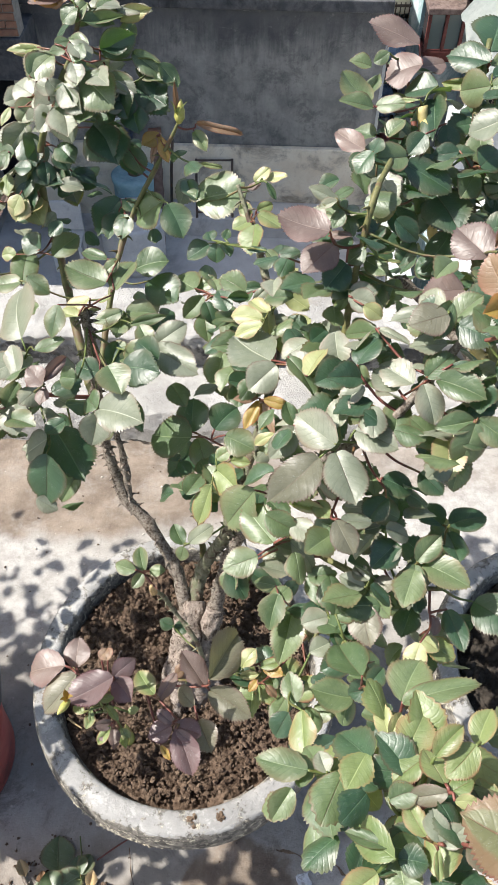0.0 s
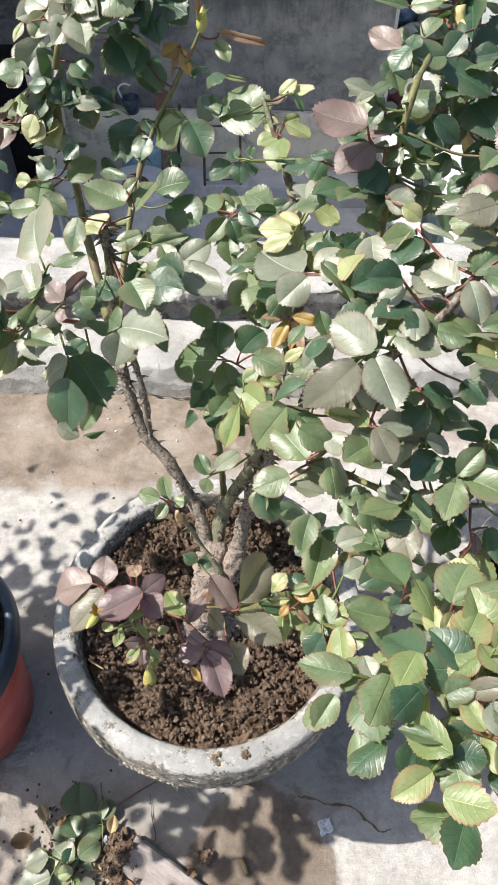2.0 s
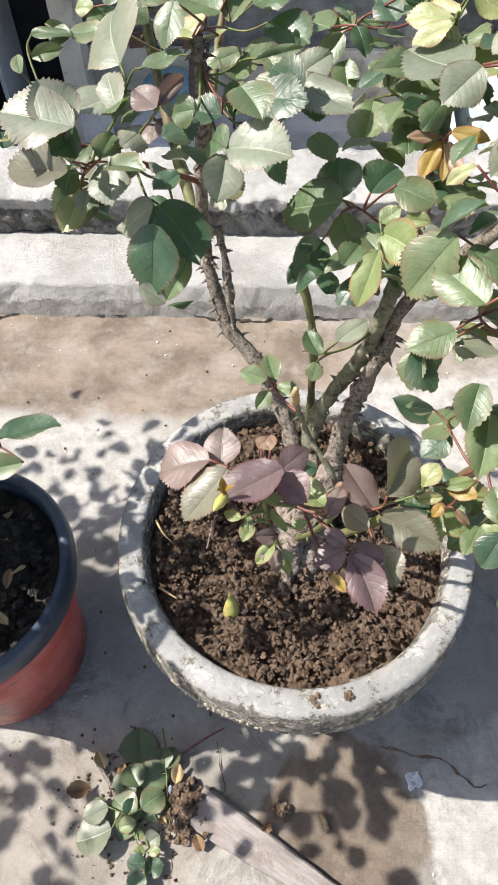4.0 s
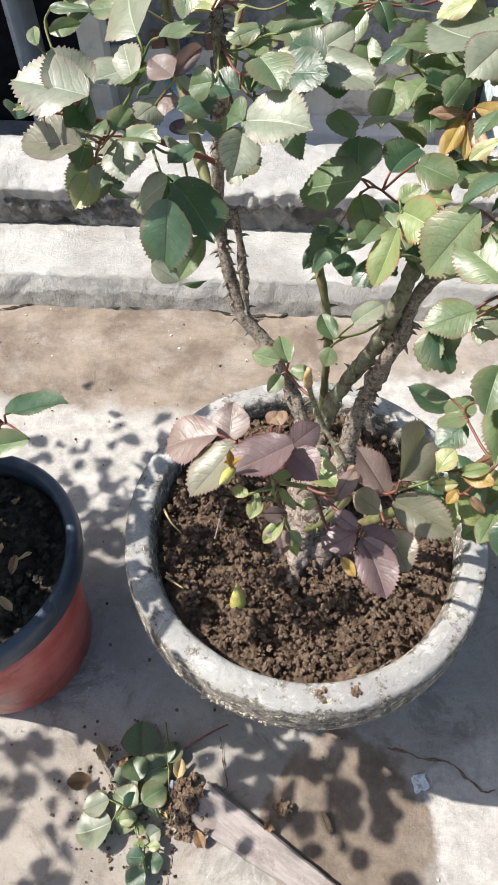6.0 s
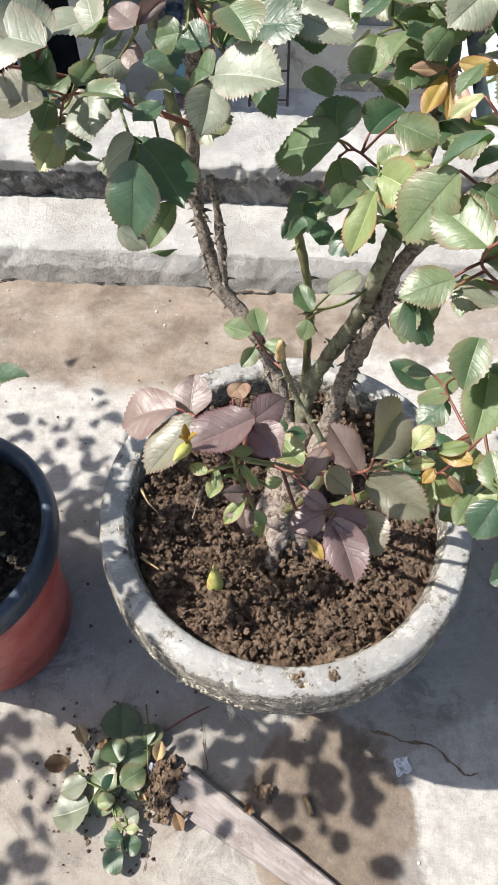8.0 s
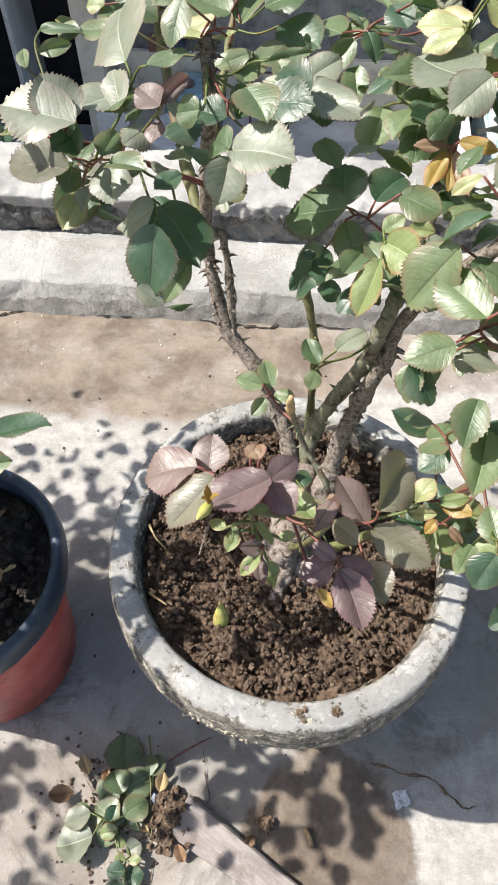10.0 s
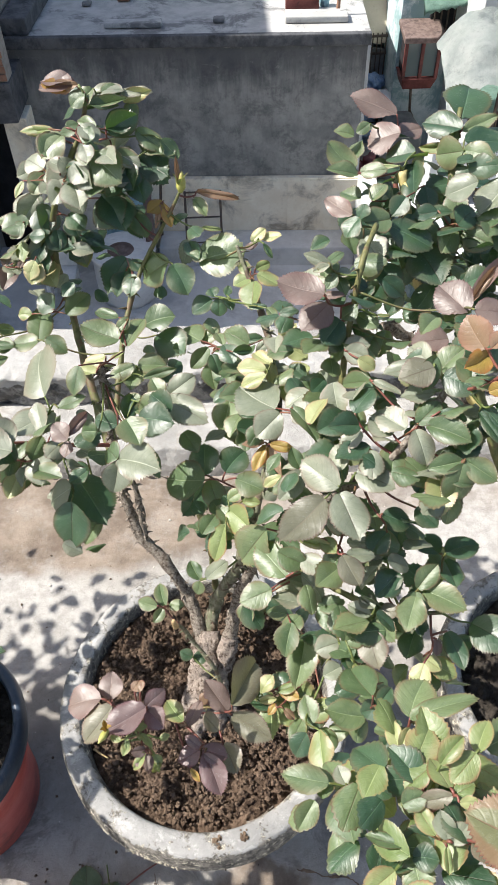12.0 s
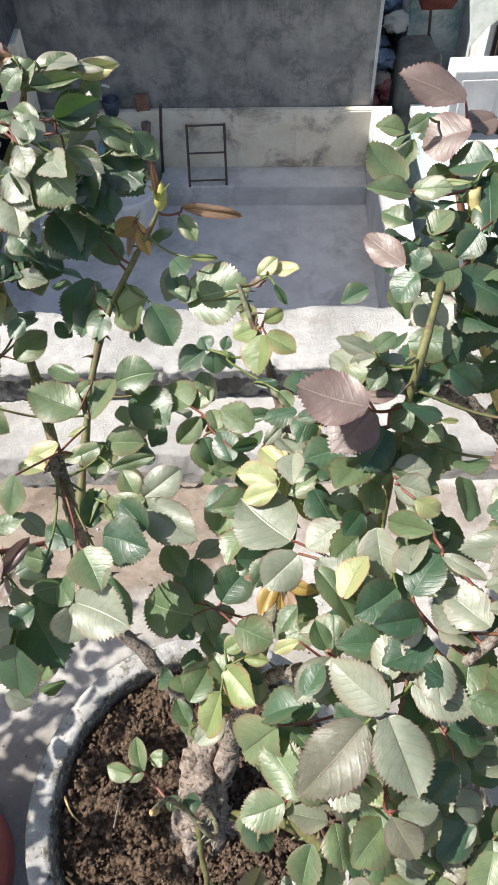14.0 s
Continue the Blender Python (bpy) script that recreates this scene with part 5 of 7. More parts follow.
sprig(rose, ("y", -0.028, 0.507, 0.924, 148, 10, 45, 0.044, 0.035), ("y", -0.033, 0.486, 0.924, -145, -51, 7, 0.051, 0.029), ("g", -0.035, 0.540, 0.867, -34, 7, -12, 0.031, 0.022), ("y", -0.029, 0.524, 0.922, 68, 29, 17, 0.021, 0.017), ("y", -0.011, 0.512, 0.934, 103, 7, 24, 0.022, 0.013))
sprig(rose, ("l", 0.036, 0.503, 0.992, -97, -28, -6, 0.026, 0.010))
sprig(rose, ("g", -0.022, 0.695, 0.936, -162, -23, 2, 0.050, 0.038), ("d", -0.018, 0.656, 0.994, -107, -33, 2, 0.033, 0.026), ("d", -0.010, 0.612, 0.987, 104, 1, 14, 0.026, 0.013))
sprig(rose, ("s", 0.034, 0.579, 1.027, -41, -4, -13, 0.064, 0.054), ("s", 0.038, 0.559, 1.040, -125, -24, -25, 0.039, 0.034), ("g", 0.047, 0.523, 1.085, 147, -5, -9, 0.048, 0.025), ("l", 0.065, 0.498, 1.084, 30, 20, -31, 0.036, 0.026), ("s", 0.068, 0.505, 1.080, -33, 4, -29, 0.033, 0.026))
sprig(rose, ("s", 0.072, 0.574, 1.061, -117, -14, -3, 0.033, 0.029))
sprig(rose, ("d", 0.103, 0.501, 1.093, -124, 4, -26, 0.037, 0.030), ("s", 0.111, 0.591, 1.026, -35, 5, -36, 0.051, 0.040))
sprig(rose, ("l", 0.025, 0.636, 1.039, -74, 2, -13, 0.037, 0.020), ("l", 0.034, 0.647, 1.038, -42, -1, -24, 0.034, 0.019), ("l", 0.031, 0.681, 1.020, 178, 1, -1, 0.049, 0.018), ("l", 0.025, 0.624, 1.041, -92, -22, -16, 0.035, 0.019), ("y", 0.038, 0.691, 0.989, 143, 18, 33, 0.020, 0.014), ("l", 0.051, 0.680, 1.041, 117, -21, 42, 0.035, 0.022), ("l", 0.047, 0.663, 1.056, 82, 62, 47, 0.032, 0.021))
sprig(rose, ("l", 0.086, 0.689, 0.994, -118, -14, 5, 0.037, 0.031))
sprig(rose, ("y", 0.042, 0.637, 1.006, 128, 4, 22, 0.039, 0.026))
sprig(rose, ("p", 0.086, 0.601, 1.178, -72, 10, -24, 0.052, 0.038), ("p", 0.095, 0.622, 1.148, -131, -11, -6, 0.044, 0.037), ("p", 0.090, 0.633, 1.150, 98, 15, 18, 0.023, 0.014), ("d", 0.109, 0.618, 1.128, -147, -6, -31, 0.039, 0.033))
sprig(rose, ("s", 0.100, 0.646, 1.179, -74, 27, -31, 0.035, 0.011), ("g", 0.095, 0.649, 1.183, 50, 13, -3, 0.025, 0.014), ("s", 0.096, 0.641, 1.186, -76, -26, -35, 0.021, 0.010), ("g", 0.103, 0.643, 1.174, -141, -36, -8, 0.020, 0.015), ("s", 0.105, 0.650, 1.168, 78, 7, 14, 0.017, 0.015), ("g", 0.107, 0.654, 1.161, 158, -19, 2, 0.024, 0.016))
sprig(rose, ("g", 0.129, 0.628, 1.139, -103, -32, -22, 0.023, 0.022), ("d", 0.131, 0.633, 1.140, 28, 18, -17, 0.029, 0.027), ("g", 0.132, 0.636, 1.119, 141, 5, 36, 0.031, 0.021), ("y", 0.153, 0.627, 1.125, 89, -3, 34, 0.015, 0.005))
sprig(rose, ("s", 0.110, 0.583, 1.113, 79, 10, 9, 0.030, 0.024), ("s", 0.108, 0.572, 1.121, 115, -2, 35, 0.028, 0.023), ("l", 0.121, 0.556, 1.124, 117, -24, 49, 0.022, 0.016))
sprig(rose, ("g", 0.135, 0.539, 1.105, -48, -30, -32, 0.047, 0.019), ("s", 0.126, 0.500, 1.142, 126, 4, 17, 0.031, 0.012))
sprig(rose, ("d", 0.109, 0.487, 1.110, 39, 25, -12, 0.034, 0.029), ("s", 0.117, 0.473, 1.094, -107, -20, -19, 0.027, 0.019))
sprig(rose, ("s", 0.147, 0.466, 1.098, -47, 12, -31, 0.030, 0.024))
sprig(rose, ("s", 0.189, 0.522, 1.146, -26, -6, -37, 0.035, 0.024), ("s", 0.179, 0.491, 1.170, -82, -16, -16, 0.047, 0.022), ("b", 0.180, 0.483, 1.174, -105, -2, -16, 0.035, 0.032), ("g", 0.185, 0.498, 1.175, -154, -12, -31, 0.042, 0.020))
sprig(rose, ("p", 0.231, 0.596, 1.112, -93, 5, -9, 0.041, 0.036))
sprig(rose, ("p", 0.238, 0.576, 1.165, -31, 11, -27, 0.048, 0.038), ("p", 0.226, 0.534, 1.201, 101, 1, 21, 0.035, 0.033), ("r", 0.258, 0.627, 1.139, 52, 42, 31, 0.047, 0.012), ("p", 0.273, 0.669, 1.103, 50, 33, 19, 0.079, 0.016))
sprig(rose, ("r", 0.215, 0.461, 1.214, -31, 29, -68, 0.035, 0.032), ("r", 0.210, 0.439, 1.234, 50, 4, 10, 0.037, 0.022), ("o", 0.222, 0.465, 1.204, -130, 9, -49, 0.035, 0.021))
sprig(rose, ("o", 0.233, 0.433, 1.194, -79, -29, -40, 0.018, 0.013), ("r", 0.236, 0.436, 1.191, 161, -36, 23, 0.027, 0.021))
sprig(rose, ("g", 0.191, 0.498, 1.152, 63, 40, -7, 0.034, 0.026), ("d", 0.190, 0.482, 1.163, 130, 6, 32, 0.037, 0.030))
sprig(rose, ("d", 0.226, 0.453, 1.148, 145, -22, 40, 0.050, 0.019), ("d", 0.222, 0.450, 1.143, 151, -15, 12, 0.041, 0.015), ("d", 0.232, 0.443, 1.160, 143, -3, 26, 0.034, 0.012))
sprig(rose, ("g", 0.163, 0.447, 1.132, 54, 25, 11, 0.032, 0.023), ("g", 0.172, 0.445, 1.133, 128, 8, 22, 0.044, 0.025), ("d", 0.184, 0.451, 1.144, 120, 3, 22, 0.026, 0.015), ("s", 0.162, 0.447, 1.125, 161, -32, 12, 0.036, 0.026), ("g", 0.150, 0.468, 1.084, -167, -9, -5, 0.048, 0.027))
sprig(rose, ("o", 0.121, 0.466, 1.084, -105, 7, -28, 0.019, 0.009), ("o", 0.122, 0.457, 1.087, -171, -23, 15, 0.023, 0.016))
sprig(rose, ("g", 0.204, 0.415, 1.112, -96, -5, -24, 0.033, 0.019), ("g", 0.203, 0.410, 1.115, -156, -57, -11, 0.043, 0.029), ("g", 0.205, 0.413, 1.116, 130, -12, 45, 0.035, 0.023), ("l", 0.187, 0.422, 1.085, -172, -7, 5, 0.044, 0.029))
sprig(rose, ("d", 0.200, 0.409, 1.059, 167, -39, 26, 0.019, 0.012))
sprig(rose, ("d", 0.173, 0.422, 1.029, 142, -8, 35, 0.029, 0.022))
sprig(rose, ("s", 0.088, 0.422, 1.070, -51, 12, -37, 0.048, 0.034), ("s", 0.107, 0.439, 1.071, 123, 7, 14, 0.042, 0.029), ("s", 0.088, 0.420, 1.063, 163, -9, 3, 0.052, 0.039), ("b", 0.073, 0.417, 1.058, -131, -6, -3, 0.064, 0.040), ("s", 0.092, 0.441, 1.073, -2, 18, -35, 0.031, 0.026))
sprig(rose, ("s", 0.055, 0.471, 1.039, -136, -21, -14, 0.040, 0.025), ("g", 0.055, 0.481, 1.031, -32, 46, -35, 0.025, 0.015))
sprig(rose, ("g", 0.034, 0.391, 0.952, -35, 5, -23, 0.053, 0.036), ("g", 0.018, 0.394, 0.922, -105, -10, -17, 0.039, 0.031), ("g", 0.017, 0.406, 0.892, -123, -18, 1, 0.040, 0.022), ("s", 0.052, 0.403, 0.936, 120, -42, 7, 0.045, 0.028), ("g", 0.054, 0.435, 0.881, -142, -20, 27, 0.034, 0.031), ("l", 0.055, 0.396, 0.961, 15, 23, -18, 0.016, 0.015))
sprig(rose, ("g", 0.015, 0.440, 0.976, -106, -55, -21, 0.061, 0.044))
sprig(rose, ("g", 0.089, 0.374, 1.022, -121, -34, 1, 0.028, 0.023), ("b", 0.086, 0.362, 1.037, 150, -31, 31, 0.034, 0.023), ("s", 0.091, 0.366, 1.030, 90, -2, 3, 0.029, 0.018), ("y", 0.069, 0.390, 1.025, 150, 13, 26, 0.024, 0.016))
sprig(rose, ("y", 0.046, 0.394, 1.019, 115, 11, 24, 0.036, 0.011))
sprig(rose, ("d", 0.138, 0.396, 1.023, -136, -1, 13, 0.031, 0.023), ("d", 0.138, 0.422, 1.020, 110, -12, 21, 0.032, 0.026))
sprig(rose, ("s", 0.136, 0.371, 1.009, 85, -32, 2, 0.033, 0.021))
sprig(rose, ("s", 0.132, 0.350, 0.988, 63, 11, -1, 0.023, 0.015))
sprig(rose, ("g", 0.171, 0.358, 0.971, 55, 39, 17, 0.033, 0.022))
sprig(rose, ("d", 0.209, 0.412, 0.952, -31, 2, -12, 0.030, 0.028), ("d", 0.213, 0.405, 0.963, 77, 14, -6, 0.038, 0.035), ("d", 0.219, 0.415, 0.934, 176, 19, -1, 0.042, 0.029))
sprig(rose, ("g", 0.168, 0.354, 0.972, -167, -6, 4, 0.038, 0.026), ("g", 0.178, 0.359, 0.966, 130, 13, 24, 0.047, 0.029))
sprig(rose, ("s", 0.117, 0.331, 0.968, -60, 9, -13, 0.025, 0.018), ("s", 0.121, 0.335, 0.975, -35, -2, -19, 0.020, 0.016), ("b", 0.127, 0.336, 0.965, 102, 22, 13, 0.020, 0.017), ("g", 0.121, 0.334, 0.958, 149, 2, 25, 0.033, 0.023), ("b", 0.116, 0.325, 0.954, 179, -8, 37, 0.042, 0.028))
sprig(rose, ("g", 0.046, 0.465, 0.729, -72, 1, 18, 0.029, 0.027), ("g", 0.041, 0.432, 0.737, 39, 7, -11, 0.033, 0.030), ("g", 0.051, 0.429, 0.750, -122, 4, 27, 0.030, 0.028), ("g", 0.057, 0.370, 0.853, -165, -6, -7, 0.062, 0.032))
sprig(rose, ("g", 0.089, 0.356, 0.882, -16, 17, -12, 0.042, 0.027), ("s", 0.088, 0.331, 0.909, -103, 0, -8, 0.027, 0.023), ("g", 0.090, 0.313, 0.949, 90, 16, 32, 0.021, 0.019), ("s", 0.094, 0.326, 0.859, -113, -1, -6, 0.023, 0.021), ("d", 0.104, 0.273, 0.953, -117, -2, -21, 0.034, 0.025))
sprig(rose, ("g", 0.101, 0.234, 0.995, -20, -25, -14, 0.046, 0.033), ("g", 0.111, 0.262, 0.872, -83, 17, -23, 0.043, 0.030), ("d", 0.101, 0.218, 1.011, 45, 0, 21, 0.024, 0.015))
sprig(rose, ("g", 0.121, 0.196, 1.041, 29, 2, -14, 0.039, 0.032), ("g", 0.119, 0.191, 1.051, 78, 16, -3, 0.058, 0.021), ("b", 0.124, 0.196, 1.034, 113, 20, 10, 0.027, 0.012))
sprig(rose, ("l", 0.169, 0.289, 0.939, -152, -23, 10, 0.030, 0.021), ("l", 0.177, 0.309, 0.911, 133, -4, 24, 0.022, 0.016), ("p", 0.194, 0.326, 0.916, -171, -4, -5, 0.017, 0.012), ("d", 0.207, 0.334, 0.917, 165, -1, -4, 0.042, 0.023))
sprig(rose, ("d", 0.173, 0.337, 0.920, -151, -10, 26, 0.033, 0.026))
sprig(rose, ("d", 0.237, 0.344, 0.915, 140, 17, 18, 0.048, 0.041))
sprig(rose, ("g", 0.050, 0.155, 1.015, -76, 3, -6, 0.039, 0.022), ("s", 0.064, 0.153, 1.015, -17, 6, -2, 0.016, 0.014), ("g", 0.065, 0.155, 1.005, -174, 0, 51, 0.041, 0.038))
sprig(rose, ("g", 0.082, 0.151, 1.026, 24, 11, 10, 0.031, 0.020), ("d", 0.083, 0.150, 1.024, 122, -7, 27, 0.019, 0.014))
sprig(rose, ("l", 0.108, 0.168, 1.043, -7, 3, -32, 0.026, 0.013), ("l", 0.105, 0.163, 1.058, 31, 5, 6, 0.021, 0.010), ("l", 0.108, 0.164, 1.047, -137, -13, 3, 0.020, 0.011), ("y", 0.109, 0.146, 1.078, 35, 9, 11, 0.032, 0.024))
sprig(rose, ("y", 0.125, 0.140, 1.097, 49, 23, -10, 0.026, 0.014))
sprig(rose, ("y", 0.153, 0.147, 1.097, -131, -7, -9, 0.028, 0.019), ("y", 0.157, 0.150, 1.087, 28, 14, -22, 0.026, 0.017))
sprig(rose, ("y", 0.121, 0.143, 1.083, -118, -5, 28, 0.025, 0.017))
sprig(rose, ("y", 0.130, 0.125, 1.091, -18, -6, 20, 0.025, 0.021), ("y", 0.132, 0.120, 1.090, 65, 18, -10, 0.017, 0.013), ("b", 0.131, 0.120, 1.092, -91, -28, -19, 0.026, 0.013), ("l", 0.133, 0.114, 1.096, 99, 11, 35, 0.015, 0.009))
sprig(rose, ("y", 0.117, 0.099, 1.073, -26, 4, -30, 0.022, 0.013), ("s", 0.124, 0.095, 1.078, -17, 41, -26, 0.020, 0.015), ("s", 0.127, 0.093, 1.076, 55, 50, 11, 0.021, 0.014), ("y", 0.124, 0.092, 1.069, -180, -17, -9, 0.017, 0.007))
sprig(rose, ("y", 0.097, 0.088, 1.067, -44, -26, -24, 0.038, 0.023), ("g", 0.095, 0.095, 1.063, -68, -10, 0, 0.029, 0.011), ("d", 0.101, 0.090, 1.054, 103, 14, 6, 0.019, 0.018), ("y", 0.089, 0.084, 1.043, -118, -5, -4, 0.029, 0.018), ("g", 0.104, 0.093, 1.041, 180, 12, 19, 0.030, 0.023))
sprig(rose, ("r", 0.141, 0.087, 1.104, 35, 36, -25, 0.023, 0.018), ("b", 0.140, 0.091, 1.083, 151, 27, -4, 0.019, 0.015))
sprig(rose, ("v", 0.172, 0.080, 1.117, -62, 4, -10, 0.046, 0.042), ("y", 0.163, 0.072, 1.100, 152, -4, 6, 0.034, 0.026))
sprig(rose, ("g", 0.097, 0.121, 1.072, 83, 35, 15, 0.020, 0.016))
sprig(rose, ("d", 0.080, 0.314, 0.770, -117, -6, -26, 0.033, 0.029))
sprig(rose, ("g", 0.049, 0.292, 0.795, -148, 9, -1, 0.031, 0.019), ("d", 0.048, 0.256, 0.850, -140, -44, 1, 0.031, 0.024), ("y", 0.056, 0.234, 0.917, -177, 3, 46, 0.041, 0.026), ("y", 0.044, 0.312, 0.808, -56, -10, 12, 0.028, 0.011))
sprig(rose, ("g", -0.128, 0.445, 0.804, -73, 5, -27, 0.027, 0.018), ("g", -0.119, 0.450, 0.794, -16, 11, -10, 0.034, 0.018), ("g", -0.126, 0.466, 0.760, -146, -13, -26, 0.022, 0.015), ("g", -0.118, 0.472, 0.755, 100, 24, 25, 0.021, 0.016))
sprig(rose, ("g", -0.074, 0.498, 0.778, -30, 26, -21, 0.029, 0.019), ("s", -0.062, 0.465, 0.834, 51, 11, -1, 0.035, 0.025), ("g", -0.076, 0.509, 0.755, -155, -51, -8, 0.021, 0.018))
sprig(rose, ("d", -0.093, 0.444, 0.654, -78, 31, -36, 0.020, 0.018), ("d", -0.093, 0.447, 0.644, 92, 4, 22, 0.021, 0.019))
sprig(rose, ("d", 0.055, 0.484, 0.686, -69, 23, -27, 0.049, 0.027), ("d", 0.054, 0.462, 0.711, 56, -6, 42, 0.033, 0.020), ("d", 0.066, 0.452, 0.704, -122, -17, 0, 0.037, 0.032))
sprig(rose, ("d", -0.084, 0.660, 0.769, -143, -29, -26, 0.037, 0.019), ("d", -0.082, 0.597, 0.828, -39, 1, -13, 0.017, 0.014), ("d", -0.082, 0.590, 0.833, 137, -7, 10, 0.023, 0.019))
sprig(rose, ("g", -0.046, 0.526, 0.882, -112, -13, -1, 0.032, 0.018))

# leaves of the young purple shoot
sprig(rose, ("p", -0.167, 0.278, 0.915, -87, -17, 3, 0.041, 0.031), ("p", -0.160, 0.282, 0.901, 3, 26, -14, 0.028, 0.025), ("b", -0.154, 0.268, 0.919, -131, -25, 5, 0.046, 0.031))
sprig(rose, ("P", -0.117, 0.259, 0.934, -116, -3, -3, 0.044, 0.031), ("P", -0.119, 0.264, 0.922, 55, 15, 38, 0.025, 0.019), ("P", -0.118, 0.263, 0.917, 140, 6, 16, 0.026, 0.022))
sprig(rose, ("y", -0.085, 0.267, 0.871, -39, 1, -22, 0.030, 0.019), ("p", -0.083, 0.272, 0.842, 30, 11, 6, 0.031, 0.015))
sprig(rose, ("p", -0.039, 0.299, 0.810, -40, 37, 2, 0.044, 0.025), ("b", -0.033, 0.294, 0.839, 27, -17, 24, 0.075, 0.039), ("b", -0.034, 0.295, 0.808, 124, 0, 22, 0.052, 0.030))
sprig(rose, ("l", 0.001, 0.316, 0.818, 39, 11, -18, 0.024, 0.018), ("l", -0.001, 0.313, 0.802, 92, 16, 27, 0.021, 0.010))
sprig(rose, ("b", -0.044, 0.257, 0.826, 158, -1, 19, 0.033, 0.028), ("P", -0.066, 0.246, 0.842, 108, 1, 0, 0.027, 0.023), ("P", -0.069, 0.246, 0.843, -112, -9, -8, 0.026, 0.021), ("P", -0.064, 0.242, 0.843, 157, -18, 3, 0.044, 0.026), ("P", -0.068, 0.247, 0.847, -54, 8, -22, 0.020, 0.012), ("b", -0.048, 0.270, 0.830, -40, -9, -22, 0.030, 0.018))
sprig(rose, ("p", -0.120, 0.233, 0.890, -107, 22, -50, 0.017, 0.010), ("y", -0.121, 0.230, 0.891, -132, -35, -16, 0.023, 0.010), ("p", -0.124, 0.239, 0.864, 170, 2, -21, 0.022, 0.011), ("y", -0.121, 0.243, 0.844, 156, 24, 6, 0.023, 0.010))
sprig(rose, ("r", -0.125, 0.278, 0.927, -19, -5, -1, 0.014, 0.013))
sprig(rose, ("r", -0.069, 0.302, 0.826, 32, -2, 14, 0.014, 0.009))
sprig(rose, ("y", -0.140, 0.242, 0.902, 177, -25, -7, 0.015, 0.006))
sprig(rose, ("r", -0.131, 0.279, 0.925, 20, 9, -14, 0.012, 0.011))
sprig(rose, ("r", -0.070, 0.309, 0.822, 38, 17, -6, 0.010, 0.009))
sprig(rose, ("o", 0.024, 0.323, 0.808, 124, 17, 21, 0.027, 0.015), ("y", 0.021, 0.320, 0.812, 84, 16, 9, 0.024, 0.013), ("l", 0.004, 0.321, 0.818, 42, 28, 0, 0.019, 0.017))
sprig(rose, ("y", -0.138, 0.239, 0.896, -155, 0, 7, 0.014, 0.010), ("y", -0.125, 0.244, 0.903, 136, -16, -12, 0.017, 0.008), ("y", -0.130, 0.244, 0.918, 78, 0, -3, 0.013, 0.008), ("y", -0.145, 0.237, 0.905, -61, -1, -12, 0.013, 0.008), ("y", -0.110, 0.249, 0.872, 77, 16, 9, 0.012, 0.008), ("y", -0.117, 0.240, 0.854, 140, -29, 20, 0.013, 0.009))
sprig(rose, ("p", -0.125, 0.225, 0.883, -124, -3, -5, 0.009, 0.008))
sprig(rose, ("o", -0.079, 0.229, 0.836, 145, -8, 24, 0.016, 0.008))
sprig(rose, ("r", 0.027, 0.300, 0.808, 131, -17, 9, 0.017, 0.009), ("o", 0.018, 0.306, 0.809, -141, -8, -11, 0.015, 0.009))
# a pink bloom on the shoot that leans out to the front
cane(rose, [(0.116, 0.20, 0.985), (0.150, 0.160, 1.000), (0.190, 0.125, 1.040), (0.206, 0.112, 1.088)], 0.0034, 0.0026, M_STALK, 3, 18, "reddish flower stalk")
flower = part("flower", turned([(0.0, 0.0), (0.004, 0.001), (0.0058, 0.006), (0.0052, 0.012), (0.0, 0.013)], 14), M_STALK, rose, "open pink rose bloom", True, pose(0.206, 0.112, 1.085, -8, -6, 0))
for i in range(5):
    ob = new("sepal", SHAPES["P"][i])
    hang(ob, flower, pose(0.206, 0.112, 1.096, -14, 0, i * 72 + 10) @ Matrix.Diagonal((0.011, 0.030, 0.030, 1)))
bm = bmesh.new()
grid = []
for j in range(9):
    v = j / 8
    half = 0.5 * math.sin(math.pi * (0.14 + 0.70 * v)) ** 0.7 * (1 - 0.35 * v ** 6)
    grid.append([bm.verts.new((half * u, v * math.cos(0.5 * v), 0.55 * v * v + 0.55 * (half * u) ** 2 - 0.25 * v ** 5 + 0.03 * math.sin(5 * u + 3 * v))) for u in (-1, -0.7, -0.35, 0, 0.35, 0.7, 1)])
for a, b in zip(grid, grid[1:]):
    for i in range(6):
        bm.faces.new((a[i], a[i + 1], b[i + 1], b[i]))
petal_me = mesh_of("petal", bm, M_PETAL)
for i in range(17):
    ring_ = i / 16
    ob = new("petal", petal_me)
    hang(ob, flower, pose(0.206, 0.112, 1.096 + 0.004 * ring_, 12 + 66 * ring_ + 7 * (i % 3), 6 * (i % 2), i * 137.5) @ Matrix.Diagonal((0.040 - 0.016 * ring_, 0.036 - 0.010 * ring_, 0.034, 1)))

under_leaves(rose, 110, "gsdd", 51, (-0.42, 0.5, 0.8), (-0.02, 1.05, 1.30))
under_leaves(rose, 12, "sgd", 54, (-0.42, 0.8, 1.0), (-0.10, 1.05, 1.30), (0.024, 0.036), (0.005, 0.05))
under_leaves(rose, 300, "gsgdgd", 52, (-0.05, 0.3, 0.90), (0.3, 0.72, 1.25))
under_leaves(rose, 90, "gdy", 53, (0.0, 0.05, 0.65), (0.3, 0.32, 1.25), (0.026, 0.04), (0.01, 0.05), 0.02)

# ---- the rose in the neighbouring pot ----
right_rose = thing("rose_bush", (0.56, 0.47, 0.41), "tall dense dark-leaved rose bush in the neighbouring pot", "rose bush")
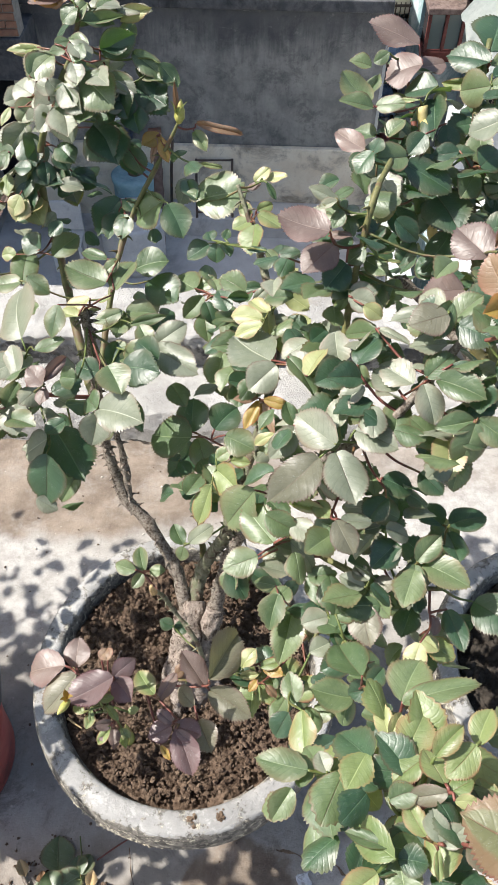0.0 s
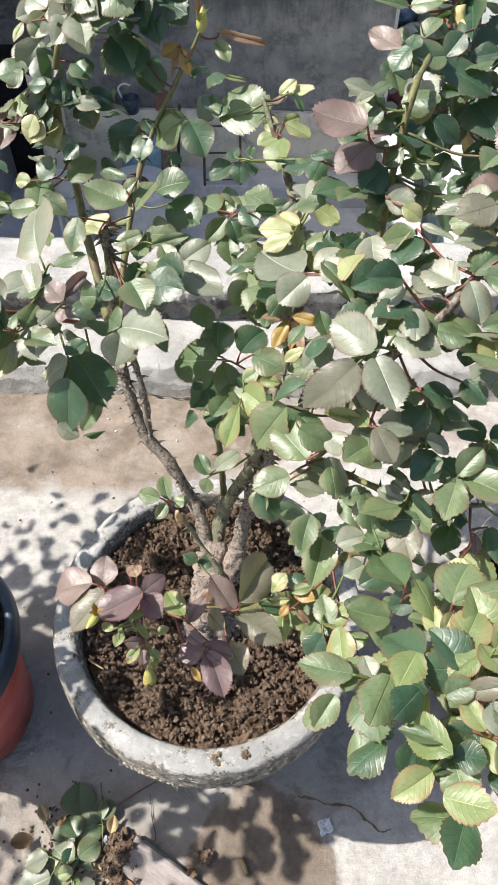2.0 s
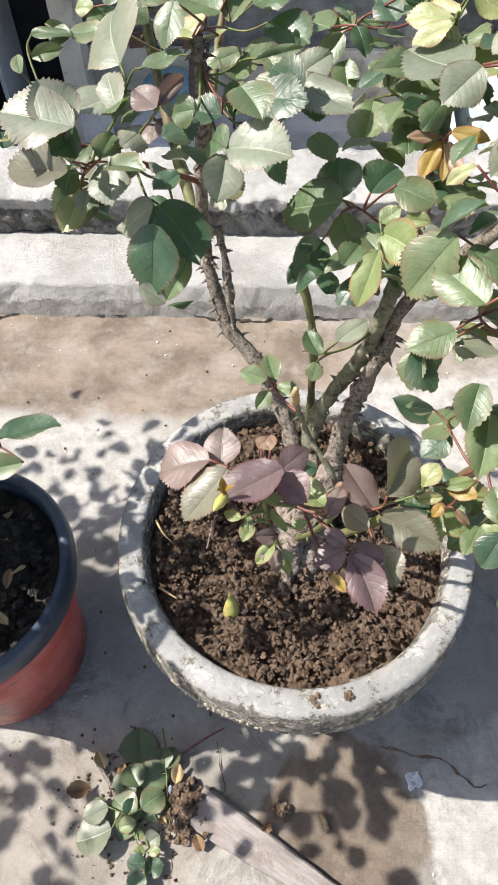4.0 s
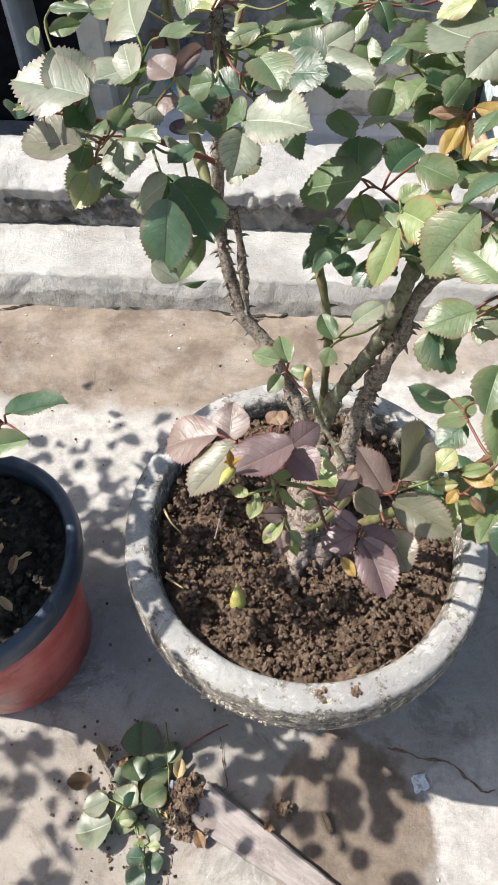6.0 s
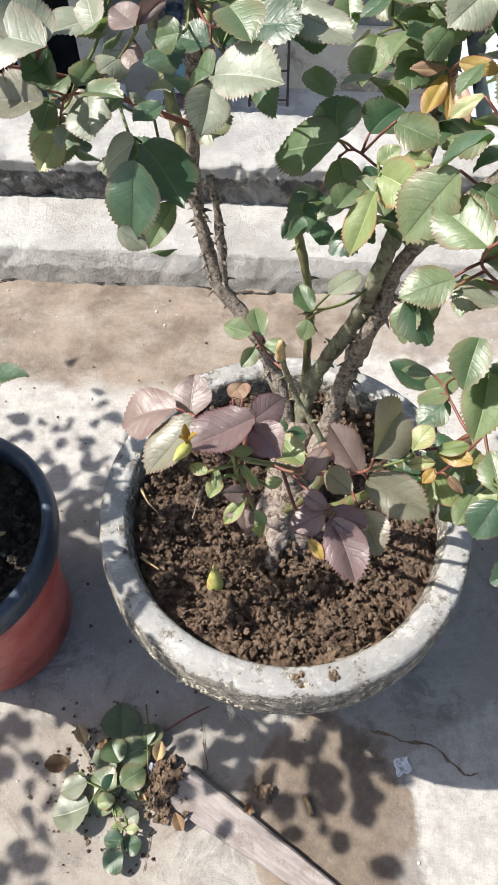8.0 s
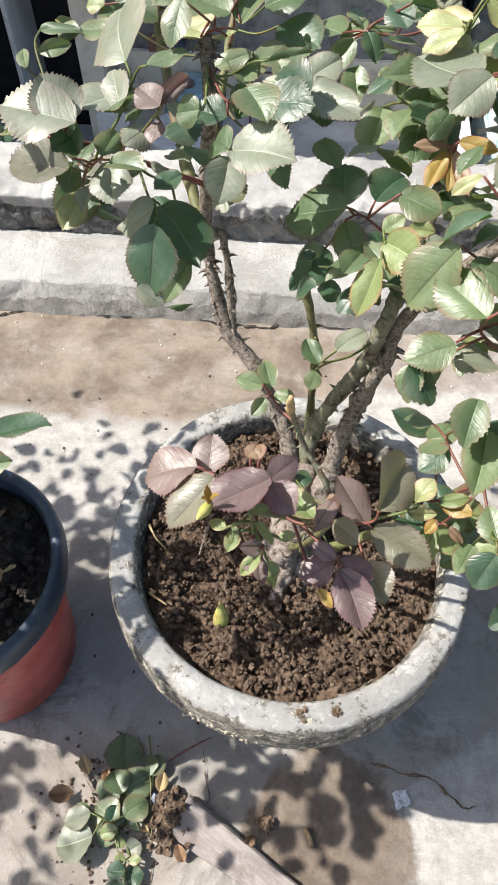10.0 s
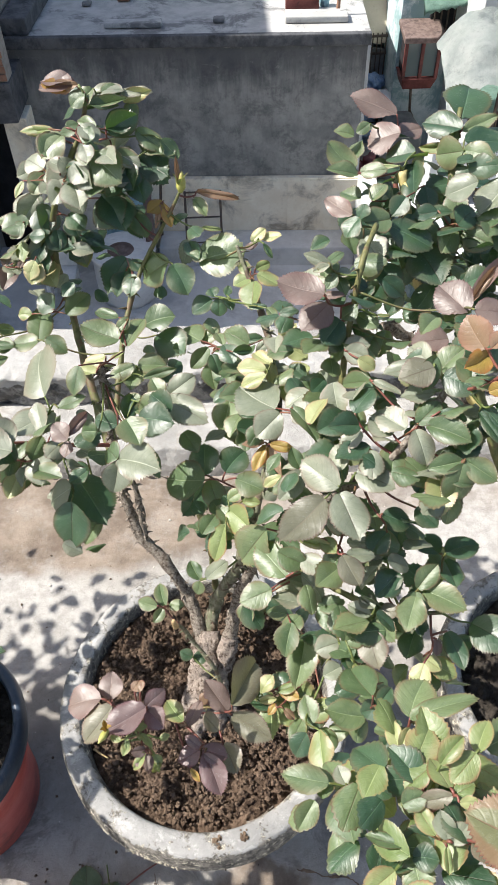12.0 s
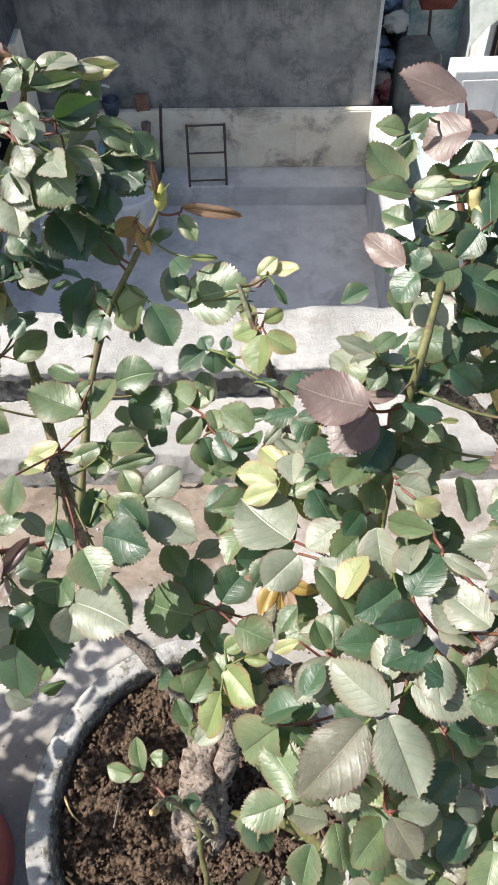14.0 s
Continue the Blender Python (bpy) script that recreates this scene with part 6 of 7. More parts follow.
cane(right_rose, [(0.52, 0.47, 0.39), (0.46, 0.56, 0.62), (0.36, 0.70, 0.86), (0.30, 0.80, 1.04), (0.283, 0.85, 1.16), (0.298, 0.92, 1.23)], 0.011, 0.003, M_CANE, 14, 21, "long green cane")
cane(right_rose, [(0.36, 0.70, 0.86), (0.28, 0.77, 0.96), (0.235, 0.80, 1.08), (0.213, 0.845, 1.185)], 0.008, 0.006, M_YELLOW_CANE, 8, 22, "yellowish cane, cut at the top")
cane(right_rose, [(0.36, 0.70, 0.86), (0.27, 0.78, 0.93), (0.225, 0.79, 0.965), (0.205, 0.785, 0.975)], 0.010, 0.009, M_BARK, 2, 23, "sawn brown stub", 0.5)
cane(right_rose, [(0.235, 0.80, 1.06), (0.215, 0.88, 1.15), (0.20, 0.93, 1.21)], 0.005, 0.002, M_STALK, 2, 24, "mauve young shoot")
sprig(right_rose, ("p", 0.218, 0.935, 1.217, -72, 21, -20, 0.067, 0.035), ("p", 0.218, 0.899, 1.210, -78, -19, -17, 0.046, 0.043), ("p", 0.226, 0.937, 1.190, 61, -1, 16, 0.039, 0.030))
sprig(right_rose, ("g", 0.177, 0.906, 1.220, -97, -31, -57, 0.020, 0.015))
sprig(right_rose, ("d", 0.302, 0.921, 1.215, 24, 24, 19, 0.063, 0.058), ("d", 0.295, 0.886, 1.218, -52, -2, -29, 0.056, 0.035), ("g", 0.298, 0.893, 1.211, 80, 20, 34, 0.048, 0.021), ("y", 0.295, 0.887, 1.205, -67, 8, -20, 0.027, 0.022), ("y", 0.288, 0.897, 1.190, -78, -8, -84, 0.041, 0.012))
sprig(right_rose, ("d", 0.234, 0.870, 1.197, -70, -14, -19, 0.040, 0.034), ("y", 0.208, 0.842, 1.193, -71, -6, -40, 0.033, 0.006))
sprig(right_rose, ("g", 0.154, 0.864, 1.179, -49, 34, -4, 0.049, 0.042), ("g", 0.155, 0.837, 1.186, -88, 19, -21, 0.040, 0.021), ("g", 0.160, 0.851, 1.182, 117, 20, 35, 0.035, 0.021))
sprig(right_rose, ("d", 0.295, 0.870, 1.210, 94, 0, 15, 0.054, 0.045), ("g", 0.290, 0.851, 1.207, 144, 10, 51, 0.043, 0.027), ("g", 0.289, 0.848, 1.207, -47, -24, -71, 0.042, 0.038), ("d", 0.292, 0.825, 1.196, 115, 17, 50, 0.042, 0.030))
sprig(right_rose, ("d", 0.231, 0.864, 1.184, -170, -13, 29, 0.063, 0.033), ("l", 0.235, 0.856, 1.180, 21, 46, -12, 0.019, 0.015))
sprig(right_rose, ("s", 0.291, 0.777, 1.204, -78, -28, -35, 0.041, 0.036))
sprig(right_rose, ("s", 0.338, 0.800, 1.192, -128, -26, 8, 0.055, 0.050))
sprig(right_rose, ("g", 0.332, 0.754, 1.169, -64, -20, -28, 0.042, 0.030), ("g", 0.339, 0.765, 1.149, -148, -13, 11, 0.039, 0.036))
sprig(right_rose, ("g", 0.184, 0.754, 1.171, -112, 13, -37, 0.037, 0.034), ("d", 0.185, 0.760, 1.159, 111, -17, 27, 0.060, 0.042))
sprig(right_rose, ("d", 0.250, 0.783, 1.162, -82, -11, -34, 0.030, 0.020), ("d", 0.271, 0.760, 1.156, 48, 10, 26, 0.039, 0.033), ("g", 0.271, 0.769, 1.145, -149, -22, -34, 0.036, 0.033), ("g", 0.283, 0.769, 1.140, 138, -1, 55, 0.042, 0.034))
sprig(right_rose, ("s", 0.150, 0.737, 1.156, 157, -10, 15, 0.041, 0.035), ("d", 0.140, 0.724, 1.193, -125, -33, 10, 0.027, 0.025), ("d", 0.142, 0.738, 1.181, 26, 23, -15, 0.025, 0.020))
sprig(right_rose, ("p", 0.135, 0.744, 1.185, -35, 1, -42, 0.049, 0.023))
sprig(right_rose, ("y", 0.169, 0.687, 1.161, -105, -29, -20, 0.042, 0.023), ("d", 0.180, 0.756, 1.105, 157, -20, 9, 0.041, 0.034))
sprig(right_rose, ("d", 0.228, 0.767, 1.118, 158, -10, 13, 0.058, 0.054), ("d", 0.214, 0.762, 1.100, -155, -59, 14, 0.030, 0.028), ("d", 0.219, 0.782, 1.045, -136, -44, -13, 0.036, 0.026))
sprig(right_rose, ("d", 0.248, 0.734, 1.087, -132, -31, 7, 0.042, 0.036))
sprig(right_rose, ("d", 0.272, 0.693, 1.115, 89, 26, 26, 0.035, 0.030))
sprig(right_rose, ("d", 0.243, 0.834, 1.168, 168, -33, -1, 0.032, 0.026), ("d", 0.211, 0.796, 1.176, -127, -33, -19, 0.028, 0.025))
sprig(right_rose, ("g", 0.169, 0.802, 1.169, 58, 39, 0, 0.027, 0.023))
leaf_mass(right_rose, 180, (0.25, 0.76, 0.92), (0.50, 0.98, 1.12), "dddg", 61)
under_leaves(right_rose, 120, "dgd", 62, (0.1, 0.6, 1.0), (0.4, 1.0, 1.3), (0.026, 0.042), (0.006, 0.06), 0.026)
leafy_canes(right_rose, (0.56, 0.47, 0.41), ((0.50, 0.62, 1.18), (0.62, 0.40, 1.20), (0.72, 0.60, 1.15), (0.58, 0.80, 1.2)), 200, "dgd", 63, 0.075)

# ---- the plant in the red pot ----
left_rose = thing("rose_bush", (-0.64, 0.52, 0.30), "small green rose shoot in the red pot", "rose bush")
cane(left_rose, [(-0.62, 0.50, 0.29), (-0.60, 0.46, 0.50), (-0.458, 0.396, 0.719), (-0.398, 0.376, 0.779)], 0.005, 0.002, M_CANE, 6, 31, "thin green cane")
sprig(left_rose, ("d", -0.371, 0.375, 0.802, 67, 0, -28, 0.054, 0.030), ("g", -0.349, 0.359, 0.789, -92, -13, -28, 0.046, 0.023), ("d", -0.384, 0.375, 0.802, -61, 2, -28, 0.035, 0.025), ("d", -0.383, 0.381, 0.782, -128, -36, -28, 0.046, 0.026))
# Unseen upper canes, placed so their leaves shade the rim, soil and floor.
leafy_canes(left_rose, (-0.66, 0.48, 0.30), ((-0.72, 0.52, 0.98), (-0.66, 0.40, 0.90), (-0.78, 0.66, 1.02), (-0.86, 0.48, 0.95), (-0.80, 0.20, 1.02), (-0.74, 0.60, 0.90), (-0.96, 0.66, 0.98), (-0.98, 0.86, 0.90), (-0.90, 0.78, 0.84), (-0.92, 0.52, 1.04)), 640, "gd", 71, 0.080)
# Unseen pot and bush, added to cast dappled shade on the left floor.
OPOT = Vector((-1.36, 0.52, 0.0))
opot = thing("cement_pot", OPOT, "unseen grey cement flower pot added under the shading rose", "flower pot")
part("body", turned(outer, 160, 0.95, 0.97, 0.016, 23.0, None, 0.0045), M_POT, opot, "rough grey cement", True, Matrix.Translation(OPOT))
osoil = thing("pot_soil", OPOT + Vector((0, 0, 0.40)), "dark soil in the added unseen pot", "soil", kind="stuff")
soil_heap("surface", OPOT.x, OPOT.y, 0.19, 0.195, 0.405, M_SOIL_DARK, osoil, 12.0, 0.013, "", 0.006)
shade_rose = thing("rose_bush", OPOT + Vector((0, 0, 0.41)), "wide unseen rose bush added to shade the floor", "rose bush")
leafy_canes(shade_rose, (-1.36, 0.52, 0.40), ((-1.10, 0.72, 1.15), (-1.25, 0.90, 1.20), (-1.45, 0.85, 1.22), (-1.62, 0.75, 1.15), (-1.40, 0.62, 1.25), (-1.30, 0.16, 1.15), (-1.50, 0.10, 1.18)), 470, "gd", 81, 0.105)

# ---- lower yard and the houses beyond ----
FAR = pose(0, 8, 0, 0, 0, -3.0) @ pose(0, -8, 0)
structure("ground", block(-90, 90, -60, 120, -3.9, -3.75), M_SAND, "dry sandy ground running off between the houses", "ground")
structure("yard_floor", block(-4.2, 1.75, 1.7, 8.0, -3.75, -3.55), M_LOWER, "grey concrete floor of the lower yard", "floor", FAR)
structure("yard_kerb", block(-0.85, 1.52, 7.55, 7.95, -3.56, -3.30, 0.02), M_LOWER, "low grey cement shelf along the yard wall", "shelf", FAR, True)
cream = structure("yard_wall", block(-2.12, 1.75, 7.95, 8.02, -3.75, -2.62, 0.01), M_CREAM, "cream plastered yard wall, stained and flaking", "wall", FAR)
structure("yard_wall_patch", block(0.70, 1.53, 7.935, 7.952, -3.305, -2.64, 0.004), M_CREAM, "later layer of plaster on the yard wall", "wall", FAR)
structure("side_wall", block(1.52, 1.74, 1.8, 7.95, -3.75, -2.62, 0.02), M_WHITE_HOUSE, "white painted side wall of the yard", "wall", FAR)

house = thing("neighbour_house", (-0.4, 8.1, -2.6), "flat-roofed house with dark weathered grey walls", "house")
part("wall", block(-2.28, 1.50, 8.03, 13.5, -3.75, -1.16), M_WALL, house, "dark weathered grey render", False, FAR)
part("roof", block(-2.30, 1.53, 8.01, 13.6, -1.16, -1.10, 0.01), M_ROOF, house, "pale grey screed roof", False, FAR)
# Lip and kerb are painted dark for the shade on this side.
part("eave", block(-2.30, 1.53, 7.995, 8.075, -1.20, -1.085, 0.012), M_SHADED_RENDER, house, "lip along the roof edge, coloured dark for shade", True, FAR)
part("corner_strip", block(1.50, 1.545, 8.105, 8.2, -3.0, -1.17, 0.006), M_WHITE_HOUSE, house, "white painted corner strip", False, FAR)
part("kerb", block(-2.30, -2.02, 8.10, 12.5, -1.10, -0.93, 0.02), M_SHADED_RENDER, house, "cement kerb along the roof edge, coloured dark for shade", True, FAR)
bm = block(-2.02, -0.4, 11.2, 11.5, -1.10, -0.90, 0.02)
block(-0.3, 0.9, 10.6, 10.9, -1.10, -0.86, 0.02, 2, bm)
part("upstand", bm, M_GREY, house, "low dark upstands across the roof", False, FAR)

for x, y, sx, sy, sz, mat, nm, lab in ((-0.95, 8.32, 0.30, 0.07, 0.06, M_ROOF, "plank", "weathered plank lying on the roof"), (-1.15, 9.15, 0.07, 0.07, 0.08, M_BRICK, "brick_piece", "broken brick lying on the roof"),
                                       (-0.05, 8.42, 0.06, 0.05, 0.05, M_GREY, "stone_piece", "dark stone lying on the roof"), (0.98, 8.45, 0.33, 0.12, 0.07, M_ROOF, "concrete_slab", "pale concrete slab lying on the roof"),
                                       (-1.55, 9.0, 0.05, 0.05, 0.04, M_GREY, "stone_piece", "dark stone lying on the roof")):
    t = thing(nm, FAR @ Vector((x, y, -1.10)), lab, nm.split("_")[0])
    part("body", block(x - sx, x + sx, y - sy, y + sy, -1.092, -1.10 + sz, 0.012), mat, t, "", True, FAR)

planter = thing("planter", FAR @ Vector((0.84, 8.75, -1.10)), "long red planter box with a spiky plant", "planter")
bm = block(0.66, 1.02, 8.68, 8.84, -1.10, -0.97, 0.012)
part("box", bm, M_BOXRED, planter, "red painted box", True, FAR)
random.seed(5)
bm = bmesh.new()
for i in range(46):
    b = Vector((random.uniform(0.69, 0.99), random.uniform(8.70, 8.82), -0.98))
    tip = b + Vector((random.uniform(-0.12, 0.12), random.uniform(-0.06, 0.1), random.uniform(0.10, 0.26)))
    tube([b, (b + tip) / 2 + Vector((0, 0, 0.03)), tip], 0.008, 0.001, 4, 0, 0, bm)
part("plant", bm, M_BUD, planter, "spiky yellow-green leaves", True, FAR)
pail = thing("bucket", FAR @ Vector((1.09, 8.88, -1.10)), "small bright blue plastic bucket", "bucket")
part("body", turned([(0.0, 0.0), (0.05, 0.0), (0.065, 0.12), (0.06, 0.12), (0.045, 0.01), (0, 0.01)], 20), M_BLUE, pail, "", True, FAR @ pose(1.09, 8.88, -1.10))
tank = thing("water_tank", FAR @ Vector((1.05, 10.3, -1.10)), "dark round water tank on the roof", "tank")
part("body", turned([(0.0, 0.0), (0.42, 0.0), (0.43, 0.25), (0.41, 0.28), (0.43, 0.31), (0.42, 0.7), (0.2, 0.82), (0, 0.84)], 28), M_BLACK, tank, "", True, FAR @ pose(1.05, 10.3, -1.10))
post = thing("post", FAR @ Vector((1.22, 8.6, -1.10)), "thin orange-brown wooden post with leaves", "post")
part("shaft", tube(curve_points([(1.22, 8.6, -1.1), (1.225, 8.6, -0.8), (1.215, 8.62, -0.45)]), 0.022, 0.016, 6, 0.3), M_BRICK, post, "", True, FAR)

# left-hand house: brick pier, slab, dark doorway and pillar
left = thing("brick_house", (-2.9, 7.6, -3.55), "unplastered brick house with a dark open doorway", "house")
core = part("wall", block(-5.0, -2.155, 7.55, 7.78, -1.30, -0.775, 0.006, 2, block(-5.0, -2.30, 7.78, 9.0, -1.30, -0.86)), M_MORTAR, left, "rough mortar between bricks", False)
# Two unseen blocks, added and sized to throw shade over roof and yard.
part("roof_shade_block", block(-9.5, -4.9, 8.2, 17.0, -3.75, 5.65), M_GREY, left, "tall unseen grey block added to shade the roof", False)
part("yard_shade_block", block(-9.5, -4.9, 2.6, 8.2, -3.75, 5.1), M_GREY, left, "unseen grey block added to shade the yard", False)
part("slab", block(-5.0, -2.14, 7.50, 9.3, -1.69, -1.295, 0.015), M_SHADED_RENDER, left, "grey concrete lintel slab", False)
part("pillar", block(-2.335, -2.085, 7.62, 7.95, -3.75, -1.69, 0.012), M_CREAM, left, "cream painted pillar", False)
# Solid block whose black colour stands in for the unlit room.
part("doorway", block(-5.0, -2.335, 8.3, 9.0, -3.75, -1.69), M_DARK, left, "near-black block painted as the doorway's unlit inside", False)
part("door_leaf", block(-2.98, -2.93, 7.5, 8.3, -3.75, -1.72, 0.006), M_WHITE_HOUSE, left, "pale open door leaf", False)
part("steps", block(-5.0, -2.3, 9.0, 9.5, -1.30, -0.62, 0.01, 2, block(-5.0, -2.3, 9.5, 10.4, -1.30, -0.36, 0.01, 2, block(-5.0, -2.3, 10.4, 15.0, -1.30, 0.5, 0.01))), M_SHADED_RENDER, left, "concrete steps on the roof, coloured dark for shade", False)
brick_me = mesh_of("brick", block(-0.105, 0.105, -0.012, 0.012, -0.031, 0.031, 0.004, 1), M_BRICK, False)
random.seed(9)
for r in range(7):
    for c in range(5):
        b = new("brick", brick_me)
        hang(b, core, pose(-2.262 - c * 0.222 - (0.108 if r % 2 else 0) + random.uniform(-.008, .008), 7.545 + random.uniform(-0.006, 0.003), -1.252 + r * 0.0715, 0, random.uniform(-1, 1), random.uniform(-1, 1)))

half_me = mesh_of("brick", block(-0.05, 0.05, -0.012, 0.012, -0.031, 0.031, 0.004, 1), M_BRICK, False)
for r in (1, 3, 5):
    b = new("brick", half_me)
    hang(b, core, pose(-2.207 + random.uniform(-.006, .004), 7.545, -1.252 + r * 0.0715, 0, random.uniform(-1, 1), 0))

ladder = thing("ladder", (-0.31, 7.59, -3.30), "short rusty iron ladder leaning on the yard wall", "ladder")
for x in (-0.525, -0.105):
    part("rail", block(x - 0.014, x + 0.014, -0.012, 0.012, 0, 0.66, 0.003, 1), M_IRON, ladder, "", False, pose(0, 7.585, -3.31, -33))
for h in (0.07, 0.36, 0.645):
    part("rung", block(-0.525, -0.105, -0.010, 0.010, h - 0.010, h + 0.010, 0.003, 1), M_IRON, ladder, "", False, pose(0, 7.581, -3.31, -33))
pipe = thing("drain_pipe", (-0.84, 7.9, -3.55), "thin dark drain pipe up the wall", "pipe")
part("tube", tube([Vector((-0.86, 7.9, -3.55)), Vector((-0.82, 7.9, -2.9)), Vector((-0.78, 7.9, -2.5))], 0.017, 0.017, 8), M_IRON, pipe)
stub = thing("timber_post", (-0.95, 7.24, -3.55), "dark weathered timber post standing in the yard", "post")
part("shaft", tube(curve_points([(-0.95, 7.24, -3.55), (-0.92, 7.24, -2.95), (-0.88, 7.22, -2.32)]), 0.062, 0.052, 8, 0.25), M_LID, stub)

drum = thing("water_drum", (-1.21, 7.68, -3.55), "round blue plastic water drum with a lid", "drum")
part("body", turned([(0.0, 0.0), (0.25, 0.0), (0.27, 0.2), (0.255, 0.24), (0.27, 0.28), (0.26, 0.72)], 40), M_BLUE, drum, "", True, pose(-1.21, 7.68, -3.55))
lid = part("lid", turned([(0.275, 0.70), (0.28, 0.75), (0.26, 0.77), (0.12, 0.76), (0.0, 0.765)], 40), M_BLUE, drum, "pale blue lid", True, pose(-1.21, 7.68, -3.55))
part("knob", turned([(0.085, 0.0), (0.08, 0.03), (0.05, 0.05), (0.0, 0.052)], 20), M_LID, lid, "dull brown knob", True, pose(-1.21, 7.68, -2.787))
tub = thing("water_drum", (-1.22, 7.06, -3.55), "broad white plastic drum with a lid", "drum")
part("body", turned([(0.0, 0.0), (0.31, 0.0), (0.345, 0.08), (0.355, 0.30), (0.345, 0.33), (0.355, 0.36), (0.35, 0.58)], 44), M_TUB, tub, "", True, pose(-1.22, 7.06, -3.55))
lid = part("lid", turned([(0.365, 0.565), (0.372, 0.60), (0.35, 0.62), (0.30, 0.605), (0.17, 0.615), (0.0, 0.61)], 44), M_TUB, tub, "white lid", True, pose(-1.22, 7.06, -3.55))
part("knob", turned([(0.15, 0.0), (0.145, 0.012), (0.07, 0.014), (0.065, 0.05), (0.0, 0.055)], 24), M_LID, lid, "dull brown knob", True, pose(-1.24, 7.04, -2.938))
for x in (-1.58, -0.99):
    q = FAR @ Vector((x, 7.985, -2.62))
    t = thing("brick_piece", q, "weathered brick standing on the yard wall", "brick", "bricks on the yard wall")
    part("body", block(-0.075, 0.075, -0.035, 0.035, 0.0, 0.17, 0.008), M_BRICK, t, "", False, Matrix.Translation(q) @ pose(0, 0, 0, 0, 0, 8))
q = Vector((-1.33, 7.98, -2.625))
pail = thing("bucket", q, "small black plastic bucket on the yard wall", "bucket")
part("body", turned([(0.0, 0.0), (0.075, 0.0), (0.10, 0.17), (0.092, 0.17), (0.07, 0.01), (0.0, 0.01)], 24), M_BLACK, pail, "", True, Matrix.Translation(q))
part("handle", tube(curve_points([q + Vector((-0.09, 0, 0.16)), q + Vector((-0.12, 0, 0.27)), q + Vector((-0.05, 0, 0.32)), q + Vector((0.02, 0, 0.30))]), 0.012, 0.012, 6), M_TUB, pail, "pale bent hose end")
stool = thing("plastic_chair", (-1.95, 7.0, -3.55), "low pinkish plastic chair in the yard", "chair")
part("seat", block(-2.12, -1.78, 6.85, 7.15, -3.22, -3.18, 0.015), M_TUB, stool)
part("backrest", block(-2.12, -1.78, 7.13, 7.17, -3.18, -2.82, 0.015), M_TUB, stool)
for x in (-2.10, -1.80):
    for y in (6.87, 7.13):
        part("leg", block(x - 0.02, x + 0.02, y - 0.02, y + 0.02, -3.55, -3.22, 0.006), M_TUB, stool)

# right-hand house
rh = thing("blue_house", (2.6, 8.6, -3.75), "pale blue and white house with a green awning", "house")
part("wall", block(2.05, 6.0, 9.0, 12.0, -3.75, 1.2), M_BLUE_HOUSE, rh, "streaked pale blue paint", False)
part("side_block", block(2.66, 6.0, 8.0, 9.0, -3.75, -0.55), M_WHITE_HOUSE, rh, "bright white painted block", False)
w = part("window", block(2.38, 2.68, 8.955, 9.0, -1.46, -1.02), M_DARK, rh, "dark barred window", False)
for i in range(4):
    part("bar", block(2.41 + i * 0.075, 2.425 + i * 0.075, 8.93, 8.95, -1.46, -1.02), M_IRON, w, "", False)
bm = bmesh.new()
cols, rows_ = 22, 5
grid = [[bm.verts.new((2.20 + 0.52 * i / cols, 9.0 - 0.42 * math.sin(j / rows_ * 1.5) + 0.006 * math.sin(i * 2.0), -0.98 - 0.20 * (1 - math.cos(j / rows_ * 1.5)) + (0.03 * abs(math.sin(i * 0.9)) if j == rows_ else 0) + 0.09 * i / cols)) for i in range(cols + 1)] for j in range(rows_ + 1)]
for j in range(rows_):
    for i in range(cols):
        bm.faces.new((grid[j][i], grid[j][i + 1], grid[j + 1][i + 1], grid[j + 1][i]))
bmesh.ops.solidify(bm, geom=bm.faces[:], thickness=0.008)
part("awning", bm, M_AWNING, rh, "scalloped green fabric awning")
bm = bmesh.new()
grid = [[bm.verts.new((2.62 + 0.9 * i / 26, 8.0 - 0.40 * math.sin(j / 5 * 1.5), -1.62 - 0.17 * (1 - math.cos(j / 5 * 1.5)) - (0.03 * abs(math.sin(i * 0.8)) if j == 5 else 0))) for i in range(27)] for j in range(6)]
for j in range(5):
    for i in range(26):
        bm.faces.new((grid[j][i], grid[j][i + 1], grid[j + 1][i + 1], grid[j + 1][i]))
bmesh.ops.solidify(bm, geom=bm.faces[:], thickness=0.008)
part("awning", bm, M_AWNING, rh, "scalloped green fabric awning")
w = part("window", block(2.72, 3.5, 7.975, 8.0, -2.45, -1.85), M_DARK, rh, "dark barred window", False)
for i in range(8):
    part("bar", block(2.76 + i * 0.09, 2.775 + i * 0.09, 7.955, 7.975, -2.45, -1.85), M_IRON, w, "", False)
bm = block(2.06, 2.47, 8.62, 9.0, -1.97, -1.83, 0.01)
for v in bm.verts:
    if v.co.z < -1.9:
        v.co.x = 2.265 + (v.co.x - 2.265) * 0.82
        v.co.y = 9.0 + (v.co.y - 9.0) * 0.85
box_ = part("window_box", bm, M_BOXRED, rh, "red timber bay with small panes", False)
bm = block(2.03, 2.50, 8.58, 9.0, -1.44, -1.38, 0.01)
for v in bm.verts:
    v.co.z += (v.co.y - 8.58) * 0.16 + 0.010 * noise.noise(v.co * 9)
part("roof", bm, M_LID, box_, "weathered brown lid", False)
for x in (2.075, 2.265, 2.455):
    part("post", block(x - 0.018, x + 0.018, 8.63, 8.67, -1.83, -1.43), M_BOXRED, box_, "", False)
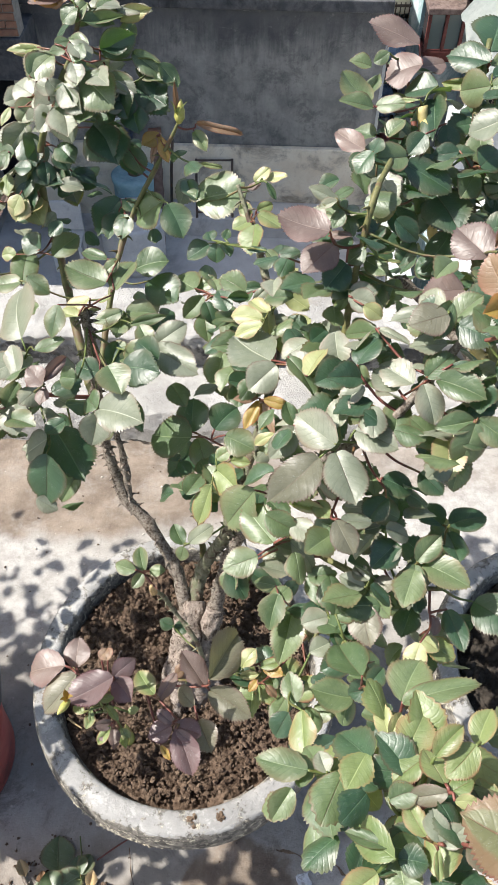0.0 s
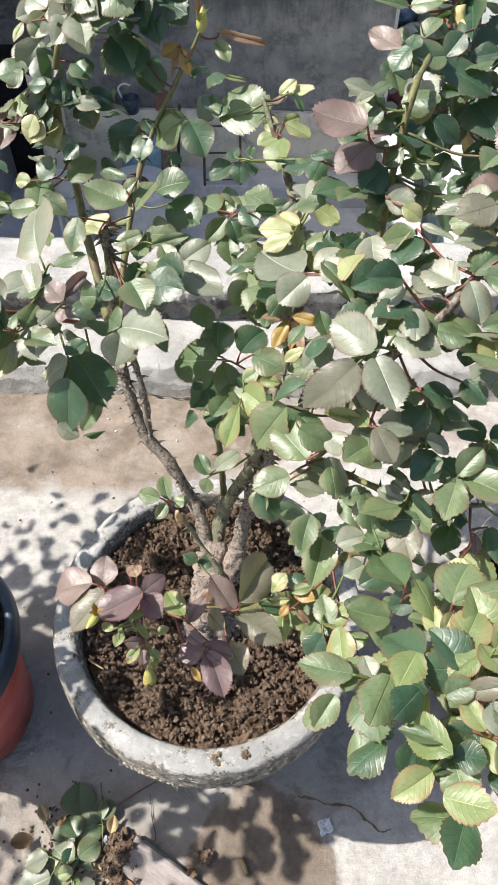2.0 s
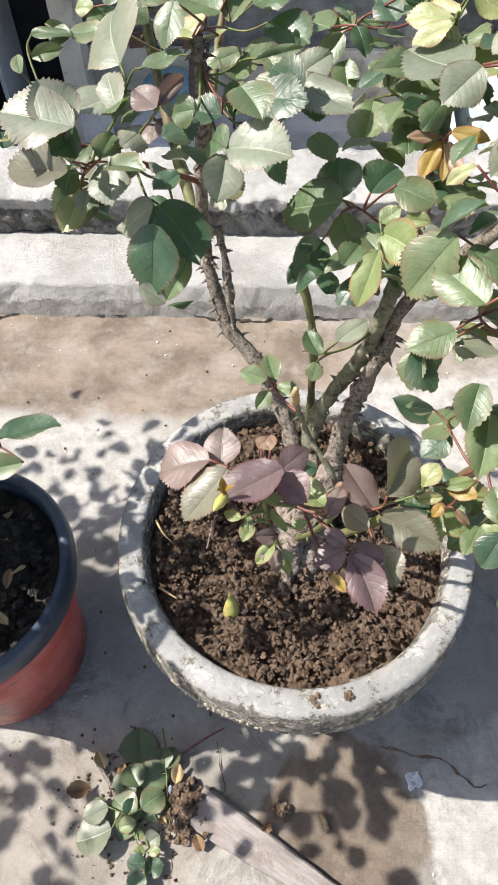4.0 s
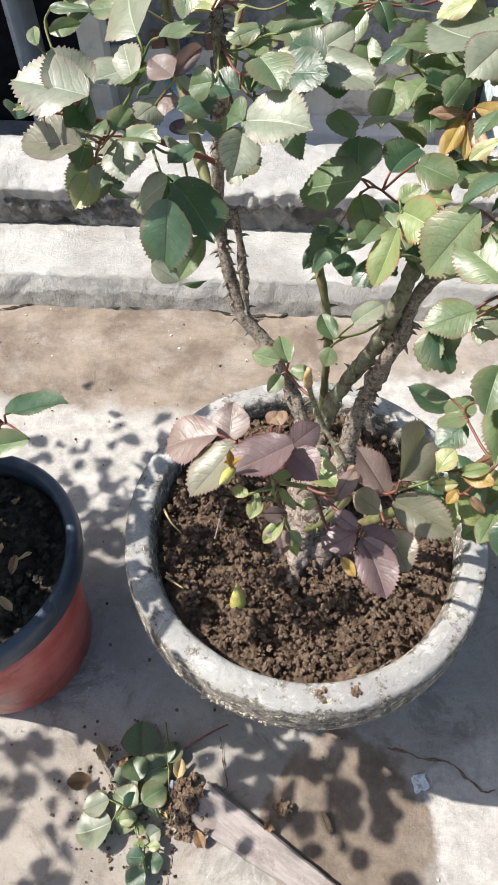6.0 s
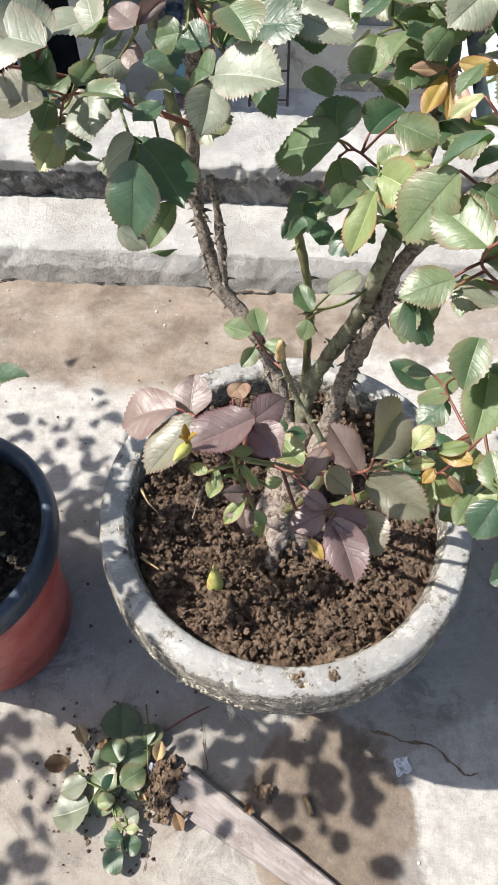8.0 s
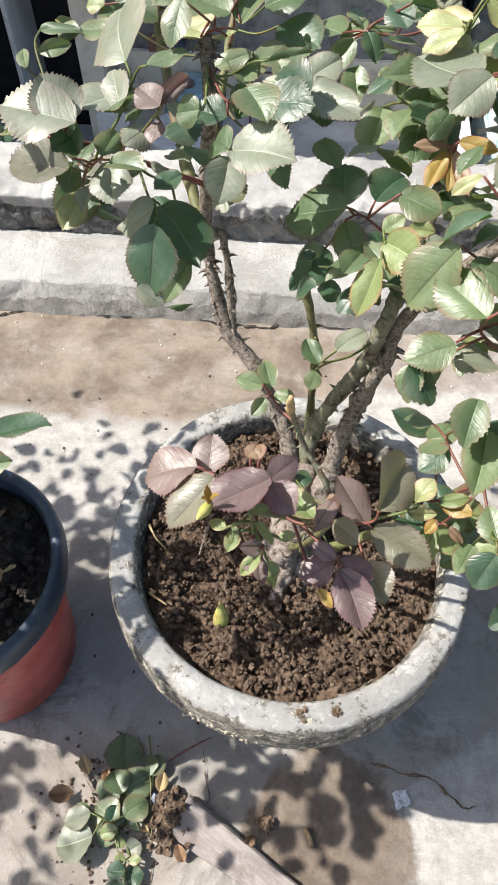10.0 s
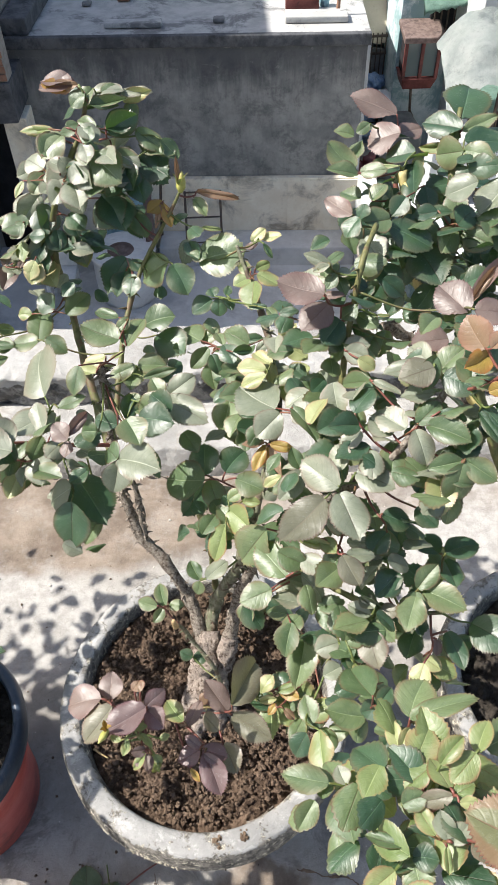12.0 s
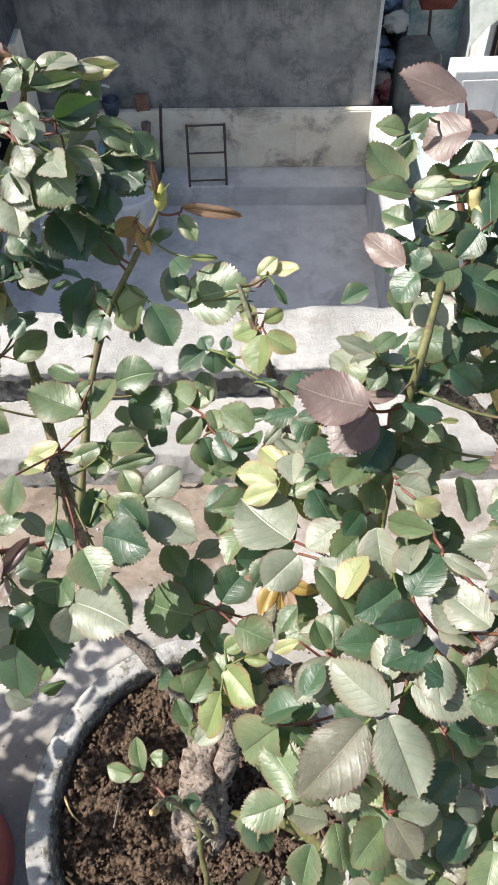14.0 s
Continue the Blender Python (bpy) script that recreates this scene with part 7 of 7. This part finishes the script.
for x0, x1 in ((2.095, 2.245), (2.285, 2.435)):
    part("pane", block(x0, x1, 8.66, 8.67, -1.82, -1.44), M_PANE, box_, "dusty glass", False)
part("core", block(2.09, 2.44, 8.70, 8.99, -1.83, -1.43), M_DARK, box_, "", False)
part("brace", tube([Vector((2.34, 8.98, -2.43)), Vector((2.25, 8.8, -2.28)), Vector((2.20, 8.70, -1.965))], 0.018, 0.018, 6), M_IRON, rh)

bm = bmesh.new()
nu, nv = 22, 14
grid = [[bm.verts.new((2.14 + 1.2 * i / nu, 7.7 - 0.8 * j / nv, -0.82 - 0.42 * (j / nv) ** 2 - 0.30 * max(0, 1 - i / 7) ** 2 + 0.05 * noise.noise(Vector((i * .4, j * .4, 2))))) for i in range(nu + 1)] for j in range(nv + 1)]
for j in range(nv):
    for i in range(nu):
        bm.faces.new((grid[j][i], grid[j][i + 1], grid[j + 1][i + 1], grid[j + 1][i]))
bmesh.ops.solidify(bm, geom=bm.faces[:], thickness=0.01)
tarp = thing("white_tarpaulin", (2.9, 7.4, -2.6), "crumpled white tarpaulin draped over a frame", "tarpaulin")
part("sheet", bm, M_TARP, tarp)
part("frame", tube([Vector((2.75, 7.3, -2.62)), Vector((2.75, 7.3, -1.7)), Vector((2.75, 7.3, -0.93))], 0.02, 0.02, 6), M_IRON, tarp)
platform = thing("side_roof", (2.6, 7.4, -3.75), "low white roof beside the yard", "roof")
part("slab", block(1.95, 4.6, 5.6, 8.0, -2.72, -2.62, 0.01), M_WHITE_HOUSE, platform, "", False)
part("wall", block(2.0, 4.5, 5.7, 7.95, -3.75, -2.72), M_BLUE_HOUSE, platform, "", False)
ac = thing("air_conditioner", (2.55, 7.35, -2.62), "white outdoor air conditioner with a grille", "air conditioner")
part("casing", block(2.16, 2.90, 7.22, 7.52, -2.47, -1.92, 0.015), M_WHITE_HOUSE, ac, "", False)
part("grille", block(2.24, 2.60, 7.205, 7.222, -2.41, -2.00, 0.01), M_LOWER, ac, "grey fan grille", False)
for x in (2.23, 2.82):
    part("foot", block(x - 0.03, x + 0.03, 7.25, 7.5, -2.62, -2.47), M_IRON, ac, "", False)
cover = thing("dark_tarpaulin", (2.1, 8.15, -3.7), "dark grey sheet over a heap beside the house", "tarpaulin")
bm = block(1.80, 2.24, 7.95, 8.5, -3.75, -2.12, 0.1, 3)
for v in bm.verts:
    v.co += Vector((noise.noise(v.co * 3), noise.noise(v.co * 3 + Vector((5, 0, 0))), noise.noise(v.co * 4))) * 0.05
part("sheet", bm, M_SHEET, cover)

bm = bmesh.new()
grid = [[bm.verts.new((1.56 + 0.08 * i, 9.66 + 0.35 * j, -1.80 + 0.85 * (1 - math.exp(-j * 1.1)) + 0.05 * noise.noise(Vector((i * 0.5, j * 0.6, 4))))) for i in range(28)] for j in range(60)]
for j in range(59):
    for i in range(27):
        bm.faces.new((grid[j][i], grid[j][i + 1], grid[j + 1][i + 1], grid[j + 1][i]))
structure("sand_bank", bm, M_SAND, "dry pale bank of sandy ground behind the fence", "ground", None, True)
structure("bank_wall", block(1.56, 3.7, 9.63, 9.70, -3.75, -1.86), M_GREY, "grey wall that holds the sandy bank", "wall")
fence = thing("iron_fence", (1.9, 9.6, -3.75), "row of thin grey iron fence bars", "fence")
for z in (-1.90, -1.70):
    part("rail", block(1.62, 2.05, 9.59, 9.62, z - 0.012, z + 0.012), M_IRON, fence, "", False)
for i in range(8):
    part("bar", block(1.64 + i * 0.055, 1.652 + i * 0.055, 9.585, 9.60, -3.75, -1.66), M_IRON, fence, "", False)
random.seed(21)
for i in range(26):
    c = thing("cloth_bundle", (random.uniform(1.66, 1.96), random.uniform(8.7, 9.45), -3.75), "crumpled blue and dark cloth in a heap", "cloth", "heap of cloth behind the wall")
    bm = bmesh.new()
    bmesh.ops.create_icosphere(bm, subdivisions=3, radius=1)
    s = random.uniform(0, 50)
    top = -3.65 + 1.5 * i / 26
    for v in bm.verts:
        v.co = Vector((v.co.x * 0.14, v.co.y * 0.16, v.co.z * 0.10)) * (1 + 0.6 * noise.noise(v.co * 2.2 + Vector((s, 0, 0))))
    x, y, _ = HOME[c.name].translation
    part("cloth", bm, random.choice([M_CLOTH_B, M_CLOTH_D, M_CLOTH_B, M_TUB, M_CLOTH_R]), c, "", True, pose(x, y + 0.25 * i / 26, top))

# ---- loose things on the terrace floor ----
sprout = thing("sprout", (-0.175, 0.362, 0.415), "pointed yellow-green leaf bud lying on the soil", "bud")
part("shell", turned([(0.0, 0.0), (0.007, 0.002), (0.0112, 0.010), (0.0104, 0.018), (0.0066, 0.030), (0.0026, 0.040), (0.0, 0.047)], 16, 1.0, 0.75, 0.10, 4.0), M_BUD, sprout, "", True, pose(-0.175, 0.362, 0.410, -22, 6, 20))

hoe = thing("hand_hoe", (-0.10, 0.10, 0.0), "hand hoe with a weathered grey wooden handle and muddy blade", "hoe")
bm = bmesh.new()
L0, L1 = Vector((-0.248, 0.196, 0.010)), Vector((0.05, 0.022, 0.012))
d = (L1 - L0).normalized()
s = Vector((d.y, -d.x, 0))
prev = None
for i in range(25):
    t = i / 24
    hw = 0.034 * (1 - t) + 0.014 * t
    th = 0.011 - 0.003 * t
    c = L0 + (L1 - L0) * t + Vector((0, 0, 0.001 * noise.noise(Vector((t * 9, 0, 0)))))
    k = 0.0016
    ring = [bm.verts.new(c + s * a * (hw + k * noise.noise(Vector((t * 14, a, 0)))) + Vector((0, 0, b))) for a, b in ((-1, -th * 0.8), (1, -th * 0.8), (1, th * 0.5), (0.85, th), (-0.85, th), (-1, th * 0.5))]
    if prev:
        for q in range(6):
            bm.faces.new((prev[q], prev[(q + 1) % 6], ring[(q + 1) % 6], ring[q]))
    else:
        bm.faces.new(ring[::-1])
    prev = ring
bm.faces.new(prev)
part("handle", bm, M_WOOD, hoe, "weathered grey wood", False)
part("blade", block(-0.040, 0.040, -0.022, 0.022, 0, 0.004, 0.0015, 1), M_STEEL, hoe, "dull steel blade", False, pose(-0.288, 0.202, 0.006, 4, -8, -20))
random.seed(14)
joined("caked_mud", M_SOIL_DRY, crumbs(150, lambda i: (-0.262 + random.gauss(0, 0.013), 0.184 + random.gauss(0, 0.018), 0.012 + abs(random.gauss(0, 0.006))), lambda i: random.uniform(0.003, 0.008), 5.0), hoe, "brown mud caked on the blade")

# cut rose sprays
cuttings = thing("rose_cuttings", (-0.31, 0.24, 0.0), "small heap of cut rose leaves and twigs on the floor", "cuttings")
CANES[cuttings.name] = []
tw = cane(cuttings, [(-0.312, 0.315, 0.012), (-0.300, 0.265, 0.018), (-0.296, 0.225, 0.020), (-0.285, 0.150, 0.010)], 0.0014, 0.0009, M_GREEN_STALK, 0, 3, "green twig", 0.1, "twig", 6)
cane(cuttings, [(-0.345, 0.165, 0.006), (-0.315, 0.178, 0.010), (-0.285, 0.200, 0.012), (-0.255, 0.235, 0.008)], 0.0042, 0.0032, M_PALE_BARK, 2, 4, "pale woody twig", 0.4, "twig", 7)
cane(cuttings, [(-0.425, 0.268, 0.006), (-0.400, 0.235, 0.010), (-0.378, 0.205, 0.008)], 0.0050, 0.0030, M_BARK, 3, 5, "dark woody twig", 0.5, "twig", 7)
cane(cuttings, [(-0.275, 0.275, 0.008), (-0.235, 0.300, 0.012), (-0.205, 0.318, 0.006)], 0.0020, 0.0012, M_STALK, 0, 6, "red twig", 0.1, "twig", 6)
sprig(cuttings, ("g", -0.344, 0.254, 0.014, -8, -3, 7, 0.062, 0.060), ("g", -0.300, 0.248, 0.022, -19, -6, -1, 0.036, 0.035), ("g", -0.300, 0.249, 0.021, 20, -6, 5, 0.037, 0.031), ("g", -0.348, 0.235, 0.014, -124, -1, 0, 0.046, 0.042), ("g", -0.340, 0.225, 0.020, 61, 1, 5, 0.051, 0.050), ("g", -0.340, 0.219, 0.029, -31, -2, 3, 0.040, 0.042), stalk=M_GREEN_STALK)
sprig(cuttings, ("g", -0.342, 0.178, 0.025, -60, -3, -11, 0.046, 0.048), ("g", -0.333, 0.186, 0.030, 53, -4, -4, 0.042, 0.044), ("s", -0.388, 0.188, 0.028, -111, 1, 0, 0.042, 0.035), ("s", -0.379, 0.156, 0.026, -107, -5, 4, 0.059, 0.058), ("g", -0.352, 0.183, 0.019, -162, -6, 3, 0.043, 0.035), ("y", -0.339, 0.165, 0.029, -99, -7, 3, 0.031, 0.023), stalk=M_GREEN_STALK)
sprig(cuttings, ("y", -0.330, 0.155, 0.017, -126, 11, 5, 0.015, 0.019), ("s", -0.322, 0.136, 0.016, 59, 9, 3, 0.024, 0.029), ("y", -0.323, 0.127, 0.024, -93, 13, -1, 0.017, 0.017), ("y", -0.316, 0.123, 0.026, 74, 12, -9, 0.019, 0.015), ("d", -0.320, 0.110, 0.027, -91, -1, 0, 0.029, 0.027), ("d", -0.319, 0.101, 0.015, 74, 4, -4, 0.027, 0.029), stalk=M_GREEN_STALK)
sprig(cuttings, ("d", -0.317, 0.091, 0.028, -125, -5, 1, 0.033, 0.035), ("g", -0.415, 0.200, 0.019, 126, 3, -7, 0.034, 0.021), ("d", -0.330, 0.201, 0.015, 147, 4, 6, 0.039, 0.031), ("d", -0.340, 0.199, 0.022, -143, 8, -7, 0.033, 0.031), stalk=M_GREEN_STALK)
DRY = [leaflet_mesh("dry_leaf", m, 40 + i, 0.5, -0.3, 6) for i, m in enumerate((M_DRYLEAF, M_STRAW))]
CLIP_DRY = [(-0.405, 0.248, 0.030, 30, 0), (-0.424, 0.218, 0.040, 100, 0), (-0.376, 0.258, 0.024, 200, 0), (-0.232, 0.128, 0.028, 20, 0), (-0.283, 0.227, 0.030, -10, 0), (-0.293, 0.168, 0.024, 60, 0), (-0.126, 0.172, 0.022, 160, 0)]
random.seed(33)
for x, y, s, r, c in CLIP_DRY:
    ob = thing("dry_leaf", (x, y, 0.004), "curled brown dry leaf", "dry leaf", "fallen dry leaves")
    me = new("blade", SHAPES["r"][2])
    me.data = DRY[int(x * 1000) % 2]
    hang(me, ob, pose(x, y, 0.006 + s * 0.12, random.uniform(-10, 10), random.uniform(-14, 14), r) @ Matrix.Diagonal((s * 0.7, s, s * 1.5, 1)))

for x, y, sx, sy, mat, nm, lab in ((0.1175, 0.238, 0.013, 0.013, M_TAPE, "paper_scrap", "small crumpled white paper scrap"),):
    t = thing(nm, (x, y, 0), lab, "scrap")
    bm = bmesh.new()
    bmesh.ops.create_grid(bm, x_segments=12, y_segments=12, size=1, matrix=pose(x, y, 0.007, 0, 0, 18) @ Matrix.Diagonal((sx, sy, 1, 1)))
    for v in bm.verts:
        v.co += Vector((noise.noise(v.co * 120), noise.noise(v.co * 120 + Vector((4, 0, 0))), 0.4 * noise.noise(v.co * 170))) * 0.0042
    bmesh.ops.solidify(bm, geom=bm.faces[:], thickness=0.0008)
    part("sheet", bm, mat, t)
stick = thing("cut_stub", (-0.035, 0.175, 0), "short ochre cut stem end", "stick")
part("body", tube([Vector((-0.041, 0.186, 0.006)), Vector((-0.035, 0.175, 0.007)), Vector((-0.030, 0.160, 0.006))], 0.0036, 0.0048, 8, 0.3), M_STRAW, stick)

# twigs and roots in the dug soil, scraps in the red pot
t = thing("twig", (-0.276, 0.481, 0.416), "pale dry twig lying on the soil", "twig")
part("stick", tube(curve_points([(-0.288, 0.503, 0.421), (-0.276, 0.481, 0.424), (-0.260, 0.466, 0.421)]), 0.0022, 0.0010, 6, 0.4), M_STRAW, t)
t = thing("twig", (-0.207, 0.489, 0.416), "forked grey root end poking from the soil", "twig")
part("stick", tube(curve_points([(-0.201, 0.512, 0.421), (-0.207, 0.489, 0.424), (-0.213, 0.459, 0.421)]), 0.0022, 0.0010, 6, 0.4), M_PALE_BARK, t)
t = thing("twig", (-0.260, 0.390, 0.416), "pale dry twig lying on the soil", "twig")
part("stick", tube(curve_points([(-0.274, 0.400, 0.421), (-0.260, 0.390, 0.424), (-0.249, 0.384, 0.421)]), 0.0022, 0.0010, 6, 0.4), M_STRAW, t)
t = thing("twig", (-0.003, 0.283, 0.416), "dark dry stalk lying by the rim", "twig")
part("stick", tube(curve_points([(-0.025, 0.276, 0.421), (-0.003, 0.283, 0.424), (0.018, 0.299, 0.421)]), 0.0022, 0.0010, 6, 0.4), M_BARK, t)
for i, (x, y) in enumerate(((-0.514, 0.430), (-0.499, 0.375), (-0.530, 0.340), (-0.492, 0.468), (-0.535, 0.560), (-0.544, 0.473))):
    ob = thing("dry_leaf", (x, y, 0.335), "pale curled dry leaf on the dark soil", "dry leaf", "dry leaves in the red pot")
    me = new("blade", DRY[i % 2])
    hang(me, ob, pose(x, y, 0.343, 6 * (i - 2), 8, 50 * i) @ Matrix.Diagonal((0.014, 0.030 - 0.002 * i, 0.03, 1)))
clod = thing("mud_clod", (-0.106, 0.188, 0), "brown clod of dried mud on the floor", "clod")
random.seed(61)
joined("lump", M_SOIL_DRY, crumbs(40, lambda i: (-0.106 + random.gauss(0, 0.006), 0.188 + random.gauss(0, 0.006), 0.004 + abs(random.gauss(0, 0.006))), lambda i: random.uniform(0.002, 0.006), 8.0), clod)

# grit, specks of soil and fallen crumbs
random.seed(44)


def on_floor(i):
    while True:
        x, y = random.uniform(-0.95, 0.55), random.uniform(-0.05, 1.33)
        if (x - POT.x) ** 2 + (y - POT.y) ** 2 > 0.15 ** 2 and (x - LPOT.x) ** 2 + (y - LPOT.y) ** 2 > 0.15 ** 2:
            return x, y, 0.002


grit = thing("floor_grit", (0, 0.5, 0), "scattered dark soil crumbs and pale grit on the floor", "grit", kind="stuff")
joined("soil_crumbs", M_SOIL, crumbs(150, on_floor, lambda i: random.choice([0.0010, 0.0014, 0.0018, 0.0028]), 71.0), grit, "dark crumbs")
joined("pale_grit", M_PEBBLE, crumbs(130, on_floor, lambda i: random.choice([0.0010, 0.0014, 0.002, 0.003]), 171.0), grit, "pale grit")


def by_cuttings(i):
    return random.gauss(-0.36, 0.055), random.gauss(0.19, 0.055), 0.002


joined("spilled_soil", M_SOIL, crumbs(300, by_cuttings, lambda i: random.choice([0.0009, 0.0013, 0.0018, 0.0026]), 271.0), grit, "spilled soil")


def crack(name, pts, width, seed, z=0.0035, mat=M_SOIL_DRY):
    """A narrow eroded crack: a ragged dark sliver let into the floor's surface."""
    bm = bmesh.new()
    line = curve_points([(x, y, z) for x, y in pts], 40)
    prev = None
    for i, p in enumerate(line):
        d = (line[min(i + 1, len(line) - 1)] - line[max(i - 1, 0)]).normalized()
        s = Vector((-d.y, d.x, 0))
        w = width * max(0.32, 0.6 + 1.3 * noise.noise(p * 60 + Vector((seed, 0, 0))) + 0.4 * noise.noise(p * 260 + Vector((seed, 5, 0))))
        o = s * width * (2.2 * noise.noise(p * 30 + Vector((0, seed, 0))) + 0.6 * noise.noise(p * 170 + Vector((0, seed, 3))))
        pair = bm.verts.new(p + o + s * w), bm.verts.new(p + o - s * w)
        if prev:
            bm.faces.new((prev[0], prev[1], pair[1], pair[0]))
        prev = pair
    return structure(name, bm, mat, "dark ragged crack in the concrete floor", "crack")


crack("floor_crack_1", [(0.068, 0.291), (0.114, 0.282), (0.160, 0.275), (0.195, 0.251), (0.220, 0.231), (0.240, 0.233)], 0.0030, 1)
crack("floor_crack_2", [(-0.280, 0.124), (-0.281, 0.101), (-0.285, 0.072)], 0.0009, 2)
crack("floor_crack_3", [(-0.215, 0.297), (-0.210, 0.261), (-0.200, 0.222), (-0.215, 0.209)], 0.0010, 3)
crack("floor_crack_4", [(-0.866, 1.319), (-0.783, 1.342), (-0.721, 1.361), (-0.635, 1.341), (-0.503, 1.337), (-0.387, 1.345), (-0.241, 1.315), (-0.141, 1.311)], 0.0040, 4, 0.0035, M_SOIL_DARK)
crack("floor_crack_5", [(-0.141, 1.311), (-0.084, 1.335), (0.029, 1.317), (0.142, 1.328), (0.281, 1.317), (0.396, 1.321)], 0.0030, 5, 0.0035, M_SOIL_DARK)
